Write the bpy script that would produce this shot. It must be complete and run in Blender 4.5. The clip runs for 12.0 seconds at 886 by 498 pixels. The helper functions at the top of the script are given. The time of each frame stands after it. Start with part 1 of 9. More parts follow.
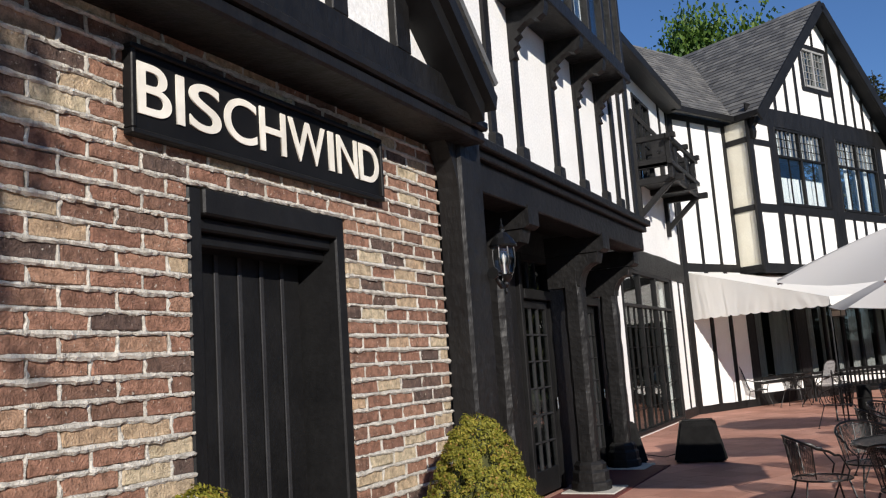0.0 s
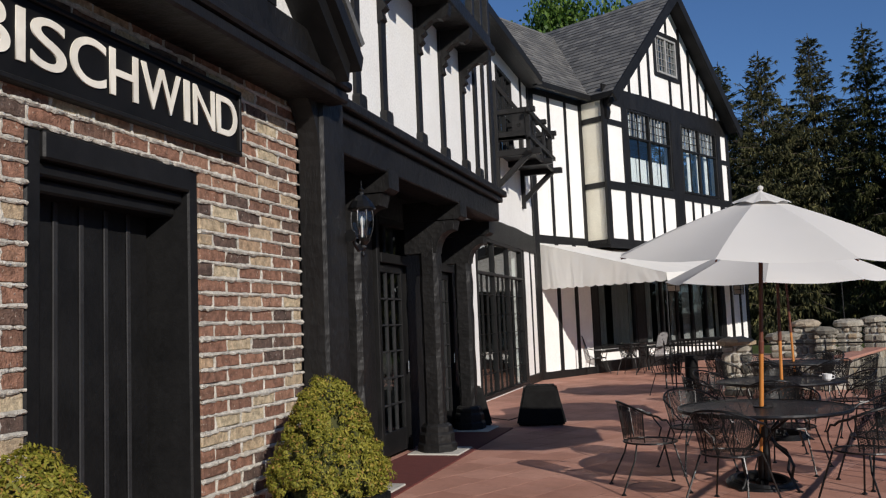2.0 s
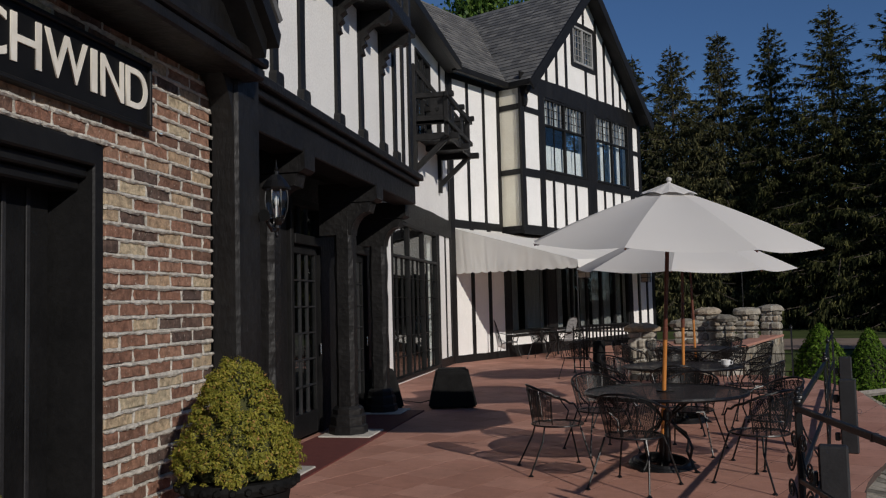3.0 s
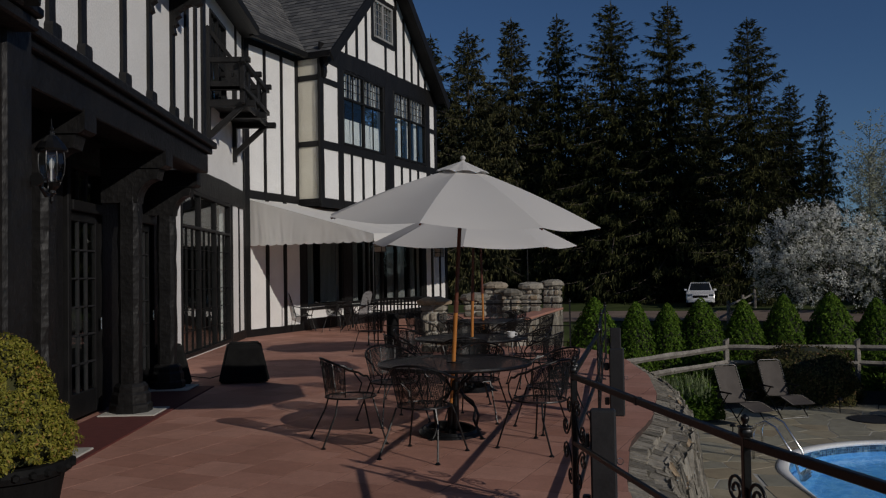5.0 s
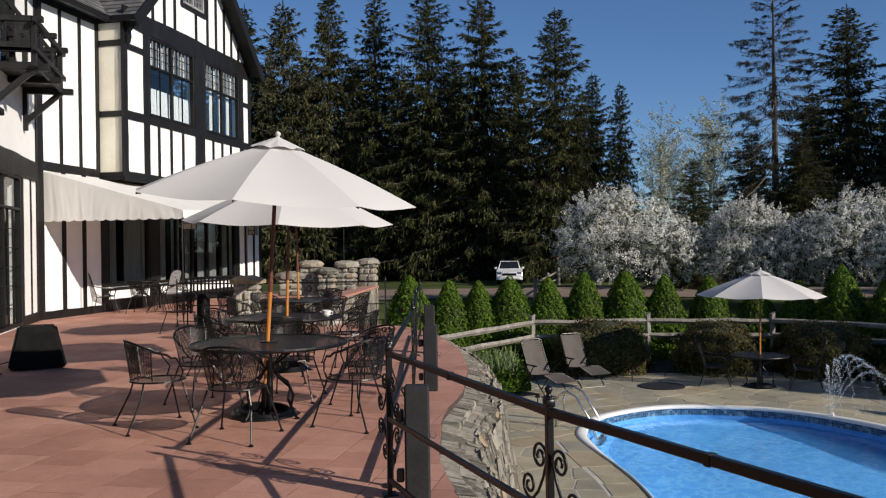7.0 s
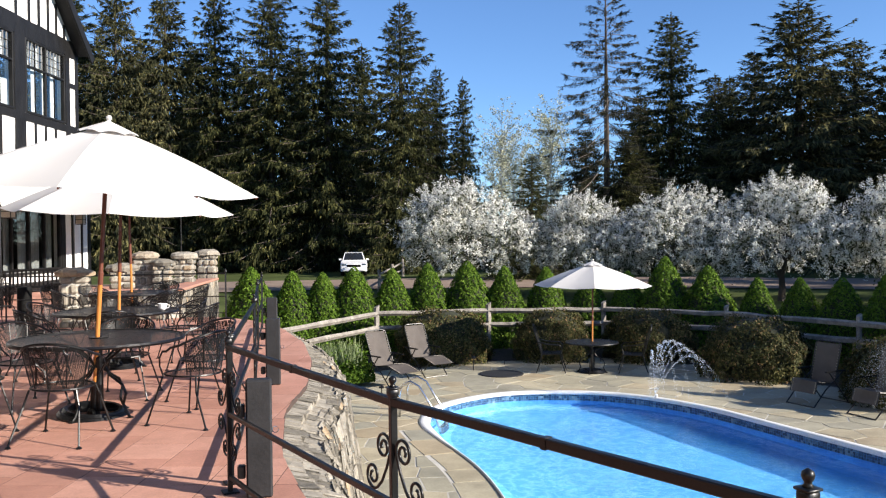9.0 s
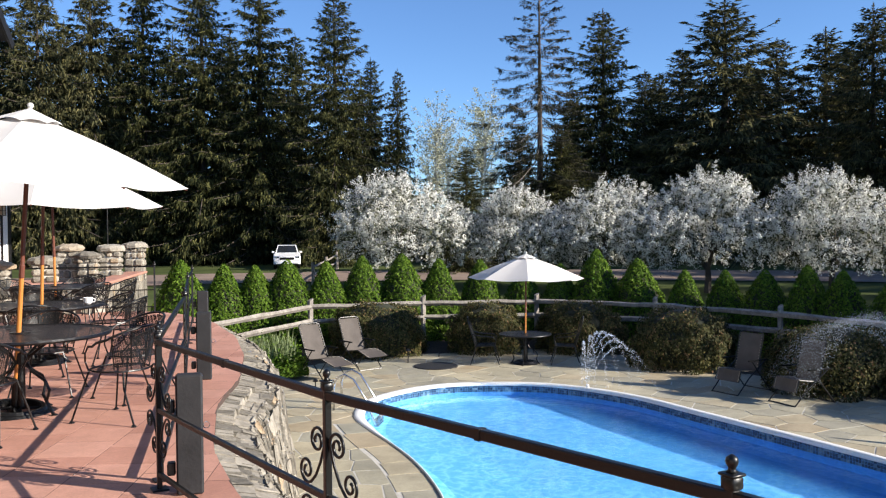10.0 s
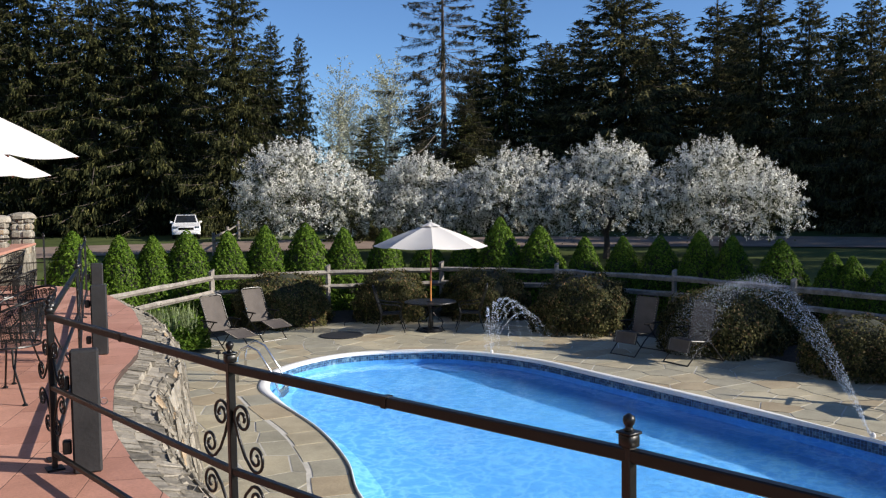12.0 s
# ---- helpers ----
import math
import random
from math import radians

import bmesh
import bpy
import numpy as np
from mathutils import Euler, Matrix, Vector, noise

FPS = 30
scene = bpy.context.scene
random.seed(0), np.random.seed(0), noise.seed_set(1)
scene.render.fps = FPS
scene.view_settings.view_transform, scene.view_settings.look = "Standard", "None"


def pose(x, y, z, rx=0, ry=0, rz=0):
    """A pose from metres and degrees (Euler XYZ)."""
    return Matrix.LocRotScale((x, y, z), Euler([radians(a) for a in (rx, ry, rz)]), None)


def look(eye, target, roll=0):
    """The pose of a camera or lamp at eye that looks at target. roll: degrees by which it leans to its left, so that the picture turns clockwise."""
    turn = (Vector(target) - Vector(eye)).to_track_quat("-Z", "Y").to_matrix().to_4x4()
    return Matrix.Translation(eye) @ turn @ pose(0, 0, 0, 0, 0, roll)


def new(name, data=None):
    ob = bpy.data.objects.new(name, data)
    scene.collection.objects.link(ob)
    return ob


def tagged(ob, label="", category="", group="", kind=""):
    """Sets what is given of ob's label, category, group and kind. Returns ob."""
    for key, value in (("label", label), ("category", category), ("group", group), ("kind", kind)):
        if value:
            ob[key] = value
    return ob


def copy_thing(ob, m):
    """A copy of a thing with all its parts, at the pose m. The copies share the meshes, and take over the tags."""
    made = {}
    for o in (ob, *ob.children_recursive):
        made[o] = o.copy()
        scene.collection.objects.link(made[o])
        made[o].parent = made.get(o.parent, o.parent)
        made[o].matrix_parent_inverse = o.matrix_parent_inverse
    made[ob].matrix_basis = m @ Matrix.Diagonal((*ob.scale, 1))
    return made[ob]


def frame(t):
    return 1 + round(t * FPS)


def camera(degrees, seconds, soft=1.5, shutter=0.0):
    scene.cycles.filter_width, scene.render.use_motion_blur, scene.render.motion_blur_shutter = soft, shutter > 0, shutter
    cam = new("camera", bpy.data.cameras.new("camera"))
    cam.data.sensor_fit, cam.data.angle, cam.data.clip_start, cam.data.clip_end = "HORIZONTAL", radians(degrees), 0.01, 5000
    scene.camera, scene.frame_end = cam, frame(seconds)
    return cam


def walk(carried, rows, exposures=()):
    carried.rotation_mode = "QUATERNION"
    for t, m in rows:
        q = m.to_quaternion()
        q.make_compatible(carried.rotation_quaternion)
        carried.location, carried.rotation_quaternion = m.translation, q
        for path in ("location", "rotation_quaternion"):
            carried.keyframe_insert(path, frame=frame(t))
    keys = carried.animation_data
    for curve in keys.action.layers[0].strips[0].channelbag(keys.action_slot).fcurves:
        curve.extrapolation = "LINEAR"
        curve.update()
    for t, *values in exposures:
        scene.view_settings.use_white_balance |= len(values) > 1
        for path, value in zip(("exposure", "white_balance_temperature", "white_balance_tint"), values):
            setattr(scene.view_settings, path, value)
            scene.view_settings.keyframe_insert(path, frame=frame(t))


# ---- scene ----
from itertools import product

# ---------------------------------------------------------------- camera
cam = camera(55.44, 12.0, soft=1.2)
EYE = (0.0, 0.0, 1.6)
PATH = [
    (0.0, 27.57, 8.10, 3.94), (0.5, 25.61, 7.25, 3.63), (1.0, 23.24, 6.42, 3.24), (1.5, 20.51, 5.69, 2.77),
    (2.0, 17.67, 5.08, 2.31), (2.5, 14.81, 4.43, 1.90), (3.0, 11.84, 3.75, 1.45), (5.0, -1.97, 1.66, 0.98),
    (5.5, -5.20, 1.24, 0.96), (6.0, -8.18, 0.75, 0.93), (6.5, -11.24, 0.34, 0.91), (7.0, -14.42, 0.00, 0.85),
    (9.0, -24.96, -0.72, 0.63), (9.5, -27.36, -0.99, 0.53), (10.0, -29.40, -1.26, 0.51), (10.5, -31.09, -1.60, 0.48),
    (11.0, -32.86, -2.11, 0.54), (11.5, -34.39, -2.81, 0.57), (12.0, -35.87, -3.47, 0.75)]
EXPOSURES = [(t, e, 6600 if t >= 7.0 else 6350, 12) for t, e in (
    (0.0, 0.19), (1.0, 0.08), (1.5, 0.0), (2.5, -0.40), (3.2, -0.84), (5.0, -1.36), (5.5, -1.06), (6.0, -0.76), (6.5, -0.40), (7.0, 0.08),
    (8.0, 0.75), (9.0, 1.12), (9.5, 1.18), (10.0, 1.08), (10.5, 0.90), (11.0, 0.78), (11.5, 0.75), (12.0, 0.70))]
walk(cam, [(t, pose(*EYE, 90 + p, r, y)) for t, y, p, r in PATH], EXPOSURES)

# ---------------------------------------------------------------- world and sun
SUN_ELEVATION = radians(23)
SUN_FROM = Vector((0.68, -0.73, 0)).normalized()
world = bpy.data.worlds.new("sky")
scene.world = world
world.use_nodes = True
wn = world.node_tree.nodes
sky = wn.new("ShaderNodeTexSky")
sky.sky_type = "NISHITA"
sky.sun_disc = False
sky.sun_elevation = SUN_ELEVATION
sky.sun_rotation = math.atan2(SUN_FROM.x, SUN_FROM.y)
sky.altitude = 1500
sky.air_density, sky.dust_density, sky.ozone_density = 1.0, 0.0, 6.5
wn["Background"].inputs["Strength"].default_value = 0.096
world.node_tree.links.new(sky.outputs["Color"], wn["Background"].inputs["Color"])
sun_data = bpy.data.lights.new("sun", "SUN")
sun_data.energy, sun_data.angle, sun_data.color = 5.0, radians(0.53), (1.0, 0.93, 0.82)
sun = new("sun", sun_data)
sun.matrix_world = look(SUN_FROM * 60 + Vector((0, 0, 60 * math.tan(SUN_ELEVATION))), (0, 0, 0))


# ---------------------------------------------------------------- materials
def ramp(nt, fac, stops):
    n = nt.nodes.new("ShaderNodeValToRGB")
    while len(n.color_ramp.elements) < len(stops):
        n.color_ramp.elements.new(0.5)
    for el, (p, c) in zip(n.color_ramp.elements, stops):
        el.position, el.color = p, (*c, 1)
    nt.links.new(fac, n.inputs["Fac"])
    return n.outputs["Color"]


def mixed(nt, fac, a, b, mode="MIX"):
    n = nt.nodes.new("ShaderNodeMix")
    n.data_type, n.blend_type = "RGBA", mode
    for slot, v in ((0, fac), (6, a), (7, b)):
        if isinstance(v, (float, int)):
            n.inputs[slot].default_value = v
        elif isinstance(v, tuple):
            n.inputs[slot].default_value = (*v, 1)
        else:
            nt.links.new(v, n.inputs[slot])
    return n.outputs[2]


def noise_tex(nt, scale, detail=4.0, rough=0.6, stretch=(1, 1, 1), coords="Object"):
    tc = nt.nodes.new("ShaderNodeTexCoord")
    mp = nt.nodes.new("ShaderNodeMapping")
    mp.inputs["Scale"].default_value = stretch
    n = nt.nodes.new("ShaderNodeTexNoise")
    n.inputs["Scale"].default_value, n.inputs["Detail"].default_value, n.inputs["Roughness"].default_value = scale, detail, rough
    src = nt.nodes.new("ShaderNodeNewGeometry").outputs["Position"] if coords == "World" else tc.outputs[coords]
    nt.links.new(src, mp.inputs["Vector"])
    nt.links.new(mp.outputs["Vector"], n.inputs["Vector"])
    return n.outputs["Fac"]


def material(name, dark, light, rough=0.7, metal=0.0, scale=8.0, fine=60.0, bump=0.2, stretch=(1, 1, 1), vary=None, island=None, spec=0.5, depth=0.01):
    """A surface whose colour runs between two tones at two scales. vary: tones per object; island: tones per loose piece."""
    m = bpy.data.materials.new(name)
    m.use_nodes = True
    nt = m.node_tree
    b = nt.nodes["Principled BSDF"]
    where = "World" if vary else "Object"
    big, small = noise_tex(nt, scale, 5, 0.65, stretch, where), noise_tex(nt, fine, 3, 0.7, stretch, where)
    col = ramp(nt, big, [(0.3, dark), (0.7, light)])
    if vary or island:
        src = nt.nodes.new("ShaderNodeObjectInfo" if vary else "ShaderNodeNewGeometry").outputs["Random" if vary else "Random Per Island"]
        tones = ramp(nt, src, vary or island)
        col = mixed(nt, 0.72, col, tones)
    speck = ramp(nt, small, [(0.3, (0.72, 0.72, 0.72)), (0.7, (1.15, 1.15, 1.15))])
    col = mixed(nt, 0.6, col, speck, "MULTIPLY")
    nt.links.new(col, b.inputs["Base Color"])
    b.inputs["Metallic"].default_value, b.inputs["Specular IOR Level"].default_value = metal, spec
    rr = nt.nodes.new("ShaderNodeMapRange")
    rr.inputs["To Min"].default_value, rr.inputs["To Max"].default_value = max(0.02, rough - 0.12), min(1.0, rough + 0.12)
    nt.links.new(small, rr.inputs["Value"])
    nt.links.new(rr.outputs["Result"], b.inputs["Roughness"])
    if bump:
        bp = nt.nodes.new("ShaderNodeBump")
        bp.inputs["Strength"].default_value, bp.inputs["Distance"].default_value = bump, depth
        add = nt.nodes.new("ShaderNodeMath")
        add.operation = "ADD"
        nt.links.new(big, add.inputs[0])
        nt.links.new(small, add.inputs[1])
        nt.links.new(add.outputs[0], bp.inputs["Height"])
        nt.links.new(bp.outputs["Normal"], b.inputs["Normal"])
    return m


def soiled(m, scale, dark, light, share, speck=None, speck_scale=75.0, speck_at=0.66):
    """Adds mottling, and small pale specks, to a surface."""
    nt = m.node_tree
    b = nt.nodes["Principled BSDF"]
    col = b.inputs["Base Color"].links[0].from_socket
    mottle = ramp(nt, noise_tex(nt, scale, 6, 0.7, coords="World"), [(0.34, (dark, dark, dark)), (0.62, (light, light, light))])
    col = mixed(nt, share, col, mottle, "MULTIPLY")
    if speck:
        fac = ramp(nt, noise_tex(nt, speck_scale, 4, 0.6, coords="World"), [(speck_at, (0, 0, 0)), (speck_at + 0.06, (0.75, 0.75, 0.75))])
        col = mixed(nt, fac, col, speck)
    nt.links.new(col, b.inputs["Base Color"])


def hewn(m, scale=17.0):
    """Adds shallow scoops, as an adze leaves them."""
    nt = m.node_tree
    last = next(n for n in nt.nodes if n.type == "BUMP")
    tc, mp, vor, bp = (nt.nodes.new("ShaderNode" + k) for k in ("TexCoord", "Mapping", "TexVoronoi", "Bump"))
    mp.inputs["Scale"].default_value = (0.7, 0.7, 1.0)
    vor.feature = "SMOOTH_F1"
    vor.inputs["Scale"].default_value, vor.inputs["Smoothness"].default_value = scale, 0.25
    bp.inputs["Strength"].default_value, bp.inputs["Distance"].default_value = 0.30, 0.018
    nt.links.new(tc.outputs["Object"], mp.inputs["Vector"])
    nt.links.new(mp.outputs["Vector"], vor.inputs["Vector"])
    nt.links.new(vor.outputs["Distance"], bp.inputs["Height"])
    nt.links.new(bp.outputs["Normal"], last.inputs["Normal"])


def leaf_material(name, stops, rough=0.6, through_light=0.25, spec=0.3, patchy=0.8):
    m = bpy.data.materials.new(name)
    m.use_nodes = True
    nt = m.node_tree
    b = nt.nodes["Principled BSDF"]
    geo = nt.nodes.new("ShaderNodeNewGeometry")
    col = ramp(nt, geo.outputs["Random Per Island"], stops)
    patch = ramp(nt, noise_tex(nt, 0.6, 3), [(0.3, (0.7, 0.72, 0.75)), (0.7, (1.2, 1.15, 1.0))])
    col = mixed(nt, patchy, col, patch, "MULTIPLY")
    nt.links.new(col, b.inputs["Base Color"])
    b.inputs["Roughness"].default_value, b.inputs["Specular IOR Level"].default_value = rough, spec
    tr = nt.nodes.new("ShaderNodeBsdfTranslucent")
    nt.links.new(col, tr.inputs["Color"])
    mx = nt.nodes.new("ShaderNodeMixShader")
    mx.inputs[0].default_value = through_light
    nt.links.new(b.outputs[0], mx.inputs[1])
    nt.links.new(tr.outputs[0], mx.inputs[2])
    nt.links.new(mx.outputs[0], nt.nodes["Material Output"].inputs["Surface"])
    return m


def glass_material(name, tint=(0.9, 0.95, 0.95), rough=0.02, least=0.06):
    m = bpy.data.materials.new(name)
    m.use_nodes = True
    nt = m.node_tree
    tr, gl, mx, lw = (nt.nodes.new("ShaderNode" + k) for k in ("BsdfTransparent", "BsdfGlossy", "MixShader", "LayerWeight"))
    tr.inputs[0].default_value = (*tint, 1)
    gl.inputs["Roughness"].default_value = rough
    lw.inputs["Blend"].default_value = 0.5
    fr = nt.nodes.new("ShaderNodeMath")
    fr.operation = "POWER"
    fr.inputs[1].default_value = 4.0
    nt.links.new(lw.outputs["Facing"], fr.inputs[0])
    bp = nt.nodes.new("ShaderNodeBump")
    bp.inputs["Strength"].default_value, bp.inputs["Distance"].default_value = 0.08, 0.02
    nt.links.new(noise_tex(nt, 2.5, 2), bp.inputs["Height"])
    nt.links.new(bp.outputs["Normal"], gl.inputs["Normal"])
    mr = nt.nodes.new("ShaderNodeMapRange")
    mr.inputs["To Min"].default_value, mr.inputs["To Max"].default_value = least, 0.7
    nt.links.new(fr.outputs[0], mr.inputs["Value"])
    nt.links.new(mr.outputs["Result"], mx.inputs[0])
    nt.links.new(tr.outputs[0], mx.inputs[1])
    nt.links.new(gl.outputs[0], mx.inputs[2])
    nt.links.new(mx.outputs[0], nt.nodes["Material Output"].inputs["Surface"])
    return m


def mesh_material(name, colour, scale, open_share):
    """Black expanded-metal sheet: a diamond net with open holes."""
    m = bpy.data.materials.new(name)
    m.use_nodes = True
    nt = m.node_tree
    b = nt.nodes["Principled BSDF"]
    b.inputs["Base Color"].default_value, b.inputs["Roughness"].default_value = (*colour, 1), 0.45
    b.inputs["Specular IOR Level"].default_value = 0.25
    tc = nt.nodes.new("ShaderNodeTexCoord")
    waves = []
    for ang in (30, -30):
        mp = nt.nodes.new("ShaderNodeMapping")
        mp.inputs["Rotation"].default_value = (radians(ang) * 0.7, radians(40), radians(ang))
        w = nt.nodes.new("ShaderNodeTexWave")
        w.inputs["Scale"].default_value = scale
        nt.links.new(tc.outputs["Object"], mp.inputs["Vector"])
        nt.links.new(mp.outputs["Vector"], w.inputs["Vector"])
        waves.append(w.outputs["Fac"])
    mul = nt.nodes.new("ShaderNodeMath")
    mul.operation = "MINIMUM"
    nt.links.new(waves[0], mul.inputs[0])
    nt.links.new(waves[1], mul.inputs[1])
    cut = nt.nodes.new("ShaderNodeMath")
    cut.operation = "GREATER_THAN"
    cut.inputs[1].default_value = 1 - open_share
    nt.links.new(mul.outputs[0], cut.inputs[0])
    tr, mx = nt.nodes.new("ShaderNodeBsdfTransparent"), nt.nodes.new("ShaderNodeMixShader")
    nt.links.new(cut.outputs[0], mx.inputs[0])
    nt.links.new(b.outputs[0], mx.inputs[1])
    nt.links.new(tr.outputs[0], mx.inputs[2])
    nt.links.new(mx.outputs[0], nt.nodes["Material Output"].inputs["Surface"])
    return m


def water_material(name):
    m = bpy.data.materials.new(name)
    m.use_nodes = True
    nt = m.node_tree
    tr, gl, mx, fr = (nt.nodes.new("ShaderNode" + k) for k in ("BsdfRefraction", "BsdfGlossy", "MixShader", "Fresnel"))
    tr.inputs[0].default_value = (0.74, 0.95, 1.0, 1)
    tr.inputs["Roughness"].default_value, tr.inputs["IOR"].default_value = 0.0, 1.33
    gl.inputs["Roughness"].default_value = 0.03
    fr.inputs["IOR"].default_value = 1.15
    bp = nt.nodes.new("ShaderNodeBump")
    bp.inputs["Strength"].default_value, bp.inputs["Distance"].default_value = 0.22, 0.05
    nt.links.new(noise_tex(nt, 3.2, 3, 0.55), bp.inputs["Height"])
    nt.links.new(bp.outputs["Normal"], gl.inputs["Normal"])
    nt.links.new(bp.outputs["Normal"], tr.inputs["Normal"])
    nt.links.new(bp.outputs["Normal"], fr.inputs["Normal"])
    nt.links.new(fr.outputs[0], mx.inputs[0])
    nt.links.new(tr.outputs[0], mx.inputs[1])
    nt.links.new(gl.outputs[0], mx.inputs[2])
    nt.links.new(mx.outputs[0], nt.nodes["Material Output"].inputs["Surface"])
    return m


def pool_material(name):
    """Blue vinyl lining; the water's net of light is painted into its colour."""
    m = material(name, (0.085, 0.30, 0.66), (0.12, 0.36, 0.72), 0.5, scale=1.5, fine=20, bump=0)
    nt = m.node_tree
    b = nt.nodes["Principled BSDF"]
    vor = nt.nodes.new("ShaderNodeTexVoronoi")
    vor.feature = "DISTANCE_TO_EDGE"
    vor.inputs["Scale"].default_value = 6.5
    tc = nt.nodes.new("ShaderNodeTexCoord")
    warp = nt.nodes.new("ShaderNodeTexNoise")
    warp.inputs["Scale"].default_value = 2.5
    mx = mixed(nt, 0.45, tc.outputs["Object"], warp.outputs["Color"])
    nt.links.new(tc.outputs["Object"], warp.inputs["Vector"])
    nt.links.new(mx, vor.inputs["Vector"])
    # pale cell edges: sunlight bent by ripples, put into the base colour
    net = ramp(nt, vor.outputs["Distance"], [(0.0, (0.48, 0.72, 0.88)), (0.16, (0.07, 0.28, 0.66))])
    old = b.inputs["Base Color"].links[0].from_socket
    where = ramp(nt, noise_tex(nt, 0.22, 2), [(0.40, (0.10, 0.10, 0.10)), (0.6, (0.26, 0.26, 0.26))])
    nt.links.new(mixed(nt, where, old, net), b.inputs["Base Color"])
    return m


def clear_drop_material(name):
    m = bpy.data.materials.new(name)
    m.use_nodes = True
    nt = m.node_tree
    b = nt.nodes["Principled BSDF"]
    b.inputs["Base Color"].default_value, b.inputs["Roughness"].default_value = (0.85, 0.9, 0.95, 1), 0.15
    b.inputs["Alpha"].default_value = 0.75
    return m


BLACK_TIMBER = material("black_stained_hewn_timber", (0.0055, 0.0053, 0.0055), (0.0150, 0.0144, 0.0143), 0.5, spec=0.28, scale=5, fine=38, bump=0.35, stretch=(1, 1, 0.35), depth=0.014)
BLACK_PAINT = material("black_painted_wood", (0.007, 0.007, 0.0073), (0.014, 0.0138, 0.014), 0.5, spec=0.18, scale=4, fine=50, bump=0.15)
STUCCO = material("white_stucco", (0.77, 0.762, 0.735), (0.85, 0.842, 0.815), 0.85, scale=1.6, fine=45, bump=0.3)
CREAM = material("cream_stucco", (0.70, 0.655, 0.53), (0.78, 0.745, 0.62), 0.85, scale=1.6, fine=45, bump=0.3)
SLATE = material("grey_slate", (0.075, 0.075, 0.077), (0.16, 0.158, 0.155), 0.75, scale=3, fine=30, bump=0.5, spec=0.3,
                 island=[(0.0, (0.075, 0.075, 0.077)), (0.4, (0.115, 0.115, 0.114)), (0.75, (0.16, 0.157, 0.15)), (1.0, (0.21, 0.205, 0.195))])
BRICK = material("old_brick", (0.17, 0.098, 0.070), (0.48, 0.28, 0.195), 0.9, scale=17, fine=120, bump=1.0, spec=0.2,
                 vary=[(0.0, (0.054, 0.049, 0.050)), (0.14, (0.084, 0.071, 0.066)), (0.20, (0.186, 0.105, 0.076)), (0.42, (0.294, 0.146, 0.100)), (0.62, (0.360, 0.189, 0.128)), (0.76, (0.456, 0.268, 0.177)), (0.86, (0.624, 0.464, 0.293)), (1.0, (0.750, 0.659, 0.451))])
MORTAR = material("pale_oozing_mortar", (0.56, 0.52, 0.45), (0.80, 0.76, 0.68), 0.95, scale=22, fine=160, bump=1.0, spec=0.15)
TILE = material("terracotta_paving", (0.40, 0.195, 0.14), (0.57, 0.305, 0.23), 0.75, spec=0.3, scale=1.3, fine=55, bump=0.25,
                vary=[(0.0, (0.41, 0.20, 0.145)), (0.5, (0.49, 0.25, 0.185)), (1.0, (0.57, 0.31, 0.235))])
GROUT = material("tile_grout", (0.045, 0.028, 0.022), (0.085, 0.054, 0.043), 0.9, scale=6, fine=80, bump=0.3)
MAT_RED = material("dark_red_ribbed_mat", (0.10, 0.022, 0.018), (0.15, 0.035, 0.028), 0.85, scale=8, fine=80, bump=0.4)
FLAG = material("flagstone", (0.26, 0.24, 0.175), (0.46, 0.425, 0.315), 0.75, scale=2.5, fine=40, bump=0.45, spec=0.3,
                vary=[(0.0, (0.29, 0.275, 0.215)), (0.35, (0.37, 0.345, 0.255)), (0.7, (0.45, 0.395, 0.27)), (1.0, (0.37, 0.285, 0.175))])
FLAG_JOINT = material("flagstone_joint", (0.42, 0.40, 0.35), (0.58, 0.56, 0.50), 0.9, scale=5, fine=60, bump=0.3)
FIELDSTONE = material("fieldstone", (0.17, 0.155, 0.13), (0.37, 0.34, 0.28), 0.9, scale=9, fine=60, bump=1.0, spec=0.2,
                      vary=[(0.0, (0.13, 0.12, 0.10)), (0.35, (0.22, 0.20, 0.165)), (0.7, (0.31, 0.28, 0.23)), (0.92, (0.44, 0.40, 0.33)), (1.0, (0.42, 0.30, 0.18))])
FIELDSTONE_BED = material("earthy_wall_joint", (0.20, 0.18, 0.145), (0.40, 0.365, 0.30), 0.95, scale=7, fine=50, bump=1.0)
FIELDSTONE_FAR = material("fieldstone_far", (0.17, 0.155, 0.13), (0.37, 0.34, 0.28), 0.9, scale=9, fine=60, bump=1.0, spec=0.2,
                          island=[(0.0, (0.13, 0.12, 0.10)), (0.35, (0.22, 0.20, 0.165)), (0.7, (0.31, 0.28, 0.23)), (0.92, (0.44, 0.40, 0.33)), (1.0, (0.42, 0.30, 0.18))])
TILE_FAR = material("terracotta_paving_far", (0.40, 0.195, 0.14), (0.57, 0.305, 0.23), 0.75, spec=0.3, scale=1.3, fine=55, bump=0.25,
                    island=[(0.0, (0.41, 0.20, 0.145)), (0.5, (0.49, 0.25, 0.185)), (1.0, (0.57, 0.31, 0.235))])
FLAG_FAR = material("flagstone_far", (0.26, 0.24, 0.175), (0.46, 0.425, 0.315), 0.75, scale=2.5, fine=40, bump=0.45, spec=0.3,
                    island=[(0.0, (0.29, 0.275, 0.215)), (0.35, (0.37, 0.345, 0.255)), (0.7, (0.45, 0.395, 0.27)), (1.0, (0.37, 0.285, 0.175))])
GRASS = material("lawn", (0.040, 0.056, 0.017), (0.090, 0.112, 0.036), 0.9, scale=0.5, fine=25, bump=0.4, spec=0.1)
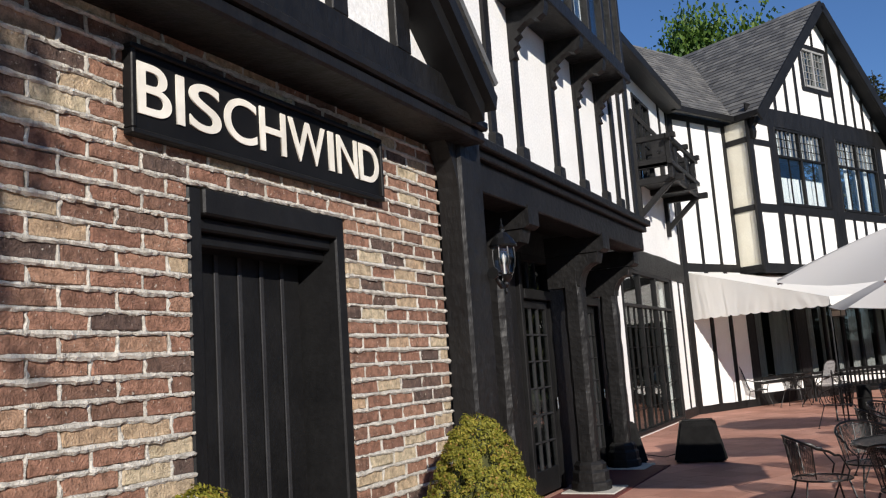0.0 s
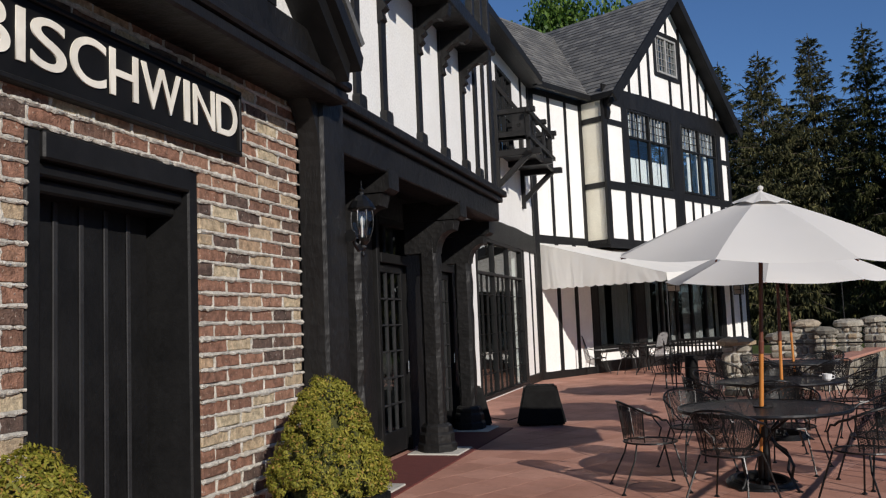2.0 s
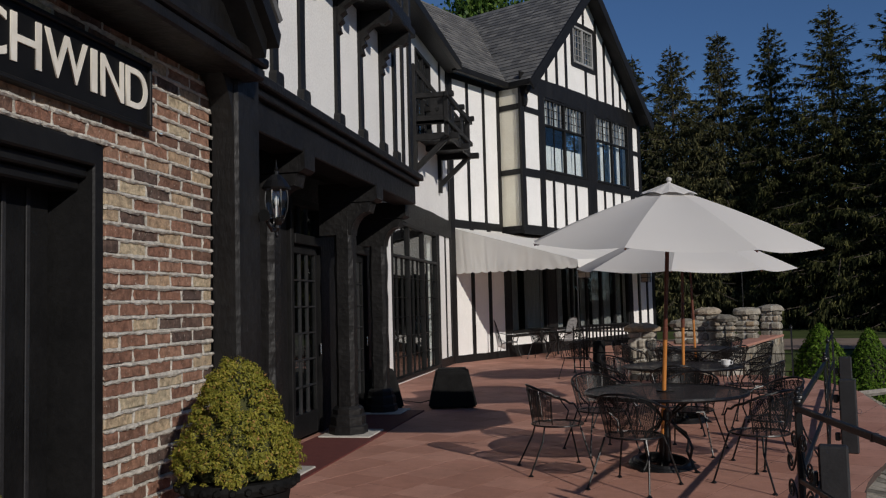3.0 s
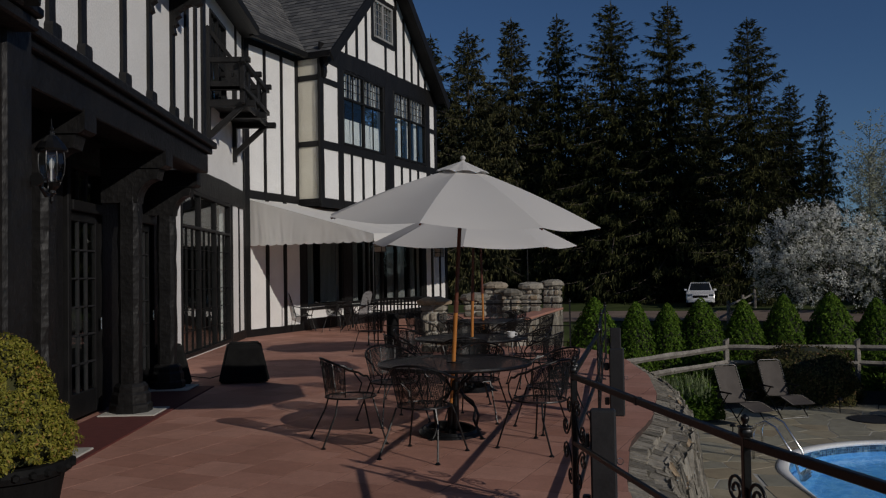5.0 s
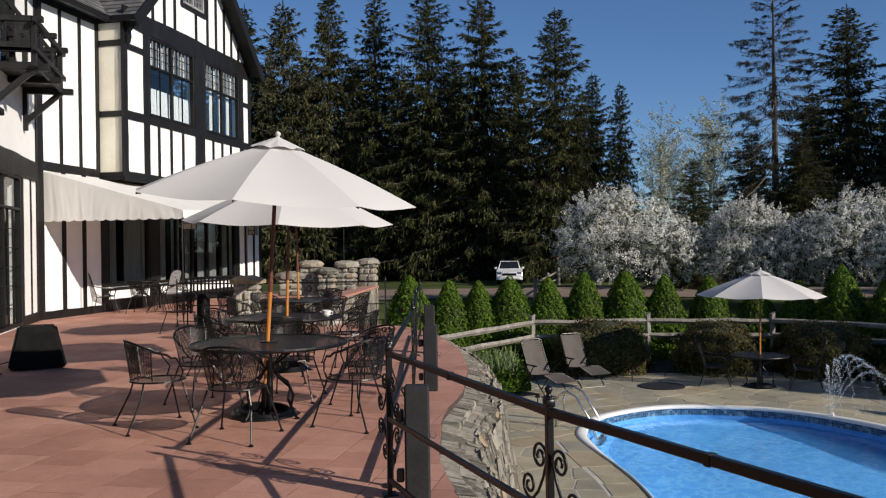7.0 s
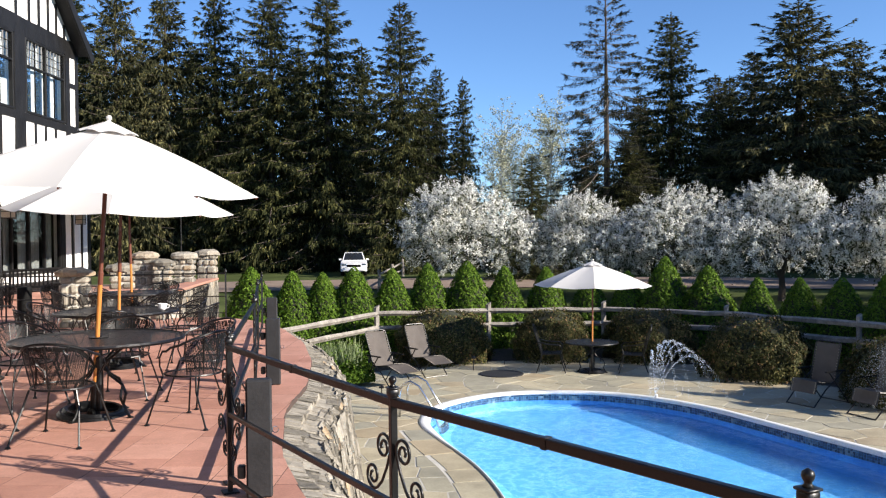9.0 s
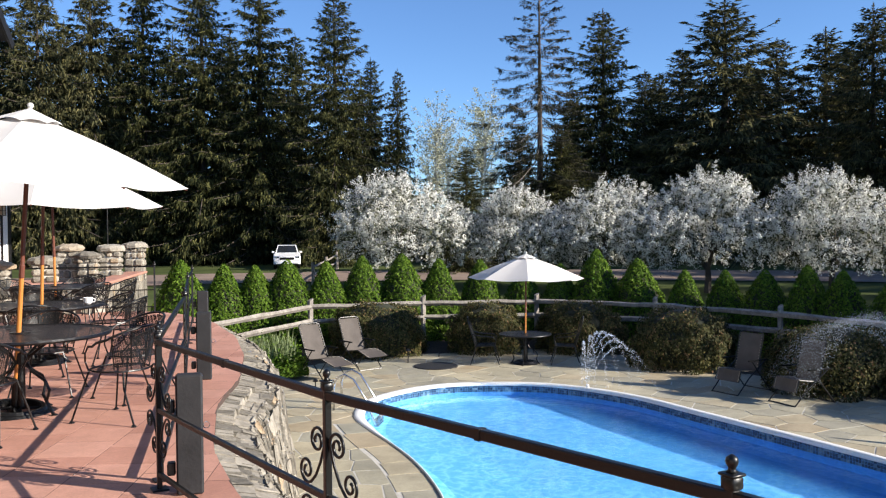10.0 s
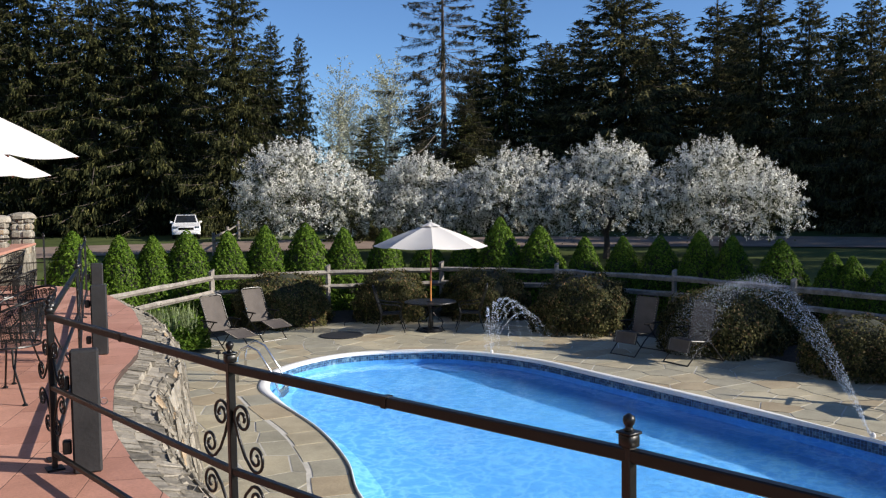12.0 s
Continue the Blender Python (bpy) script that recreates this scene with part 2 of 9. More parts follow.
EARTH = material("drive_gravel", (0.16, 0.11, 0.08), (0.27, 0.20, 0.15), 0.95, scale=0.6, fine=15, bump=0.3)
IRON = material("black_wrought_iron", (0.0024, 0.0024, 0.0025), (0.0048, 0.0046, 0.0046), 0.36, scale=12, fine=60, bump=0.12, spec=0.45)
IRON_NET = mesh_material("black_iron_mesh", (0.006, 0.006, 0.006), 46.0, 0.60)
CANVAS = leaf_material("off_white_canvas", [(0.0, (0.62, 0.605, 0.585)), (1.0, (0.65, 0.635, 0.615))], 0.9, 0.13, 0.1, 0.12)
AWNING = leaf_material("white_awning_canvas", [(0.0, (0.84, 0.83, 0.79)), (1.0, (0.87, 0.86, 0.82))], 0.85, 0.18, 0.1, 0.15)
ORANGE_WOOD = material("varnished_orange_wood", (0.42, 0.15, 0.03), (0.60, 0.25, 0.06), 0.4, scale=6, fine=40, bump=0.05, stretch=(1, 1, 0.1))
BROWN_WOOD = material("dark_stained_wood", (0.10, 0.030, 0.018), (0.17, 0.055, 0.03), 0.45, scale=6, fine=40, bump=0.05, stretch=(1, 1, 0.1))
SIGN_WHITE = material("cream_painted_letter", (0.76, 0.72, 0.63), (0.79, 0.755, 0.67), 0.6, scale=5, fine=6, bump=0.02)
GREY_WOOD = material("weathered_fence_wood", (0.12, 0.105, 0.09), (0.33, 0.305, 0.265), 0.85, scale=5, fine=40, bump=0.5, stretch=(1, 1, 1))
BARK = material("spruce_bark", (0.045, 0.035, 0.028), (0.09, 0.07, 0.055), 0.95, scale=6, fine=30, bump=0.7, stretch=(1, 1, 0.3))
GLASS = glass_material("window_glass", least=0.05)
# near-black base colour stands in for the shade of unlit rooms
DARK_ROOM = material("interior_shade", (0.018, 0.017, 0.016), (0.03, 0.028, 0.026), 0.9, scale=2, fine=20, bump=0)
CURTAIN = material("white_curtain_cloth", (0.62, 0.62, 0.62), (0.74, 0.74, 0.74), 0.9, scale=3, fine=80, bump=0.1)
SPRUCE = leaf_material("spruce_needles", [(0.0, (0.018, 0.022, 0.012)), (0.45, (0.042, 0.048, 0.022)), (0.8, (0.090, 0.096, 0.038)), (1.0, (0.165, 0.160, 0.062))], 0.8, 0.3, 0.05)
SPRUCE_DARK = leaf_material("dark_spruce_needles", [(0.0, (0.026, 0.030, 0.019)), (0.5, (0.064, 0.068, 0.036)), (0.85, (0.13, 0.126, 0.058)), (1.0, (0.20, 0.18, 0.085))], 0.8, 0.25, 0.05)
ARBOR = leaf_material("bright_arborvitae", [(0.0, (0.032, 0.070, 0.008)), (0.5, (0.075, 0.145, 0.014)), (1.0, (0.14, 0.225, 0.028))], 0.7, 0.24, 0.12)
BOX_LEAF = leaf_material("shrub_leaves", [(0.0, (0.026, 0.030, 0.013)), (0.5, (0.062, 0.066, 0.024)), (0.85, (0.12, 0.115, 0.045)), (1.0, (0.21, 0.125, 0.07))], 0.6, 0.14, 0.1)
TOPIARY = leaf_material("golden_topiary", [(0.0, (0.12, 0.13, 0.016)), (0.5, (0.24, 0.235, 0.030)), (0.88, (0.35, 0.31, 0.05)), (1.0, (0.42, 0.22, 0.08))], 0.6, 0.25)
MAPLE = leaf_material("spring_maple_leaves", [(0.0, (0.03, 0.075, 0.011)), (0.6, (0.075, 0.14, 0.022)), (1.0, (0.14, 0.22, 0.038))], 0.5, 0.3)
BLOSSOM = leaf_material("white_blossom", [(0.0, (0.48, 0.49, 0.44)), (0.5, (0.70, 0.70, 0.66)), (1.0, (0.86, 0.86, 0.84))], 0.8, 0.18, 0.1, 0.35)
PALE_TWIG = leaf_material("pale_spring_buds", [(0.0, (0.30, 0.32, 0.22)), (1.0, (0.48, 0.50, 0.38))], 0.8, 0.3)
DEAD_TWIG = material("bare_grey_twigs", (0.10, 0.085, 0.07), (0.17, 0.15, 0.125), 0.95, scale=6, fine=30, bump=0.3)
IRIS = leaf_material("iris_blades", [(0.0, (0.14, 0.20, 0.08)), (1.0, (0.32, 0.38, 0.20))], 0.5, 0.3)
WHITE_VINYL = material("white_coping_vinyl", (0.72, 0.72, 0.70), (0.80, 0.80, 0.78), 0.45, scale=2, fine=40, bump=0.05)
POOL_TILE = material("blue_pool_tile", (0.02, 0.06, 0.13), (0.05, 0.12, 0.20), 0.3, scale=14, fine=40, bump=0.1,
                     island=[(0.0, (0.008, 0.025, 0.07)), (0.5, (0.03, 0.09, 0.17)), (0.8, (0.10, 0.22, 0.32)), (1.0, (0.28, 0.42, 0.48))])
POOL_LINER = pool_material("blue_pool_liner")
WATER = water_material("pool_water")
SPRAY = clear_drop_material("water_spray")
STEEL = material("polished_steel", (0.55, 0.55, 0.55), (0.7, 0.7, 0.7), 0.2, 1.0, scale=4, fine=40, bump=0.02)
SLING = material("brown_sling_fabric", (0.060, 0.050, 0.043), (0.092, 0.078, 0.068), 0.8, scale=4, fine=200, bump=0.2)
CAR_WHITE = material("white_car_paint", (0.74, 0.74, 0.74), (0.80, 0.80, 0.80), 0.25, scale=1, fine=20, bump=0)
RUBBER = material("black_rubber", (0.006, 0.006, 0.006), (0.012, 0.012, 0.012), 0.85, spec=0.1, scale=8, fine=60, bump=0.2)
PLASTIC_BLACK = material("black_moulded_plastic", (0.006, 0.006, 0.006), (0.012, 0.012, 0.012), 0.65, spec=0.08, scale=8, fine=90, bump=0.25)
BOX_GREY = material("dark_grey_painted_box", (0.018, 0.018, 0.019), (0.032, 0.032, 0.034), 0.6, spec=0.25, scale=5, fine=50, bump=0.15)
STONE_PALE = material("pale_stone_plinth", (0.42, 0.40, 0.35), (0.58, 0.55, 0.49), 0.8, scale=5, fine=50, bump=0.3)
LAMP_GLASS = glass_material("bevelled_lamp_glass", (0.86, 0.88, 0.88), 0.04, 0.10)
BULB = material("candle_bulb", (0.7, 0.7, 0.68), (0.8, 0.8, 0.78), 0.3, scale=5, fine=20, bump=0)
hewn(BLACK_TIMBER)
soiled(BRICK, 26, 0.42, 1.16, 0.9, (0.60, 0.55, 0.46), 60, 0.635)
soiled(MORTAR, 34, 0.62, 1.08, 0.8)
for m in (TILE, TILE_FAR):
    soiled(m, 0.9, 0.80, 1.08, 0.8)
    soiled(m, 9, 0.86, 1.05, 0.6)
for m in (FLAG, FLAG_FAR):
    soiled(m, 1.1, 0.72, 1.1, 0.8, (0.52, 0.50, 0.44), 40, 0.68)
for m in (FIELDSTONE, FIELDSTONE_FAR):
    soiled(m, 12, 0.55, 1.12, 0.8)
BEIGE_BAND = material("bleached_wood_panel", (0.30, 0.27, 0.22), (0.40, 0.36, 0.30), 0.8, scale=5, fine=30, bump=0.2)


# ---------------------------------------------------------------- builders
def part(name, bm, mat, parent=None, label="", smooth=False):
    me = bpy.data.meshes.new(name)
    bm.normal_update()
    bm.to_mesh(me)
    bm.free()
    for one in (mat if isinstance(mat, (list, tuple)) else [mat]):
        me.materials.append(one)
    if smooth:
        for p in me.polygons:
            p.use_smooth = True
    ob = new(name, me)
    if parent is not None:
        ob.parent = parent
    if label:
        ob["label"] = label
    return ob


def thing(name, label, category, group="", kind="", m=None):
    ob = tagged(new(name), label, category, group, kind)
    ob.empty_display_size = 0.1
    if m is not None:
        ob.matrix_basis = m
    return ob


def from_arrays(name, verts, faces, mat, parent=None, label="", indices=None, smooth=False):
    me = bpy.data.meshes.new(name)
    me.from_pydata([tuple(v) for v in verts], [], [tuple(f) for f in faces])
    for one in (mat if isinstance(mat, (list, tuple)) else [mat]):
        me.materials.append(one)
    if indices is not None:
        me.polygons.foreach_set("material_index", list(indices))
    if smooth:
        for p in me.polygons:
            p.use_smooth = True
    me.update()
    ob = new(name, me)
    if parent is not None:
        ob.parent = parent
    if label:
        ob["label"] = label
    return ob


I4 = Matrix.Identity(4)


def box(bm, a, b, m=I4, bevel=0.0):
    """A box between two corners, in the frame m, with its edges taken off by bevel."""
    lo, hi = [min(p, q) for p, q in zip(a, b)], [max(p, q) for p, q in zip(a, b)]
    size = [max(h - l, 1e-4) for l, h in zip(lo, hi)]
    mid = [(l + h) / 2 for l, h in zip(lo, hi)]
    bevel = min(bevel, min(size) * 0.3)
    r = bmesh.ops.create_cube(bm, size=1.0, matrix=m @ Matrix.Translation(mid) @ Matrix.Diagonal((*size, 1)))
    if bevel > 0:
        edges = list({e for v in r["verts"] for e in v.link_edges})
        bmesh.ops.bevel(bm, geom=edges, offset=bevel, segments=1, affect="EDGES", profile=0.5)
    return bm


def beam(bm, a, b, w, h, up=(0, 0, 1), bevel=0.0):
    """A bar of section w x h from a to b."""
    a, b = Vector(a), Vector(b)
    d = b - a
    x = d.normalized()
    y = Vector(up).cross(x)
    if y.length < 1e-4:
        y = Vector((1, 0, 0)).cross(x)
    y.normalize()
    z = x.cross(y)
    m = Matrix((x, y, z)).transposed().to_4x4()
    m.translation = (a + b) / 2
    return box(bm, (-d.length / 2, -w / 2, -h / 2), (d.length / 2, w / 2, h / 2), m, bevel)


def tube(bm, pts, r, seg=6, caps=True):
    """A round bar along points; r a number or one for each point."""
    pts = [Vector(p) for p in pts]
    rings, prev = [], None
    for i, p in enumerate(pts):
        d = (pts[min(i + 1, len(pts) - 1)] - pts[max(i - 1, 0)]).normalized()
        if prev is None:
            side = d.orthogonal().normalized()
        else:
            side = (prev - d * prev.dot(d))
            side = side.normalized() if side.length > 1e-6 else d.orthogonal().normalized()
        prev = side
        other = d.cross(side)
        rad = r[i] if isinstance(r, (list, tuple)) else r
        rings.append([bm.verts.new(p + (side * math.cos(k * math.tau / seg) + other * math.sin(k * math.tau / seg)) * rad) for k in range(seg)])
    for a, b in zip(rings, rings[1:]):
        for k in range(seg):
            bm.faces.new((a[k], a[(k + 1) % seg], b[(k + 1) % seg], b[k]))
    if caps:
        bm.faces.new(list(reversed(rings[0])))
        bm.faces.new(rings[-1])
    return bm


def lathe(bm, profile, seg=20, m=I4, close=True):
    """Radius and height pairs turned round the z axis of m."""
    rings = [[bm.verts.new(m @ Vector((r * math.cos(k * math.tau / seg), r * math.sin(k * math.tau / seg), z))) for k in range(seg)] for r, z in profile]
    for a, b in zip(rings, rings[1:]):
        for k in range(seg):
            bm.faces.new((a[k], a[(k + 1) % seg], b[(k + 1) % seg], b[k]))
    if close:
        bm.faces.new(list(reversed(rings[0])))
        bm.faces.new(rings[-1])
    return bm


def prism(bm, outline, depth0, depth1, m=I4):
    """An outline in the x-z plane of m, drawn out along its y axis."""
    fr = [bm.verts.new(m @ Vector((x, depth0, z))) for x, z in outline]
    bk = [bm.verts.new(m @ Vector((x, depth1, z))) for x, z in outline]
    n = len(fr)
    bm.faces.new(fr)
    bm.faces.new(list(reversed(bk)))
    for i in range(n):
        bm.faces.new((fr[(i + 1) % n], fr[i], bk[i], bk[(i + 1) % n]))
    bmesh.ops.recalc_face_normals(bm, faces=bm.faces[:])
    return bm


def spiral(cx, cz, r0, turns, start, hand=1, n=30):
    return [(cx + r0 * (1 - 0.75 * i / n) * math.cos(start + hand * turns * math.tau * i / n), cz + r0 * (1 - 0.75 * i / n) * math.sin(start + hand * turns * math.tau * i / n)) for i in range(n + 1)]


def wall_cells(bm, m, s0, s1, z0, z1, thick, holes=()):
    """A wall from s0 to s1 and z0 to z1, set inwards from the face of m, with rectangular openings right through it."""
    ss = sorted({s0, s1, *[h[i] for h in holes for i in (0, 1) if s0 < h[i] < s1]})
    zz = sorted({z0, z1, *[h[i] for h in holes for i in (2, 3) if z0 < h[i] < z1]})
    for (a, b), (c, d) in product(zip(ss, ss[1:]), zip(zz, zz[1:])):
        if not any(h[0] <= (a + b) / 2 <= h[1] and h[2] <= (c + d) / 2 <= h[3] for h in holes):
            box(bm, (a, 0, c), (b, thick, d), m)
    return bm


def side(x):
    """The frame of a wall that runs along y at x and faces +x: s along y, second axis inwards."""
    return Matrix(((0, -1, 0, x), (1, 0, 0, 0), (0, 0, 1, 0), (0, 0, 0, 1)))


WING_TURN = radians(26)
WE = Vector((math.sin(WING_TURN), math.cos(WING_TURN), 0))
WN = Vector((math.cos(WING_TURN), -math.sin(WING_TURN), 0))
WING_AT = Vector((-4.45, 22.4, 0))


def wing(out=0.0):
    """The frame of the wing's walls: s along the wall, second axis inwards; out: metres in front of the set-back wall."""
    m = Matrix((WE, -WN, Vector((0, 0, 1)))).transposed().to_4x4()
    m.translation = WING_AT + WN * out
    return m


# ---------------------------------------------------------------- ground
def smooth(a, b, v):
    k = min(1.0, max(0.0, (v - a) / (b - a)))
    return k * k * (3 - 2 * k)


def ground_height(x, y):
    r = math.hypot(x, y)
    h = -1.75 + 0.8 * smooth(24.5, 31, r) + 0.35 * smooth(27, 55, r) + 0.9 * smooth(70, 250, r)
    h += 0.06 * noise.noise(Vector((x * 0.15, y * 0.15, 3.1)))
    under_pool = smooth(19.5, 16.5, y) * smooth(2.0, 4.2, x) * smooth(17.0, 14.0, x)
    h -= 2.6 * under_pool
    house = smooth(3.0, 0.0, x - 0.2 * max(0, y - 19)) * smooth(40, 28, y)
    return h * (1 - house) - 0.35 * house


def make_ground():
    xs = sorted({*np.linspace(-40, 60, 81).tolist(), *[-900, -400, -200, -120, -80, -60, 70, 80, 100, 130, 200, 400, 900]})
    ys = sorted({*np.linspace(-30, 90, 97).tolist(), *[-900, -400, -150, -80, -50, 100, 120, 160, 240, 400, 900]})
    verts = [(x, y, ground_height(x, y)) for y in ys for x in xs]
    n = len(xs)
    faces = [(j * n + i, j * n + i + 1, (j + 1) * n + i + 1, (j + 1) * n + i) for j in range(len(ys) - 1) for i in range(n - 1)]
    ob = from_arrays("ground", verts, faces, GRASS, smooth=True)
    tagged(ob, "mown green lawn rising gently towards the trees", "lawn", kind="structure")


make_ground()

# a drive of brown gravel crossing behind the clipped conifers
bm = bmesh.new()
left, right = [], []
for i in range(41):
    a = radians(-12 + 84 * i / 40)
    for side_list, r in ((left, 40.0), (right, 47.0)):
        x, y = r * math.sin(a), r * math.cos(a)
        side_list.append(bm.verts.new((x, y, ground_height(x, y) + 0.05)))
for i in range(40):
    bm.faces.new((left[i], right[i], right[i + 1], left[i + 1]))
tagged(part("road", bm, EARTH), "brown gravel drive between lawn and spruce wood", "drive", kind="structure")

# terrace slab
EDGE = [(1.75, -3.0), (1.72, 0.0), (1.66, 1.6), (1.42, 3.4), (1.40, 5.0), (1.54, 6.2), (1.99, 7.85), (2.55, 9.1), (3.1, 10.8), (3.55, 12.8), (3.80, 15.2), (3.6, 17.2), (3.0, 18.2)]
OUTLINE = EDGE + [(2.3, 18.4), (2.9, 24.0), (2.5, 34.0), (-8.0, 34.0), (-8.0, -3.0)]
bm = bmesh.new()
prism(bm, [(x, -y) for x, y in OUTLINE], -0.45, -0.0014, pose(0, 0, 0, 90, 0, 0) @ Matrix.Diagonal((1, 1, 1, 1)))
part_slab = part("terrace", bm, GROUT)
part_slab.data.materials[0] = GROUT
tagged(part_slab, "terracotta paved terrace beside the house", "terrace", kind="structure")

# ---------------------------------------------------------------- main house wall
XB, XJ, XD, XM = -2.12, -3.00, -3.85, -4.45
EAVE = 8.0

# entrance porch: brick front, timber gable
bm = bmesh.new()
wall_cells(bm, side(XB - 0.012), -3.0, 4.13, -0.3, 3.0, 0.30, [(2.20, 3.18, -0.4, 2.31)])
brick_wall = tagged(part("wall_porch", bm, MORTAR), "old red, black and buff brick wall with oozing mortar", "brick wall", kind="structure")
bm = bmesh.new()
box(bm, (XB - 0.3, 3.95, -0.3), (XD - 0.1, 4.12, 5.2))
box(bm, (XB - 0.35, -3.0, 3.01), (XD - 0.1, 3.9, 3.15))
tagged(part("wall_porch_side", bm, BLACK_PAINT), "black boarded porch flank", "wall", kind="structure")

# columned ground floor: a black framed wall behind, a beam and jetty above
bm = bmesh.new()
wall_cells(bm, side(XD), 4.0, 12.9, -0.3, 3.4, 0.25, [(9.40, 10.55, 0.0, 2.95), (11.72, 12.60, 0.0, 2.95)])
tagged(part("wall_arcade", bm, BLACK_TIMBER), "black hewn-timber wall behind the porch columns", "wall", kind="structure")
bm = bmesh.new()
box(bm, (XD - 0.2, 4.3, 3.28), (XJ - 0.05, 12.3, 3.42))
tagged(part("ceiling_arcade", bm, BLACK_PAINT), "black boarded underside of the jetty", "ceiling", kind="structure")

bm = bmesh.new()
wall_cells(bm, side(XJ), 4.2, 12.25, 3.45, EAVE, 0.2, [(7.5, 10.6, 5.3, 7.2)])
tagged(part("wall_jetty", bm, STUCCO), "white stucco upper wall with black studs", "wall", kind="structure")
bm = bmesh.new()
box(bm, (XJ - 0.2, 12.05, 3.45), (XM - 0.3, 12.25, EAVE))
box(bm, (XD - 0.25, 12.7, -0.3), (XM - 0.25, 12.9, 3.45))
box(bm, (XM, 12.26, 3.46), (XM - 0.24, 12.9, EAVE))
tagged(part("wall_jetty_end", bm, STUCCO), "white stucco end of the jettied storey", "wall", kind="structure")

bm = bmesh.new()
wall_cells(bm, side(XM), 12.9, 22.55, -0.3, EAVE, 0.25, [(16.28, 20.58, 0.05, 3.36), (18.7, 20.3, 5.45, 7.6)])
tagged(part("wall_main", bm, STUCCO), "white stucco house wall with black timber framing", "wall", kind="structure")

# wing: set-back wall, gabled bay, both over a shared ground floor
BAY0, BAY1, BAYOUT = 2.55, 10.7, 0.75
bm = bmesh.new()
wall_cells(bm, wing(), 0.0, BAY0 + 0.1, 3.7, EAVE, 0.25)
tagged(part("wall_wing", bm, STUCCO), "white stucco wing wall with slender black studs", "wall", kind="structure")
bm = bmesh.new()
wall_cells(bm, wing(), 0.0, 13.2, -0.5, 3.7, 0.25, [(2.85, 5.0, 0.68, 3.1), (5.5, 10.9, 0.68, 3.1)])
tagged(part("wall_wing_ground", bm, STUCCO), "white stucco ground floor under the awning", "wall", kind="structure")
GW1, GW2, ATTIC = (3.85, 6.5, 5.55, 7.85), (7.2, 9.75, 5.55, 7.85), (5.86, 7.22, 9.36, 10.62)
bm = bmesh.new()
GB = 7.95
wall_cells(bm, wing(BAYOUT), BAY0, BAY1, 3.8, GB, 0.25, [GW1, GW2])
APEX_S, APEX_Z, GABLE_EAVE = (BAY0 + BAY1) / 2 - 0.05, 12.08, 8.05
g = wing(BAYOUT)
slope = (APEX_Z - 0.12 - GB) / (APEX_S - BAY0)
prism(bm, [(BAY0, GB), (ATTIC[0], GB), (ATTIC[0], GB + slope * (ATTIC[0] - BAY0))], 0, 0.25, g)
prism(bm, [(BAY1, GB), (ATTIC[1], GB), (ATTIC[1], GB + slope * (BAY1 - ATTIC[1]))], 0, 0.25, g)
box(bm, (ATTIC[0], 0, GB), (ATTIC[1], 0.25, ATTIC[2]), g)
prism(bm, [(ATTIC[0], ATTIC[3]), (ATTIC[1], ATTIC[3]), (ATTIC[1], GB + slope * (BAY1 - ATTIC[1])), (APEX_S, APEX_Z - 0.12), (ATTIC[0], GB + slope * (ATTIC[0] - BAY0))], 0, 0.25, g)
tagged(part("wall_gable", bm, STUCCO), "white stucco gable with black timber framing", "wall", kind="structure")
bm = bmesh.new()
box(bm, (BAY0, 0.02, 3.8), (BAY0 + 0.15, BAYOUT + 0.1, 7.95), wing(BAYOUT))
tagged(part("wall_gable_return", bm, CREAM), "cream stucco return of the gabled bay", "wall", kind="structure")
bm = bmesh.new()
box(bm, (BAY0 - 0.02, -0.02, 3.62), (BAY1, BAYOUT + 0.1, 3.8), wing(BAYOUT))
box(bm, (BAY1 - 0.15, 0.1, 3.8), (BAY1, BAYOUT + 0.3, 7.95), wing(BAYOUT))
tagged(part("floor_gable", bm, BLACK_PAINT), "black moulded underside of the projecting bay", "jetty", kind="structure")


# roofs: battens in overlapping slate courses laid over a deck
def roof_plane(name, label, a, b, up, mat, course=0.22, slate=0.28, seed=1):
    """Eave from a to b; up: from a point of the eave to the ridge. Slates in staggered courses; clipped by keep()."""
    rnd = random.Random(seed)
    a, b, up = Vector(a), Vector(b), Vector(up)
    along = b - a
    ln, rise = along.length, up.length
    ex, eu = along.normalized(), up.normalized()
    nn = ex.cross(eu)
    verts, faces = [], []
    rows = int(rise / course)
    for r in range(rows):
        off = (r % 2) * slate / 2
        s = -off
        while s < ln:
            w = slate * rnd.uniform(0.8, 1.2)
            s0, s1 = max(0, s + 0.004), min(ln, s + w - 0.004)
            if s1 - s0 > 0.03:
                u0, u1 = r * course - 0.02, (r + 1) * course + 0.05
                lift0, lift1 = 0.035 + rnd.uniform(0, 0.008), 0.012
                k = len(verts)
                for ss, uu, hh in ((s0, u0, lift0), (s1, u0, lift0 + rnd.uniform(-0.004, 0.004)), (s1, u1, lift1), (s0, u1, lift1), (s0, u0, 0.0), (s1, u0, 0.0)):
                    verts.append(a + ex * ss + eu * uu + nn * hh)
                faces += [(k, k + 1, k + 2, k + 3), (k + 4, k + 5, k + 1, k)]
            s += w
    return verts, faces


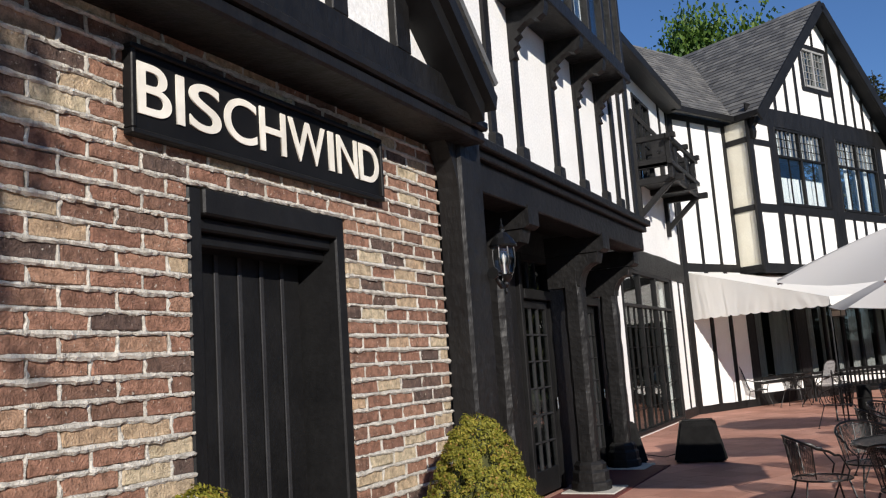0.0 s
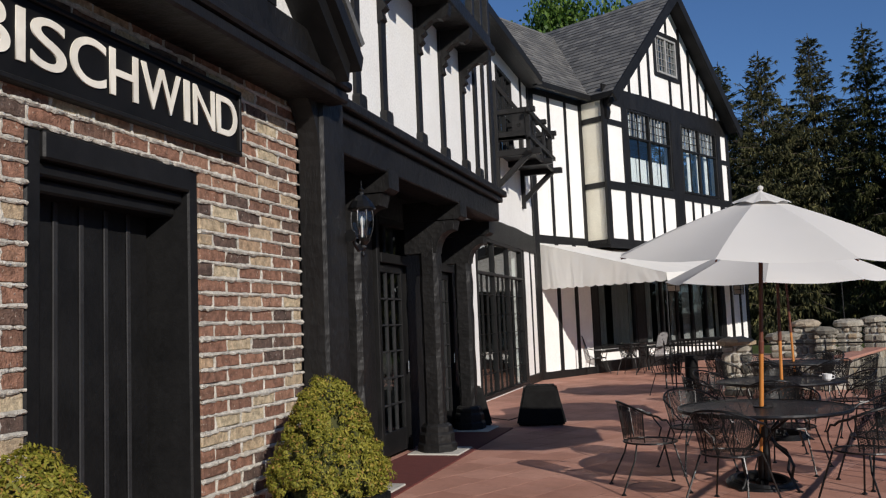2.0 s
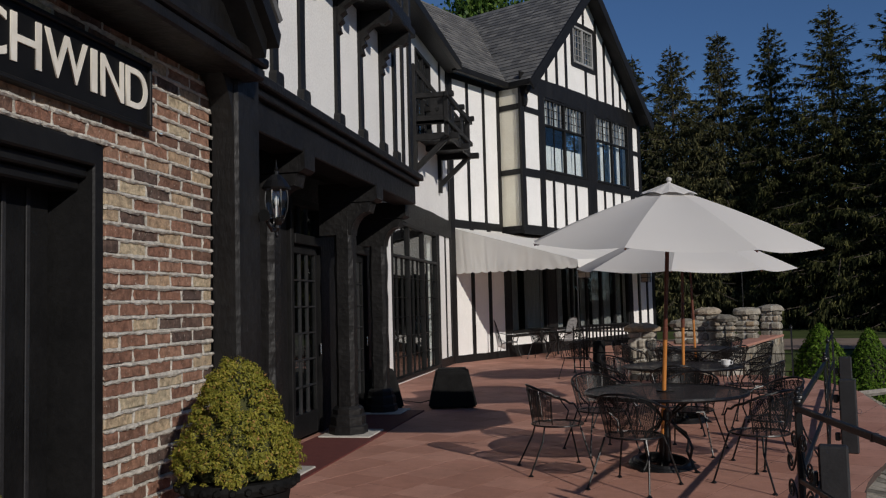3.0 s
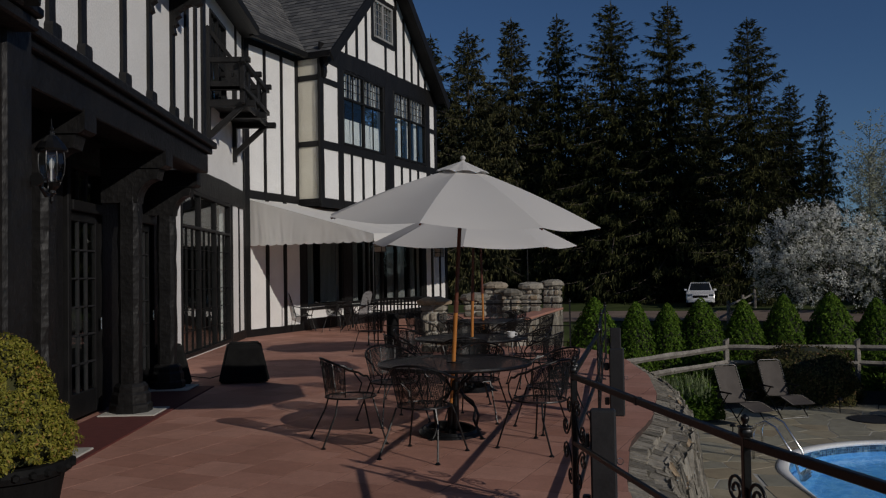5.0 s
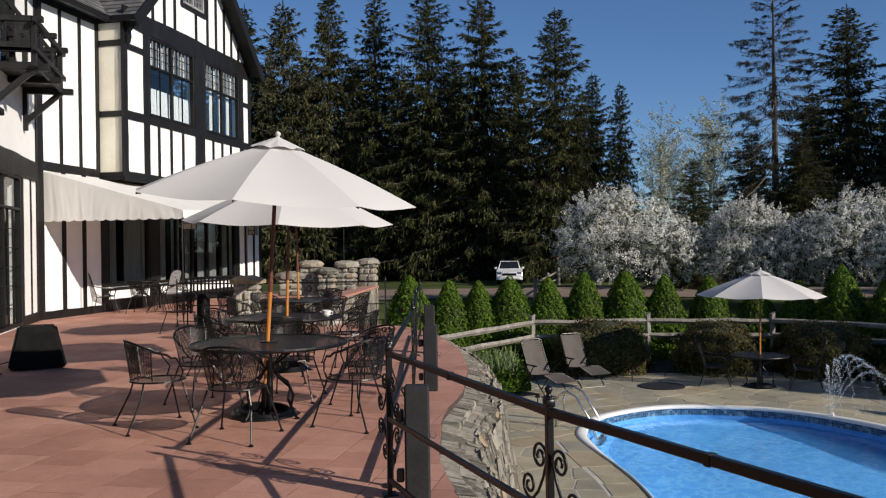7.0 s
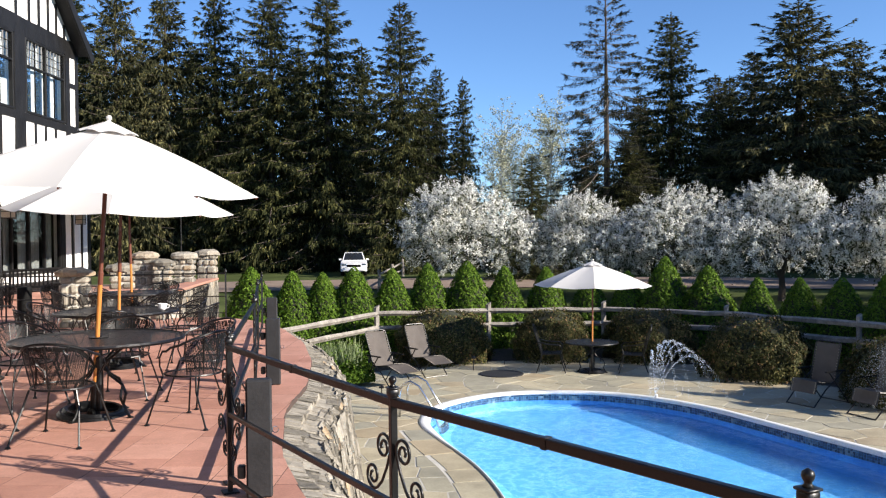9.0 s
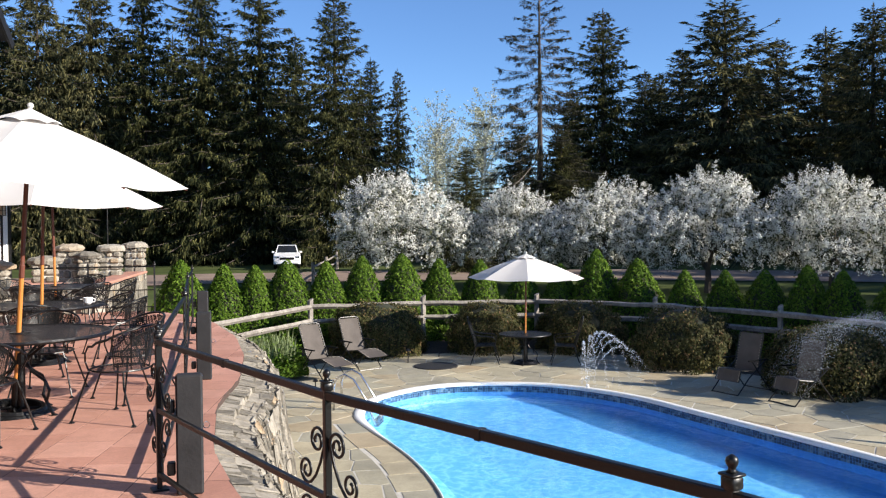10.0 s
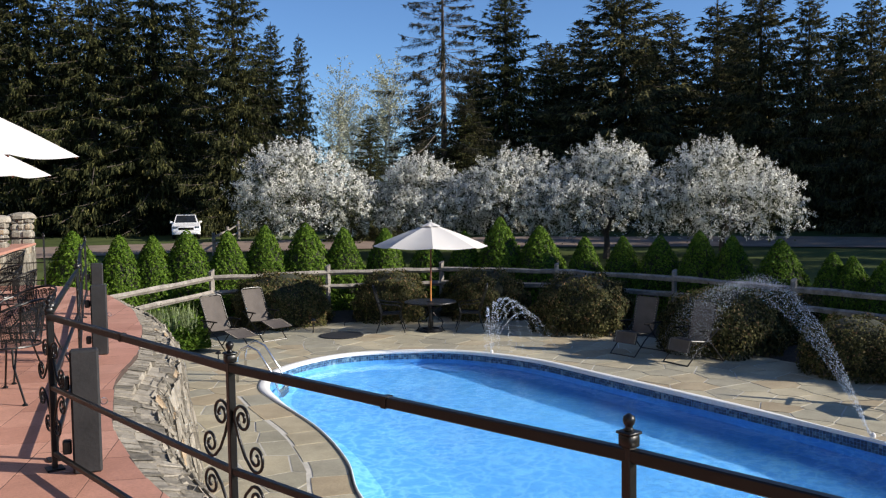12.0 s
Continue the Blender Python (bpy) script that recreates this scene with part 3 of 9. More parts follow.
def roof(name, label, planes, seed):
    verts, faces = [], []
    for i, (a, b, up) in enumerate(planes):
        v, f = roof_plane(name, label, a, b, up, SLATE, seed=seed + i)
        base = len(verts)
        verts += v
        faces += [tuple(k + base for k in q) for q in f]
        a, b, up = Vector(a), Vector(b), Vector(up)
        k = len(verts)
        verts += [a, b, b + up, a + up]
        faces.append((k, k + 1, k + 2, k + 3))
    ob = from_arrays(name, verts, faces, SLATE)
    return tagged(ob, label, "roof", kind="structure")


def wp(s, out, z):
    return WING_AT + WE * s + WN * out + Vector((0, 0, z))


over = 0.5
half = APEX_S - BAY0 + 0.05
# left slope of the gable: the eave runs from front to back
roof("roof_gable", "weathered grey slate gable roof", [
    (wp(BAY0 - 0.05, -8.0, GABLE_EAVE), wp(BAY0 - 0.05, BAYOUT + over, GABLE_EAVE), wp(APEX_S, 0, APEX_Z) - wp(BAY0 - 0.05, 0, GABLE_EAVE)),
    (wp(BAY1 + 0.05, BAYOUT + over, GABLE_EAVE), wp(BAY1 + 0.05, -8.0, GABLE_EAVE), wp(APEX_S, 0, APEX_Z) - wp(BAY1 + 0.05, 0, GABLE_EAVE))], 11)
roof("roof_wing", "weathered grey slate roof over the set-back wall", [
    (wp(-7.0, 0.35, EAVE + 0.05), wp(BAY0 + 3.6, 0.35, EAVE + 0.05), wp(0, -3.55, 11.8) - wp(0, 0.35, EAVE + 0.05))], 21)
roof("roof_main", "weathered grey slate roof of the main range", [
    ((XM + 0.42, 4.0, EAVE + 0.08), (XM + 0.42, 21.9, EAVE + 0.08), (-4.0, 0, 3.9))], 31)

# plain closing walls and ground floor rooms behind the windows, indoor shade painted as near-black
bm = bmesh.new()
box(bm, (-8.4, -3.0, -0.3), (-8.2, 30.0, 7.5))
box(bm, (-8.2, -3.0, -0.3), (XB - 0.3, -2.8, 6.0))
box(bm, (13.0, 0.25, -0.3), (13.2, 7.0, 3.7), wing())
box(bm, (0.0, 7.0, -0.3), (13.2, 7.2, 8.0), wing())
tagged(part("wall_back", bm, DARK_ROOM), "plain unseen rear wall, near-black for indoor shade", "wall", kind="structure")
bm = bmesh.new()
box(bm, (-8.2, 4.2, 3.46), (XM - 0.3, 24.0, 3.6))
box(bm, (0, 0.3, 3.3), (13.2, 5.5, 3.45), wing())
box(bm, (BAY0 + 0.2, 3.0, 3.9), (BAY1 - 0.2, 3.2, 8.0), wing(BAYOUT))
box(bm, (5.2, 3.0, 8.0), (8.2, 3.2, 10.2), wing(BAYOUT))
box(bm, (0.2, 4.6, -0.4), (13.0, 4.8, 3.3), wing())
tagged(part("ceiling_ground_floor", bm, DARK_ROOM), "plain ceiling inside the house, near-black for indoor shade", "ceiling", kind="structure")


# ---------------------------------------------------------------- timber framing
def timbers(name, label, m, bars, mat=BLACK_TIMBER, proud=0.035, category="timber framing"):
    """Each bar (s0, z0, s1, z1, width) on the face of m, a piece of its own under one frame."""
    holder = thing(name, label, category, kind="structure")
    for s0, z0, s1, z1, w in bars:
        bm = bmesh.new()
        d = Vector((s1 - s0, 0, z1 - z0))
        n = max(2, int(d.length / 0.5))
        rnd = random.Random(int(s0 * 97 + z0 * 31 + w * 1000))
        across = Vector((-d.z, 0, d.x)).normalized() * (w / 2)
        rows = []
        for i in range(n + 1):
            c = Vector((s0, 0, z0)) + d * (i / n)
            k0, k1, pr = 1 + rnd.uniform(-0.06, 0.06), 1 + rnd.uniform(-0.06, 0.06), proud + rnd.uniform(-0.004, 0.004)
            rows.append([bm.verts.new(m @ (c + off)) for off in (-across * k0 + Vector((0, 0.01, 0)), -across * k0 + Vector((0, -pr, 0)), across * k1 + Vector((0, -pr, 0)), across * k1 + Vector((0, 0.01, 0)))])
        for a, b in zip(rows, rows[1:]):
            for k in range(4):
                bm.faces.new((a[k], a[(k + 1) % 4], b[(k + 1) % 4], b[k]))
        bm.faces.new(rows[0])
        bm.faces.new(list(reversed(rows[-1])))
        bmesh.ops.recalc_face_normals(bm, faces=bm.faces[:])
        part("rail" if abs(d.x) > abs(d.z) else "stud", bm, mat, holder)
    return holder


# jetty wall: studs with flared feet, a moulded ledge below
JS = [4.9, 5.6, 6.3, 7.05, 7.73, 8.81, 9.69, 10.60, 11.27]
jetty_frame = timbers("trim_jetty_frame", "black hewn studs on the white jetty wall", side(XJ), [(s, 3.5, s, EAVE, 0.13) for s in JS] + [(12.17, 3.4, 12.17, EAVE, 0.18), (11.72, 3.5, 11.72, EAVE, 0.09)])
for s in JS:
    bm = bmesh.new()
    prism(bm, [(s - 0.09, 3.50), (s + 0.09, 3.50), (s + 0.09, 3.70), (s + 0.075, 3.73), (s - 0.075, 3.73), (s - 0.09, 3.70)], -0.075, 0.0, side(XJ))
    part("stud_foot", bm, BLACK_TIMBER, jetty_frame)
jetty_beam = thing("beam_jetty", "heavy black moulded beam carried by columns", "beam", kind="structure")
for x0, x1, z0, z1 in ((XJ - 0.02, -2.80, 3.44, 3.53), (XJ - 0.05, -2.86, 3.36, 3.44), (XJ - 0.25, -2.92, 3.09, 3.36)):
    bm = bmesh.new()
    box(bm, (x0, 4.35, z0), (x1, 12.12 + (z1 - 3.3) * 0.3, z1), bevel=0.012)
    part("moulding" if z0 > 3.2 else "bressummer", bm, BLACK_TIMBER, jetty_beam)


# columns on stone plinths, with stepped consoles
def column(y, x=-3.38, w=0.24):
    t = thing("column", "black hewn timber column on a pale stone plinth", "column", "porch columns", m=pose(x, y, 0))
    rnd = random.Random(int(y * 10))
    bm = bmesh.new()
    rings = []
    c = 0.045
    for i in range(15):
        z = 0.36 + (2.72 - 0.36) * i / 14
        h = w / 2 * (1 + rnd.uniform(-0.03, 0.03))
        pts = [(-h + c, -h), (h - c, -h), (h, -h + c), (h, h - c), (h - c, h), (-h + c, h), (-h, h - c), (-h, -h + c)]
        rings.append([bm.verts.new((px + rnd.uniform(-0.006, 0.006), py + rnd.uniform(-0.006, 0.006), z)) for px, py in pts])
    for a, b in zip(rings, rings[1:]):
        for k in range(8):
            bm.faces.new((a[k], a[(k + 1) % 8], b[(k + 1) % 8], b[k]))
    bm.faces.new(rings[-1])
    part("shaft", bm, BLACK_TIMBER, t)
    bm = bmesh.new()
    lathe(bm, [(0.245, 0.03), (0.245, 0.12), (0.222, 0.14), (0.222, 0.24), (0.195, 0.27), (0.195, 0.33), (0.16, 0.37)], 8, pose(0, 0, 0, 0, 0, 22.5))
    part("base", bm, BLACK_TIMBER, t)
    bm = bmesh.new()
    box(bm, (-0.30, -0.30, -0.01), (0.36, 0.34, 0.03), bevel=0.01)
    part("plinth", bm, STONE_PALE, t, "pale stone plinth")
    # console: a curved lower block and a heavier one above, reaching out under the beam
    bm = bmesh.new()
    arc = [(0.12 + 0.23 * (1 - math.cos(a)), 2.50 + 0.28 * math.sin(a)) for a in np.linspace(0, math.pi / 2, 7)]
    prism(bm, [(-0.30, 2.5)] + arc + [(0.38, 2.90), (-0.30, 2.90)], -0.12, 0.12)
    part("console_lower", bm, BLACK_TIMBER, t)
    bm = bmesh.new()
    prism(bm, [(-0.3, 2.905), (0.42, 2.905), (0.47, 2.94), (0.47, 3.12), (0.44, 3.145), (-0.3, 3.145)], -0.14, 0.14)
    part("console_upper", bm, BLACK_TIMBER, t)
    return t


for x, y in ((-3.38, 7.72), (-3.38, 10.18), (-3.56, 12.30)):
    column(y, x)

# curved brackets under the oriel
oriel = thing("window_oriel", "black timber oriel window on carved curved brackets", "oriel window", kind="structure")
for y in (7.70, 8.83, 9.70, 10.60):
    bm = bmesh.new()
    out = [(0.0, 4.62), (0.07, 4.66), (0.05, 4.74), (0.10, 4.78), (0.075, 4.84), (0.13, 4.88), (0.11, 4.93), (0.20, 5.00), (0.27, 5.02), (0.33, 5.00), (0.40, 5.04), (0.42, 5.12), (0.42, 5.18), (0.0, 5.18)]
    prism(bm, out, -0.055, 0.055, pose(XJ, y, 0))
    part("bracket", bm, BLACK_TIMBER, oriel, "carved black bracket")
bm = bmesh.new()
box(bm, (XJ + 0.01, 7.35, 5.18), (-2.56, 10.86, 5.30), bevel=0.015)
box(bm, (XJ + 0.01, 7.42, 5.30), (-2.60, 10.80, 5.42), bevel=0.015)
part("sill", bm, BLACK_TIMBER, oriel)
bm = bmesh.new()
for y in (7.48, 8.1, 8.72, 9.34, 9.96, 10.36, 10.74):
    box(bm, (-2.70, y - 0.05, 5.42), (-2.61, y + 0.05, 7.6), bevel=0.008)
for y in (7.45, 10.77):
    box(bm, (XJ + 0.01, y - 0.03, 5.42), (-2.70, y + 0.03, 7.6))
box(bm, (XJ + 0.01, 7.40, 7.3), (-2.58, 10.82, 7.7))
part("mullions", bm, BLACK_TIMBER, oriel)
for y0, y1 in zip((7.53, 8.15, 8.77, 9.39, 10.01, 10.41), (8.05, 8.67, 9.29, 9.91, 10.31, 10.69)):
    bm = bmesh.new()
    box(bm, (-2.665, y0, 5.42), (-2.655, y1, 7.3))
    part("pane", bm, GLASS, oriel).visible_shadow = False
bm = bmesh.new()
for y0, y1 in ((7.55, 8.6), (9.0, 10.0)):
    pts = [(y0 + (y1 - y0) * i / 24, 0.03 * math.sin(i * 1.7)) for i in range(25)]
    lo = [bm.verts.new((-2.80 + o, y, 5.44)) for y, o in pts]
    hi = [bm.verts.new((-2.80 + o * 0.6, y, 7.25)) for y, o in pts]
    for i in range(24):
        bm.faces.new((lo[i], lo[i + 1], hi[i + 1], hi[i]))
tagged(part("curtain", bm, CURTAIN), "white gathered curtains behind the oriel panes", "curtain")


# a leaded or barred window: frame, mullions, glazing bars and one pane for each light
def window(name, label, m, s0, s1, z0, z1, lights, rows, cols, transom=None, mat=BLACK_PAINT, bar=0.014, rim=0.07, deep=0.10, rail=None):
    w = tagged(new(name), label, "window", kind="structure")
    bm = bmesh.new()
    box(bm, (s0, -0.03, z0), (s0 + rim, deep, z1), m, 0.006)
    box(bm, (s1 - rim, -0.03, z0), (s1, deep, z1), m, 0.006)
    box(bm, (s0 + rim, -0.03, z1 - rim), (s1 - rim, deep, z1), m, 0.006)
    part("window_frame", bm, mat, w)
    bm = bmesh.new()
    box(bm, (s0 + rim, -0.06, z0), (s1 - rim, deep, z0 + rim), m, 0.006)
    part("window_sill", bm, mat, w)
    span = (s1 - s0 - 2 * rim) / lights
    bands = [(z0 + rim, z1 - rim, rows)] if transom is None else [(z0 + rim, transom - 0.03, rows), (transom + 0.03, z1 - rim, rail or 1)]
    if transom is not None:
        bm = bmesh.new()
        box(bm, (s0 + rim, -0.025, transom - 0.03), (s1 - rim, deep - 0.01, transom + 0.03), m, 0.006)
        part("transom", bm, mat, w)
    for i in range(lights):
        a, b = s0 + rim + i * span, s0 + rim + (i + 1) * span
        if i:
            bm = bmesh.new()
            box(bm, (a - 0.04, -0.02, z0 + rim), (a + 0.04, deep - 0.02, z1 - rim), m, 0.006)
            part("mullion", bm, mat, w)
            a += 0.04
        if i < lights - 1:
            b -= 0.04
        for c, d, rr in bands:
            bm = bmesh.new()
            box(bm, (a, 0.035, c), (b, 0.041, d), m)
            pane = part("pane", bm, GLASS, w)
            pane.visible_shadow = False
            bm = bmesh.new()
            for k in range(1, cols if (transom is None or rail or c < transom) else 1):
                s = a + (b - a) * k / cols
                box(bm, (s - bar / 2, 0.012, c), (s + bar / 2, 0.058, d), m)
            for k in range(1, rr):
                z = c + (d - c) * k / rr
                box(bm, (a, 0.012, z - bar / 2), (b, 0.058, z + bar / 2), m)
            if len(bm.verts):
                part("glazing_bars", bm, mat, pane)
            else:
                bm.free()
    return w


def curtain(m, s0, s1, z0, z1, depth, folds, label, mat=CURTAIN):
    bm = bmesh.new()
    n = int(folds * 8)
    lo, hi = [], []
    for i in range(n + 1):
        s = s0 + (s1 - s0) * i / n
        o = 0.03 * math.sin(i * math.tau / 8) + 0.012 * math.sin(i * 0.37)
        lo.append(bm.verts.new(m @ Vector((s, depth + o, z0 + 0.01 * math.sin(i * 0.9)))))
        hi.append(bm.verts.new(m @ Vector((s, depth + o * 0.6, z1))))
    for i in range(n):
        bm.faces.new((lo[i], lo[i + 1], hi[i + 1], hi[i]))
    return tagged(part("curtain", bm, mat, smooth=True), label, "curtain")


# arcade doors: glazed door leaf with a transom light
def glazed_door(name, s0, s1):
    m = side(XD + 0.0)
    w = tagged(new(name), "tall black glazed door with a transom light", "door", kind="structure")
    bm = bmesh.new()
    for a, b in ((s0, s0 + 0.09), (s1 - 0.09, s1)):
        box(bm, (a, -0.05, 0.0), (b, 0.16, 2.95), m, 0.008)
    box(bm, (s0 + 0.09, -0.05, 2.86), (s1 - 0.09, 0.16, 2.95), m, 0.008)
    box(bm, (s0 + 0.09, -0.07, 2.38), (s1 - 0.09, 0.16, 2.50), m, 0.008)
    part("door_frame", bm, BLACK_PAINT, w)
    bm = bmesh.new()
    a, b = s0 + 0.095, s1 - 0.095
    for p, q in ((a, a + 0.09), (b - 0.09, b)):
        box(bm, (p, 0.0, 0.02), (q, 0.05, 2.37), m, 0.005)
    box(bm, (a + 0.09, 0.0, 2.27), (b - 0.09, 0.05, 2.37), m, 0.005)
    box(bm, (a + 0.09, 0.0, 0.02), (b - 0.09, 0.05, 0.30), m, 0.005)
    leaf = part("door_leaf", bm, BLACK_PAINT, w)
    for c, d, rows in ((0.30, 2.27, 6), (2.50, 2.86, 1)):
        bm = bmesh.new()
        box(bm, (a + 0.09 if rows > 1 else a, 0.022, c), (b - 0.09 if rows > 1 else b, 0.028, d), m)
        part("pane", bm, GLASS, w).visible_shadow = False
        bm = bmesh.new()
        for k in (1, 2):
            s = a + 0.09 + (b - a - 0.18) * k / 3
            box(bm, (s - 0.009, 0.004, c), (s + 0.009, 0.046, d), m)
        for k in range(1, rows):
            z = c + (d - c) * k / rows
            box(bm, (a + 0.09, 0.004, z - 0.009), (b - 0.09, 0.046, z + 0.009), m)
        part("glazing_bars", bm, BOX_GREY, leaf if rows > 1 else w)
    bm = bmesh.new()
    tube(bm, [m @ Vector((b - 0.045, -0.05, 1.0)), m @ Vector((b - 0.045, -0.05, 1.14))], 0.012, 8)
    part("door_handle", bm, STEEL, leaf)
    return w


glazed_door("door_2", 9.42, 10.53)
glazed_door("door_3", 11.74, 12.58)
window("window_main", "wide black glazed screen of three lights with transoms", side(XM), 16.28, 20.58, 0.05, 3.36, 3, 6, 3, transom=2.62)
window("window_balcony", "black casement behind the timber balcony", side(XM), 18.72, 20.28, 5.46, 7.58, 2, 4, 2)
window("window_gable_a", "double window with white half curtains", wing(BAYOUT), *GW1, 2, 1, 2, transom=7.0, rail=3)
window("window_gable_b", "double window with drawn pale curtains", wing(BAYOUT), *GW2, 2, 1, 2, transom=7.0, rail=3)
LEAD = material("weathered_lead", (0.22, 0.22, 0.22), (0.34, 0.34, 0.33), 0.7, scale=6, fine=50, bump=0.1)
NET = material("grey_net_cloth", (0.17, 0.165, 0.16), (0.26, 0.255, 0.25), 0.95, scale=3, fine=80, bump=0.1, stretch=(1, 1, 0.05))
for w0 in (GW1, GW2):
    tr = bmesh.new()
    span = (w0[1] - w0[0] - 0.14) / 2
    for i in range(2):
        for k in range(1, 6):
            s = w0[0] + 0.07 + span * (i + k / 6)
            box(tr, (s - 0.006, 0.012, 7.03), (s + 0.006, 0.055, 7.78), wing(BAYOUT))
    tagged(part("trim_lead_bars", tr, LEAD), "fine lead bars of the upper lights", "glazing bars", kind="structure")
window("window_attic", "small leaded attic window in the gable", wing(BAYOUT), *ATTIC, 2, 5, 3, mat=LEAD)
window("window_ground_a", "dark ground floor window under the awning", wing(), 2.87, 4.98, 0.69, 3.08, 1, 1, 1)
window("window_ground_b", "long dark ground floor window of five lights", wing(), 5.52, 10.88, 0.69, 3.08, 5, 1, 1)
gb = wing(BAYOUT)
for a in (0, 1):
    s = GW1[0] + 0.1 + a * 1.28
    for q in (0, 1):
        curtain(gb, s + q * 0.62, s + q * 0.62 + 0.56, 5.62, 6.42, 0.16, 4, "white half curtain in the gable window")
for a in range(4):
    s = GW2[0] + 0.12 + a * 0.6
    curtain(gb, s, s + 0.3, 5.62, 7.75, 0.2, 3, "long pale curtain in the gable window")
for w0 in (GW1, GW2):
    for k in range(4):
        s = w0[0] + 0.16 + k * 0.63
        curtain(gb, s, s + 0.22, 7.06, 7.72, 0.14, 2, "pale gathered curtain behind an upper light")
for s0, s1 in ((3.0, 3.5), (3.9, 4.8)):
    curtain(wing(), s0, s1, 0.76, 3.0, 0.15, 4, "grey net curtain in the ground floor window", NET)
for k in range(6):
    curtain(wing(), 5.7 + k * 0.86, 6.2 + k * 0.86, 0.76, 3.0, 0.15, 3, "grey net curtain in the ground floor window", NET)

# framing of main wall and wing
timbers("trim_main_frame", "black timber band and studs on the main wall", side(XM),
        [(12.95, 3.60, 22.3, 3.60, 0.48), (21.6, -0.2, 21.6, 3.48, 0.05), (22.3, 0.0, 22.3, EAVE, 0.16), (20.75, 0.0, 20.75, 3.48, 0.10), (16.3, 3.0, 16.3, 3.48, 0.1),
         (12.95, 0.10, 16.2, 0.10, 0.25), (20.7, 0.10, 22.3, 0.10, 0.25), (13.6, 3.9, 13.6, EAVE, 0.13), (15.2, 3.9, 15.2, EAVE, 0.13), (16.9, 3.9, 16.9, EAVE, 0.13), (21.4, 5.0, 21.4, EAVE, 0.13)])
timbers("trim_wing_frame", "slender black studs on the white wing wall", wing(),
        [(0.1, 3.9, 0.1, EAVE, 0.2), (0.92, 3.9, 0.92, EAVE, 0.1), (1.72, 3.9, 1.72, EAVE, 0.1), (2.48, 3.9, 2.48, EAVE, 0.14), (0.2, 3.80, 2.55, 3.80, 0.22), (0.1, 7.92, 2.5, 7.92, 0.16),
         (0.1, 0.15, 0.1, 3.95, 0.2), (0.98, 0.15, 0.98, 3.7, 0.13), (1.82, 0.15, 1.82, 3.7, 0.13), (0.0, 0.05, 13.2, 0.05, 0.3),
         (2.72, 0.1, 2.72, 3.4, 0.3), (5.25, 0.1, 5.25, 3.4, 0.5), (11.05, 0.1, 11.05, 3.4, 0.3), (2.6, 3.35, 11.2, 3.35, 0.5), (11.75, 0.1, 11.75, 3.6, 0.12), (12.5, 0.1, 12.5, 3.6, 0.12), (13.1, 0.1, 13.1, 3.6, 0.2),
         (2.8, 0.62, 11.0, 0.62, 0.08), (2.8, 0.25, 11.0, 0.25, 0.17)])


def rake(s):
    return GB + slope * (s - BAY0 if s < APEX_S else BAY1 - s) - 0.06


up_bars = [(s, 8.3, s, rake(s), 0.12) for s in [2.95, 3.5, 4.1, 4.75, 5.35, 5.95, 6.62, 7.45, 8.05, 8.65, 9.2, 9.75, 10.25] if rake(s) > 8.45 and not (ATTIC[0] < s < ATTIC[1])]
timbers("trim_gable_frame", "black timber framing of the white gable", wing(BAYOUT),
        up_bars + [(BAY0, 8.12, BAY1, 8.12, 0.54), (BAY0, 5.42, BAY1, 5.42, 0.24), (BAY0 + 0.09, 3.7, BAY0 + 0.09, 8.0, 0.19), (BAY1 - 0.1, 3.7, BAY1 - 0.1, 8.0, 0.2), (BAY0, 3.72, BAY1, 3.72, 0.26),
                   (3.7, 3.8, 3.7, 8.0, 0.28), (BAY0 + 0.2, 7.3, 3.6, 7.3, 0.16), (6.85, 3.8, 6.85, 8.0, 0.62), (9.93, 3.8, 9.93, 8.0, 0.30), (10.0, 6.9, BAY1, 6.9, 0.16)]
        + [(s, 3.8, s, 5.32, 0.11) for s in (4.35, 5.05, 5.75, 7.75, 8.4, 9.05)]
        + [(6.68, 8.3, 6.68, ATTIC[2] - 0.05, 0.12), (ATTIC[0] - 0.07, ATTIC[2] - 0.1, ATTIC[0] - 0.07, ATTIC[3] + 0.1, 0.14), (ATTIC[1] + 0.07, ATTIC[2] - 0.1, ATTIC[1] + 0.07, ATTIC[3] + 0.1, 0.14),
           (ATTIC[0] - 0.1, ATTIC[2] - 0.07, ATTIC[1] + 0.1, ATTIC[2] - 0.07, 0.14), (ATTIC[0] - 0.1, ATTIC[3] + 0.07, ATTIC[1] + 0.1, ATTIC[3] + 0.07, 0.14), (6.62, ATTIC[3] + 0.14, 6.62, rake(6.62), 0.1)])
ret = thing("trim_return_frame", "black rails on the cream bay return", "timber framing", kind="structure")
bm = bmesh.new()
for z, w in ((7.35, 0.16), (5.42, 0.16), (3.78, 0.1), (8.0, 0.2)):
    box(bm, (BAY0 - 0.03, 0.05, z - w / 2), (BAY0 + 0.01, BAYOUT + 0.02, z + w / 2), wing(BAYOUT))
part("rail", bm, BLACK_TIMBER, ret)
bm = bmesh.new()
box(bm, (BAY0 - 0.04, -0.045, 3.7), (BAY0 + 0.01, 0.03, 8.0), wing(BAYOUT))
part("stud", bm, BLACK_TIMBER, ret)
# carved corbel at the bay corner under the eave
bm = bmesh.new()
prism(bm, [(0.0, 7.35), (0.10, 7.38), (0.14, 7.55), (0.12, 7.7), (0.20, 7.78), (0.26, 7.95), (0.0, 7.95)], -0.09, 0.09, wing(BAYOUT) @ Matrix.Translation((BAY0 + 0.15, 0, 0)) @ pose(0, 0, 0, 0, 0, -90))
part("corbel", bm, BLACK_TIMBER, ret)


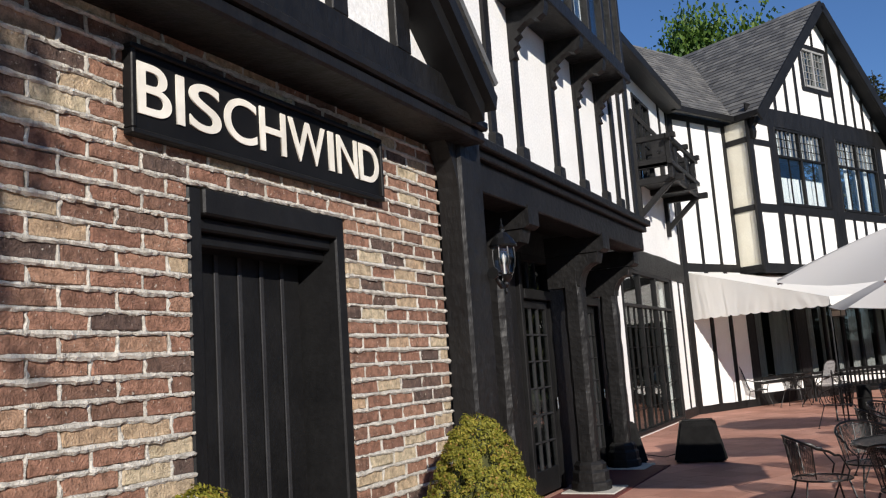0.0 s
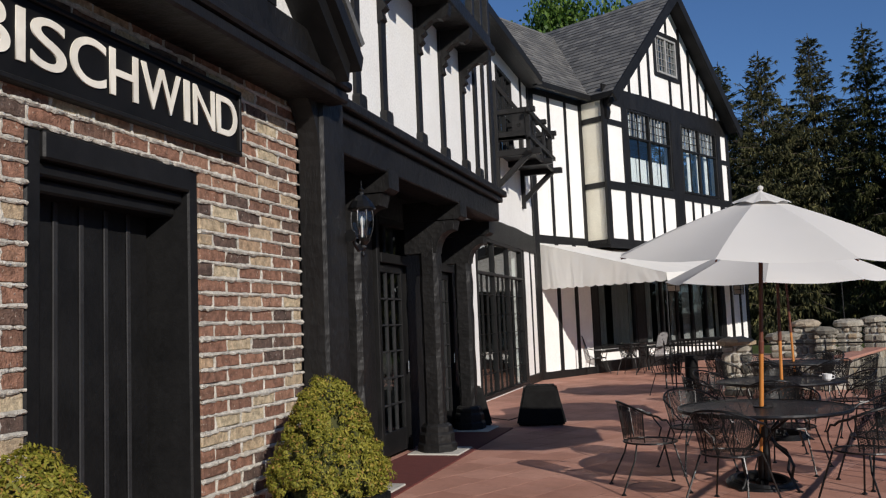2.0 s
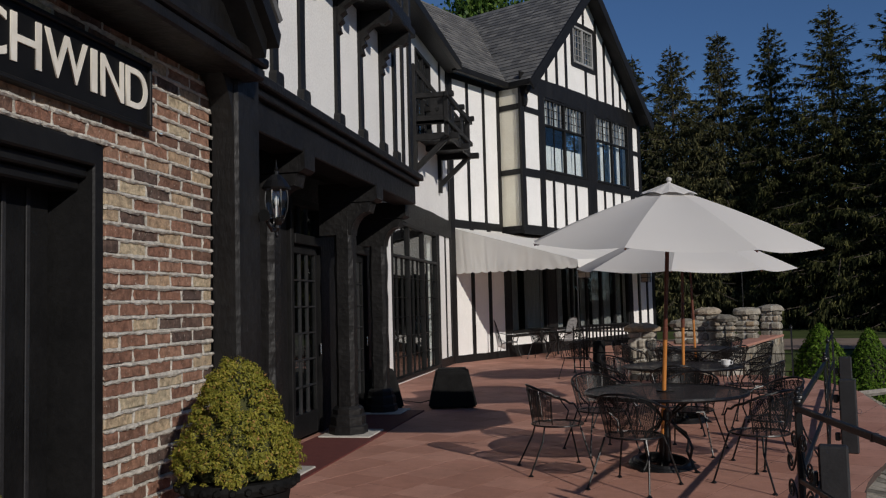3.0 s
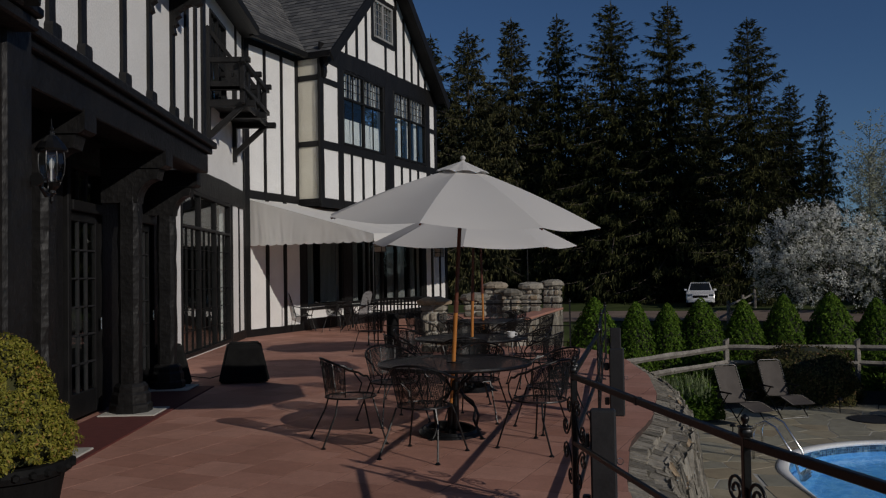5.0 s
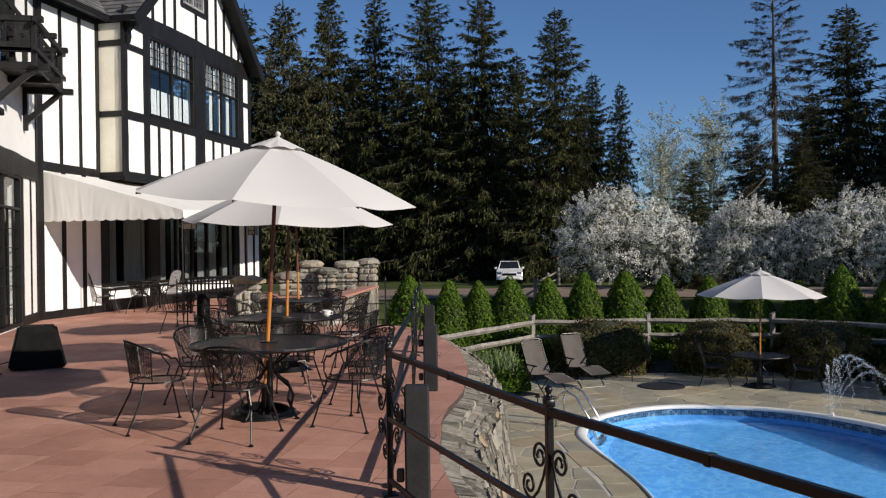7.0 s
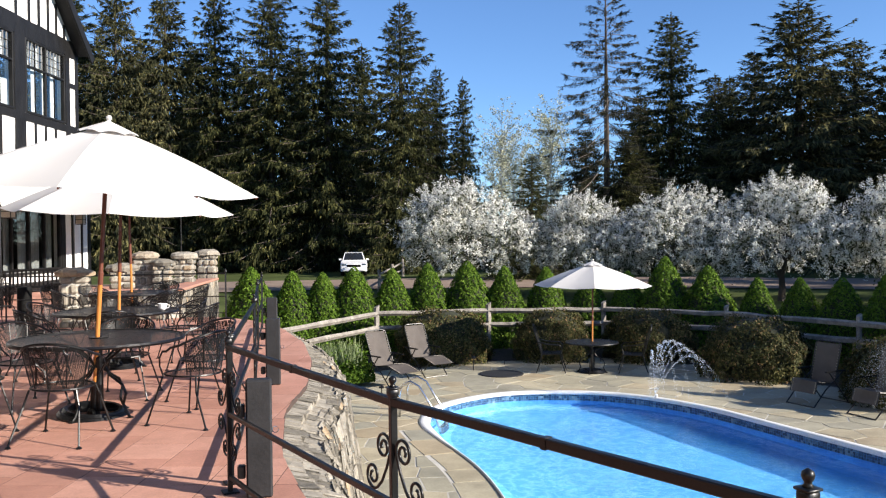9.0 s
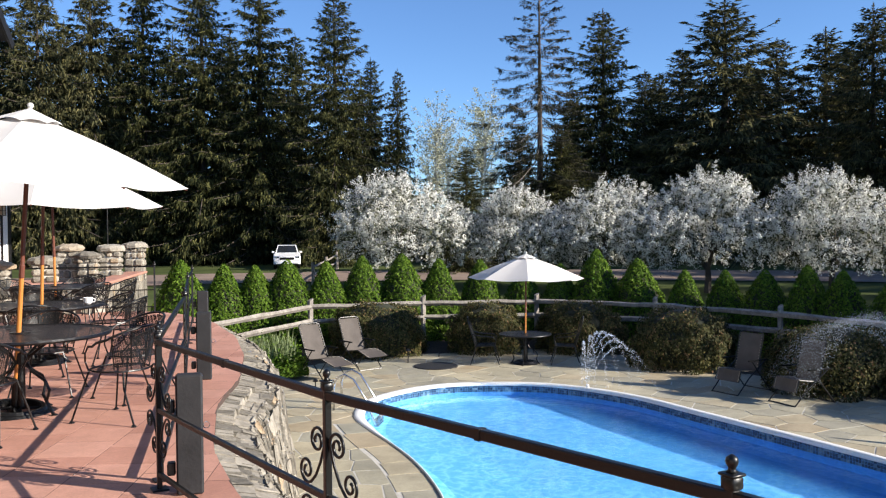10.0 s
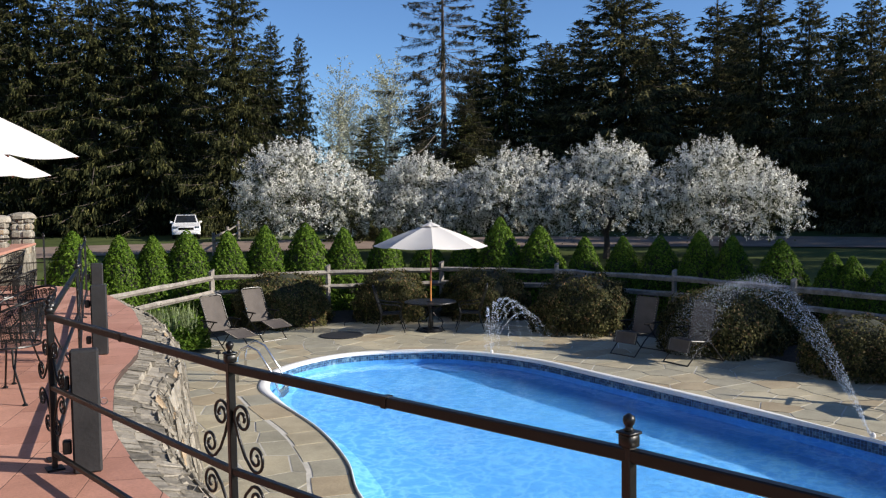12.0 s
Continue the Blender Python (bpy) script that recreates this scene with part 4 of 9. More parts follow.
# bargeboards, gutters, soffits
def fascia(name, label, runs):
    t = thing(name, label, "fascia", kind="structure")
    for a, b, w, h in runs:
        bm = bmesh.new()
        beam(bm, a, b, w, h, bevel=0.01)
        part("board", bm, BLACK_PAINT, t)
    return t


fo = BAYOUT + over
fascia("trim_gable_bargeboards", "black bargeboards on the gable", [
    (wp(BAY0 - 0.12, fo, GABLE_EAVE - 0.2), wp(APEX_S, fo, APEX_Z - 0.14), 0.07, 0.30), (wp(BAY1 + 0.12, fo, GABLE_EAVE - 0.2), wp(APEX_S, fo, APEX_Z - 0.14), 0.07, 0.30)])
fascia("trim_wing_gutters", "black gutters and eave boards", [
    (wp(-0.2, 0.42, EAVE - 0.02), wp(BAY0 + 0.1, 0.42, EAVE - 0.02), 0.14, 0.16), (wp(BAY0 - 0.1, 0.3, EAVE - 0.02), wp(BAY0 - 0.1, fo, EAVE - 0.02), 0.14, 0.16),
    ((XM + 0.45, 12.3, EAVE), (XM + 0.45, 22.0, EAVE), 0.14, 0.2), ((XJ + 0.45, 4.0, EAVE), (XJ + 0.45, 12.6, EAVE), 0.14, 0.2)])
bm = bmesh.new()
box(bm, (XM - 0.2, 12.3, EAVE - 0.06), (XM + 0.42, 22.4, EAVE - 0.01))
box(bm, (XJ - 0.2, 4.0, EAVE - 0.06), (XJ + 0.42, 12.6, EAVE - 0.01))
tagged(part("ceiling_eaves", bm, BLACK_PAINT), "black boarded eaves", "soffit", kind="structure")
bm = bmesh.new()
prism(bm, [(BAY0 - 0.05, GABLE_EAVE - 0.06), (APEX_S, APEX_Z - 0.06), (APEX_S, APEX_Z - 0.02), (BAY0 - 0.05, GABLE_EAVE - 0.02)], -over, 0.0, wing(BAYOUT))
prism(bm, [(BAY1 + 0.05, GABLE_EAVE - 0.06), (APEX_S, APEX_Z - 0.06), (APEX_S, APEX_Z - 0.02), (BAY1 + 0.05, GABLE_EAVE - 0.02)], -over, 0.0, wing(BAYOUT))
tagged(part("ceiling_gable_eaves", bm, BLACK_PAINT), "black boarded underside of the gable eaves", "soffit", kind="structure")

# ---------------------------------------------------------------- entrance porch
DOOR0, DOOR1, HEAD = 2.20, 3.18, 2.31
door = tagged(new("door_1"), "black vertical-board entrance door, closed", "door", kind="structure")
pm = side(XB)
bm = bmesh.new()
box(bm, (DOOR0, 0.0, -0.02), (DOOR0 + 0.07, 0.30, HEAD), pm, 0.008)
box(bm, (DOOR1 - 0.07, 0.0, -0.02), (DOOR1, 0.30, HEAD), pm, 0.008)
part("door_jamb", bm, BLACK_PAINT, door)
bm = bmesh.new()
box(bm, (DOOR0 + 0.07, -0.012, HEAD - 0.10), (DOOR1 - 0.07, 0.20, HEAD), pm, 0.008)
box(bm, (DOOR0 + 0.07, 0.03, HEAD - 0.15), (DOOR1 - 0.07, 0.20, HEAD - 0.10), pm, 0.008)
box(bm, (DOOR0 + 0.07, 0.07, HEAD - 0.20), (DOOR1 - 0.07, 0.20, HEAD - 0.15), pm, 0.008)
part("door_head", bm, BLACK_PAINT, door)
x = DOOR0 + 0.075
for k in range(6):
    wd = (DOOR1 - DOOR0 - 0.15) / 6
    bm = bmesh.new()
    box(bm, (x, 0.20, 0.0), (x + wd - 0.012, 0.26, HEAD - 0.15), pm, 0.006)
    box(bm, (x + wd - 0.012, 0.225, 0.0), (x + wd, 0.26, HEAD - 0.15), pm)
    part("plank", bm, BLACK_PAINT, door)
    # bead lighter than the planks: light caught on its edges, painted as grey
    bm = bmesh.new()
    box(bm, (x + wd - 0.018, 0.192, 0.0), (x + wd + 0.006, 0.2, HEAD - 0.16), pm, 0.003)
    if k < 5:
        part("bead", bm, BOX_GREY, door)
    else:
        bm.free()
    x += wd
# backing in the same near-black, shade behind the planks put into its colour
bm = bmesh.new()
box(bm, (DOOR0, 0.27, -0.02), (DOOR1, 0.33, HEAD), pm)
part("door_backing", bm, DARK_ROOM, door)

# signboard
sign = thing("sign", "black signboard with cream capital letters over the door", "sign")
S0, S1, Z0, Z1 = 1.910, 3.480, 2.428, 2.740
bm = bmesh.new()
box(bm, (S0 + 0.02, -0.035, Z0 + 0.02), (S1 - 0.02, -0.004, Z1 - 0.02), pm, 0.004)
part("board", bm, material("black_sign_board", (0.006, 0.006, 0.0065), (0.011, 0.011, 0.0115), 0.5, spec=0.12, scale=3, fine=40, bump=0.05), sign)
bm = bmesh.new()
box(bm, (S0, -0.05, Z0), (S1, -0.004, Z0 + 0.02), pm, 0.004)
box(bm, (S0, -0.05, Z1 - 0.02), (S1, -0.004, Z1), pm, 0.004)
box(bm, (S0, -0.05, Z0 + 0.02), (S0 + 0.02, -0.004, Z1 - 0.02), pm, 0.004)
box(bm, (S1 - 0.02, -0.05, Z0 + 0.02), (S1, -0.004, Z1 - 0.02), pm, 0.004)
part("rim", bm, BLACK_PAINT, sign)
for char, a, b in (("B", 1.943, 2.093), ("I", 2.117, 2.155), ("S", 2.180, 2.341), ("C", 2.360, 2.543), ("H", 2.564, 2.727), ("W", 2.747, 3.006), ("I", 3.030, 3.070), ("N", 3.098, 3.262), ("D", 3.280, 3.450)):
    txt = bpy.data.curves.new("letter", "FONT")
    txt.body = char
    txt.size, txt.extrude, txt.offset = 0.25, 0.003, 0.0018
    tmp = new("letter", txt)
    bpy.context.view_layer.update()
    letter_mesh = bpy.data.meshes.new_from_object(tmp.evaluated_get(bpy.context.evaluated_depsgraph_get()))
    bpy.data.objects.remove(tmp)
    xs, ys = [v.co.x for v in letter_mesh.vertices], [v.co.y for v in letter_mesh.vertices]
    kx, ky = (b - a) / (max(xs) - min(xs)), 0.180 / (max(ys) - min(ys))
    for v in letter_mesh.vertices:
        v.co = pm @ Vector((a + (v.co.x - min(xs)) * kx, -0.039 - v.co.z, 2.504 + (v.co.y - min(ys)) * ky))
    letter_mesh.materials.append(SIGN_WHITE)
    letter = new("letter", letter_mesh)
    letter.parent = sign

# corner post with a curved brace, tie beam, gable over the porch
porch = thing("porch_frame", "black hewn timber gable frame over the entrance", "timber frame", kind="structure")
bm = bmesh.new()
box(bm, (-2.13, 4.135, -0.1), (-1.965, 4.43, 3.0), bevel=0.018)
part("post", bm, BLACK_TIMBER, porch)
bm = bmesh.new()
arc = [(4.135 - 0.34 * (1 - math.cos(a)), 2.52 + 0.40 * math.sin(a)) for a in np.linspace(0, math.pi / 2, 9)]
prism(bm, [(4.14, 2.52)] + arc + [(4.14, 2.92)], 0.0, 0.12, side(-1.985))
part("brace", bm, BLACK_TIMBER, porch)
bm = bmesh.new()
box(bm, (-2.14, 0.3, 2.835), (-1.845, 4.24, 2.90), bevel=0.012)
box(bm, (-2.14, 0.3, 2.90), (-1.82, 4.24, 2.955), bevel=0.012)
box(bm, (-2.14, 0.3, 2.955), (-1.865, 4.20, 3.13), bevel=0.012)
part("tie_beam", bm, BLACK_TIMBER, porch)
PG = side(-1.92)
bm = bmesh.new()
prism(bm, [(0.7, 3.13), (4.06, 3.13), (2.4, 4.55)], 0.0, 0.1, PG)
part("gable_infill", bm, STUCCO, porch, "white stucco infill")
for s, w in ((3.42, 0.14), (2.88, 0.12), (2.4, 0.12), (1.9, 0.12)):
    bm = bmesh.new()
    box(bm, (s - w / 2, -0.045, 3.13), (s + w / 2, 0.0, 4.5 - abs(s - 2.4) * 0.85), PG, 0.006)
    part("stud", bm, BLACK_TIMBER, porch)
bm = bmesh.new()
arc = [(4.13 - 0.36 * math.cos(a), 3.13 + 0.55 * math.sin(a)) for a in np.linspace(0, 1.15, 9)]
prism(bm, arc + [(4.22, 3.45), (4.22, 3.13)], -0.04, 0.0, PG)
part("curved_brace", bm, BLACK_TIMBER, porch)
for foot in (4.03, 0.77):
    sg = 1 if foot > 2.4 else -1
    for off, wid, pr in ((0.0, 0.13, 0.17), (0.085, 0.06, 0.22)):
        bm = bmesh.new()
        f, e = foot + sg * off * 0.66, 2.90 + off * 0.75
        top = e + abs(foot - 2.4) * 0.88
        prism(bm, [(f, e), (2.4 + sg * off * 0.66, top), (2.4 + sg * off * 0.66, top + wid * 1.33), (f + sg * 0.03, e + wid * 1.33)], -pr, 0.02, PG)
        part("bargeboard", bm, BLACK_PAINT, porch)
bm = bmesh.new()
prism(bm, [(4.15, 3.12), (2.4, 4.69), (2.4, 4.74), (4.19, 3.15)], -0.2, 1.1, PG)
prism(bm, [(0.65, 3.12), (2.4, 4.69), (2.4, 4.74), (0.61, 3.15)], -0.2, 1.1, PG)
part("roof_skin", bm, SLATE, porch, "grey slate skin")


# ---------------------------------------------------------------- wall lantern
def lantern(m, label):
    t = thing("wall_lantern", label, "lantern", m=m)
    bm = bmesh.new()
    lathe(bm, [(0.012, 0.075), (0.05, 0.08), (0.070, 0.11), (0.090, 0.17), (0.097, 0.23), (0.094, 0.29), (0.086, 0.325)], 8, close=False)
    glass = part("glass", bm, LAMP_GLASS, t, "clear bevelled glass")
    glass.visible_shadow = False
    for k in range(8):
        bm = bmesh.new()
        a = k * math.tau / 8
        tube(bm, [(r * math.cos(a), r * math.sin(a), z) for r, z in ((0.055, 0.085), (0.074, 0.11), (0.094, 0.17), (0.101, 0.23), (0.098, 0.29), (0.090, 0.33))], 0.005, 5)
        part("cage_bar", bm, IRON, glass)
    bm = bmesh.new()
    lathe(bm, [(0.115, 0.33), (0.12, 0.345), (0.085, 0.40), (0.04, 0.45), (0.022, 0.455), (0.022, 0.48), (0.012, 0.49), (0.018, 0.505), (0.005, 0.53), (0.003, 0.58)], 12)
    part("roof", bm, IRON, t)
    bm = bmesh.new()
    lathe(bm, [(0.006, -0.07), (0.014, -0.05), (0.010, -0.02), (0.03, 0.01), (0.026, 0.03), (0.055, 0.06), (0.066, 0.085)], 12)
    part("finial", bm, IRON, t)
    bm = bmesh.new()
    tube(bm, [(0, 0, 0.1), (0, 0, 0.20)], 0.012, 8)
    tube(bm, [(0, 0, 0.20), (0, 0, 0.25), (0, 0, 0.28)], [0.016, 0.02, 0.003], 8)
    part("candle_bulb", bm, BULB, t, "white candle bulb")
    bm = bmesh.new()
    tube(bm, [(0, 0, 0.0), (0, -0.10, -0.02), (0, -0.18, 0.03), (0, -0.23, 0.12)], 0.013, 8)
    tube(bm, [(0, -0.05, 0.0)] + [(0, -0.11 + 0.05 * math.cos(a), 0.06 + 0.05 * math.sin(a)) for a in np.linspace(-2, 3.5, 12)], 0.007, 6)
    lathe(bm, [(0.05, -0.02), (0.05, 0.0), (0.035, 0.01)], 12, pose(0, -0.24, 0.09, -90, 0, 0))
    part("arm", bm, IRON, t)
    return t


lantern(pose(-1.93, 4.57, 2.058) @ Matrix.Scale(0.70, 4), "black iron lantern with clear glass on the porch post")


# ---------------------------------------------------------------- timber balcony on the main wall
def balcony():
    t = thing("balcony", "small black timber balcony with heart cut-outs and braces", "balcony")
    Y0, Y1, X0, X1, F, R = 18.35, 21.05, XM, -3.66, 5.36, 6.32

    def one(name, *segs):
        b = bmesh.new()
        for a, c, w, h in segs:
            beam(b, a, c, w, h, bevel=0.012)
        part(name, b, BLACK_TIMBER, t)

    for y in (Y0, (Y0 + Y1) / 2, Y1):
        one("joist", ((X0, y, F), (X1 + 0.28, y, F), 0.13, 0.14))
        one("top_arm", ((X0, y, R), (X1 + 0.18, y, R), 0.11, 0.12))
    for y in (Y0, Y1):
        one("brace", ((X0 + 0.02, y, 4.62), (X1 - 0.02, y, F - 0.06), 0.11, 0.12))
        one("wall_post", ((X0 + 0.05, y, 4.45), (X0 + 0.05, y, R + 0.7), 0.12, 0.1))
        one("corner_post", ((X1, y, F - 0.1), (X1, y, R + 0.06), 0.11, 0.11))
        one("upper_brace", ((X0 + 0.02, y, R + 0.75), (X1 - 0.2, y, R - 0.02), 0.07, 0.09))
    for z in (F + 0.02, F + 0.34, R - 0.05):
        one("front_rail", ((X1 + 0.05, Y0 - 0.25, z), (X1 + 0.05, Y1 + 0.25, z), 0.08, 0.11))
    for y in (Y0, Y1):
        for z in (F + 0.34,):
            one("side_rail", ((X0, y, z), (X1, y, z), 0.06, 0.1))
    b = bmesh.new()
    box(b, (X0, Y0, F + 0.06), (X1, Y1, F + 0.10))
    part("floor_deck", b, BLACK_TIMBER, t)
    # open sides: one plank low down, one board with a heart hole
    for y in (Y0, Y1):
        b = bmesh.new()
        box(b, (X0 + 0.03, y - 0.03, F + 0.30), (X1 - 0.02, y + 0.03, F + 0.50), bevel=0.012)
        part("side_plank", b, BLACK_TIMBER, t)
        hx, hz, top = X0 + 0.58, R - 0.34, R - 0.05
        heart = [(hx + 0.052 * math.sin(a) ** 3, hz + 0.0035 * (13 * math.cos(a) - 5 * math.cos(2 * a) - 2 * math.cos(3 * a) - math.cos(4 * a))) for a in [i * math.tau / 24 for i in range(24)]]
        frame_pts = []
        for px, pz in heart:
            dx, dz = px - hx, pz - hz
            s = min(0.15 / max(1e-6, abs(dx)), (0.29 if dz > 0 else 0.28) / max(1e-6, abs(dz)))
            frame_pts.append((hx + dx * s, hz + dz * s))
        b = bmesh.new()
        rings = [[b.verts.new((px, y + o, pz)) for px, pz in pts] for o, pts in ((-0.02, frame_pts), (-0.02, heart), (0.02, heart), (0.02, frame_pts))]
        for r0, r1 in zip(rings, rings[1:] + rings[:1]):
            for i in range(24):
                b.faces.new((r0[i], r0[(i + 1) % 24], r1[(i + 1) % 24], r1[i]))
        bmesh.ops.recalc_face_normals(b, faces=b.faces[:])
        part("heart_board", b, BLACK_TIMBER, t, "board with a heart-shaped hole")
    for k in range(6):
        ya = Y0 + 0.15 + k * (Y1 - Y0 - 0.3) / 6
        b = bmesh.new()
        box(b, (X1 - 0.02, ya, F + 0.1), (X1 + 0.02, ya + 0.26, F + 0.36 + (0.62 if k % 3 == 1 else 0.0)), bevel=0.008)
        part("front_board", b, BLACK_TIMBER, t)
    return t


balcony()


# ---------------------------------------------------------------- awning
def awning():
    t = thing("awning", "white canvas awning with a scalloped valance", "awning")
    A0, A1, OUT, ZT, ZF = 0.2, 12.4, 3.75, 3.66, 2.62
    M = wing()

    def front(s):
        """Height of the awning's front edge, which climbs along the wing."""
        return ZF + 0.045 * (s - A0)

    b = bmesh.new()
    n, k = 40, 8
    grid = [[b.verts.new(M @ Vector((A0 + (A1 - A0) * i / n, -OUT * j / k, ZT + (front(A0 + (A1 - A0) * i / n) - ZT) * j / k - 0.05 * math.sin(math.pi * j / k) * abs(math.sin(i * math.pi / 4))))) for j in range(k + 1)] for i in range(n + 1)]
    for i in range(n):
        for j in range(k):
            b.faces.new((grid[i][j], grid[i + 1][j], grid[i + 1][j + 1], grid[i][j + 1]))
    part("canopy", b, AWNING, t, smooth=True)

    def hanging(name, at_, n_, top, scallops, rows=7):
        """Hanging cloth, creased unevenly from its upper edge down, with a scalloped hem."""
        bb = bmesh.new()
        cols = []
        for i in range(n_ + 1):
            f = i / n_
            s, o = at_(f)
            hem = front(s) - 0.168 - 0.045 * abs(math.sin(f * math.pi * scallops)) ** 0.5
            col = []
            for j in range(rows + 1):
                g = j / rows
                z = top(f) + (hem - top(f)) * g
                lag = f + 0.05 * g * noise.noise(Vector((f * 3, 4.0, g)))
                wob = g ** 0.6 * (0.010 * noise.noise(Vector((lag * 34, g * 1.3, 0.5))) + 0.020 * noise.noise(Vector((lag * 9, 7.0, g * 0.8))))
                col.append(bb.verts.new(M @ (Vector((s + wob, -o, z)) if name == "side_cloth" else Vector((s, -o - wob, z)))))
            cols.append(col)
        for a, c in zip(cols, cols[1:]):
            for j in range(rows):
                bb.faces.new((a[j], c[j], c[j + 1], a[j + 1]))
        part(name, bb, AWNING, t, smooth=True)

    hanging("side_cloth", lambda f: (A0, OUT * f), 220, lambda f: ZT + (ZF - ZT) * f, 13)
    hanging("valance", lambda f: (A0 + (A1 - A0) * f, OUT + 0.004), 304, lambda f: front(A0 + (A1 - A0) * f), 38, 2)
    for s in (A0 + 0.03, 3.8, 7.5, A1 - 0.03):
        b = bmesh.new()
        tube(b, [M @ Vector((s, -OUT + 0.03, 0)), M @ Vector((s, -OUT + 0.03, front(s)))], 0.018, 8)
        part("pole", b, IRON, t)
        b = bmesh.new()
        tube(b, [M @ Vector((s, -0.02, ZT - 0.03)), M @ Vector((s, -OUT + 0.02, front(s) - 0.03))], 0.014, 6)
        part("rafter", b, IRON, t)
    return t


awning()
# small hanging lamps under the awning
for s, o in ((3.4, 2.2), (11.9, 0.25)):
    t = thing("hanging_lamp", "square iron lamp with pale panes", "lamp", "awning lamps", m=wing() @ Matrix.Translation((s, -o, 2.25)))
    bars = [[(a, b, 0), (a, b, 0.34)] for a, b in product((-0.13, 0.13), repeat=2)]
    for z, a in product((0.0, 0.17, 0.34), (-0.13, 0.13)):
        bars += [[(-0.13, a, z), (0.13, a, z)], [(a, -0.13, z), (a, 0.13, z)]]
    for ends in bars:
        bm = bmesh.new()
        tube(bm, ends, 0.012, 5)
        part("cage_bar", bm, IRON, t)
    bm = bmesh.new()
    tube(bm, [(0, 0, 0.34), (0, 0, 0.95)], 0.008, 5)
    part("hanging_rod", bm, IRON, t)
    bm = bmesh.new()
    box(bm, (-0.12, -0.12, 0.02), (0.12, 0.12, 0.32))
    part("glass", bm, BEIGE_BAND, t, "pale ribbed glass")


# ---------------------------------------------------------------- terrace furniture
def patio_table(m, r=0.76, label="round black iron mesh-top table with curved pedestal legs", group="terrace tables"):
    t = thing("patio_table", label, "table", group, m=m)
    bm = bmesh.new()
    ring = [bm.verts.new(((r - 0.012) * math.cos(k * math.tau / 48), (r - 0.012) * math.sin(k * math.tau / 48), 0.715)) for k in range(48)]
    hole = [bm.verts.new((0.04 * math.cos(k * math.tau / 48), 0.04 * math.sin(k * math.tau / 48), 0.715)) for k in range(48)]
    for k in range(48):
        bm.faces.new((ring[k], ring[(k + 1) % 48], hole[(k + 1) % 48], hole[k]))
    part("tabletop", bm, IRON_NET_TOP, t, "black perforated metal top")
    bm = bmesh.new()
    lathe(bm, [(r - 0.018, 0.697), (r, 0.690), (r + 0.008, 0.706), (r, 0.722), (r - 0.018, 0.722), (r - 0.018, 0.697)], 48, close=False)
    part("rim", bm, IRON, t)
    bm = bmesh.new()
    lathe(bm, [(0.085, 0.718), (0.085, 0.728), (0.035, 0.732), (0.035, 0.718)], 20, close=False)
    part("collar", bm, IRON, t)
    bm = bmesh.new()
    lathe(bm, [(0.035, 0.06), (0.035, 0.44), (0.05, 0.45), (0.05, 0.54), (0.03, 0.56), (0.03, 0.70)], 12, close=False)
    part("pedestal", bm, IRON, t)
    for k in range(4):
        a = math.tau * (k + 0.5) / 4
        d = Vector((math.cos(a), math.sin(a), 0))
        bm = bmesh.new()
        prof = [(0.46, 0.69), (0.28, 0.64), (0.10, 0.52), (0.06, 0.46), (0.12, 0.38), (0.26, 0.30), (0.30, 0.22), (0.27, 0.12), (0.31, 0.04), (0.34, 0.012)]
        tube(bm, [d * q + Vector((0, 0, z)) for q, z in prof], 0.013, 6)
        lathe(bm, [(0.03, 0.0), (0.03, 0.008), (0.01, 0.018)], 8, Matrix.Translation(d * 0.345))
        part("leg", bm, IRON, t)
    return t


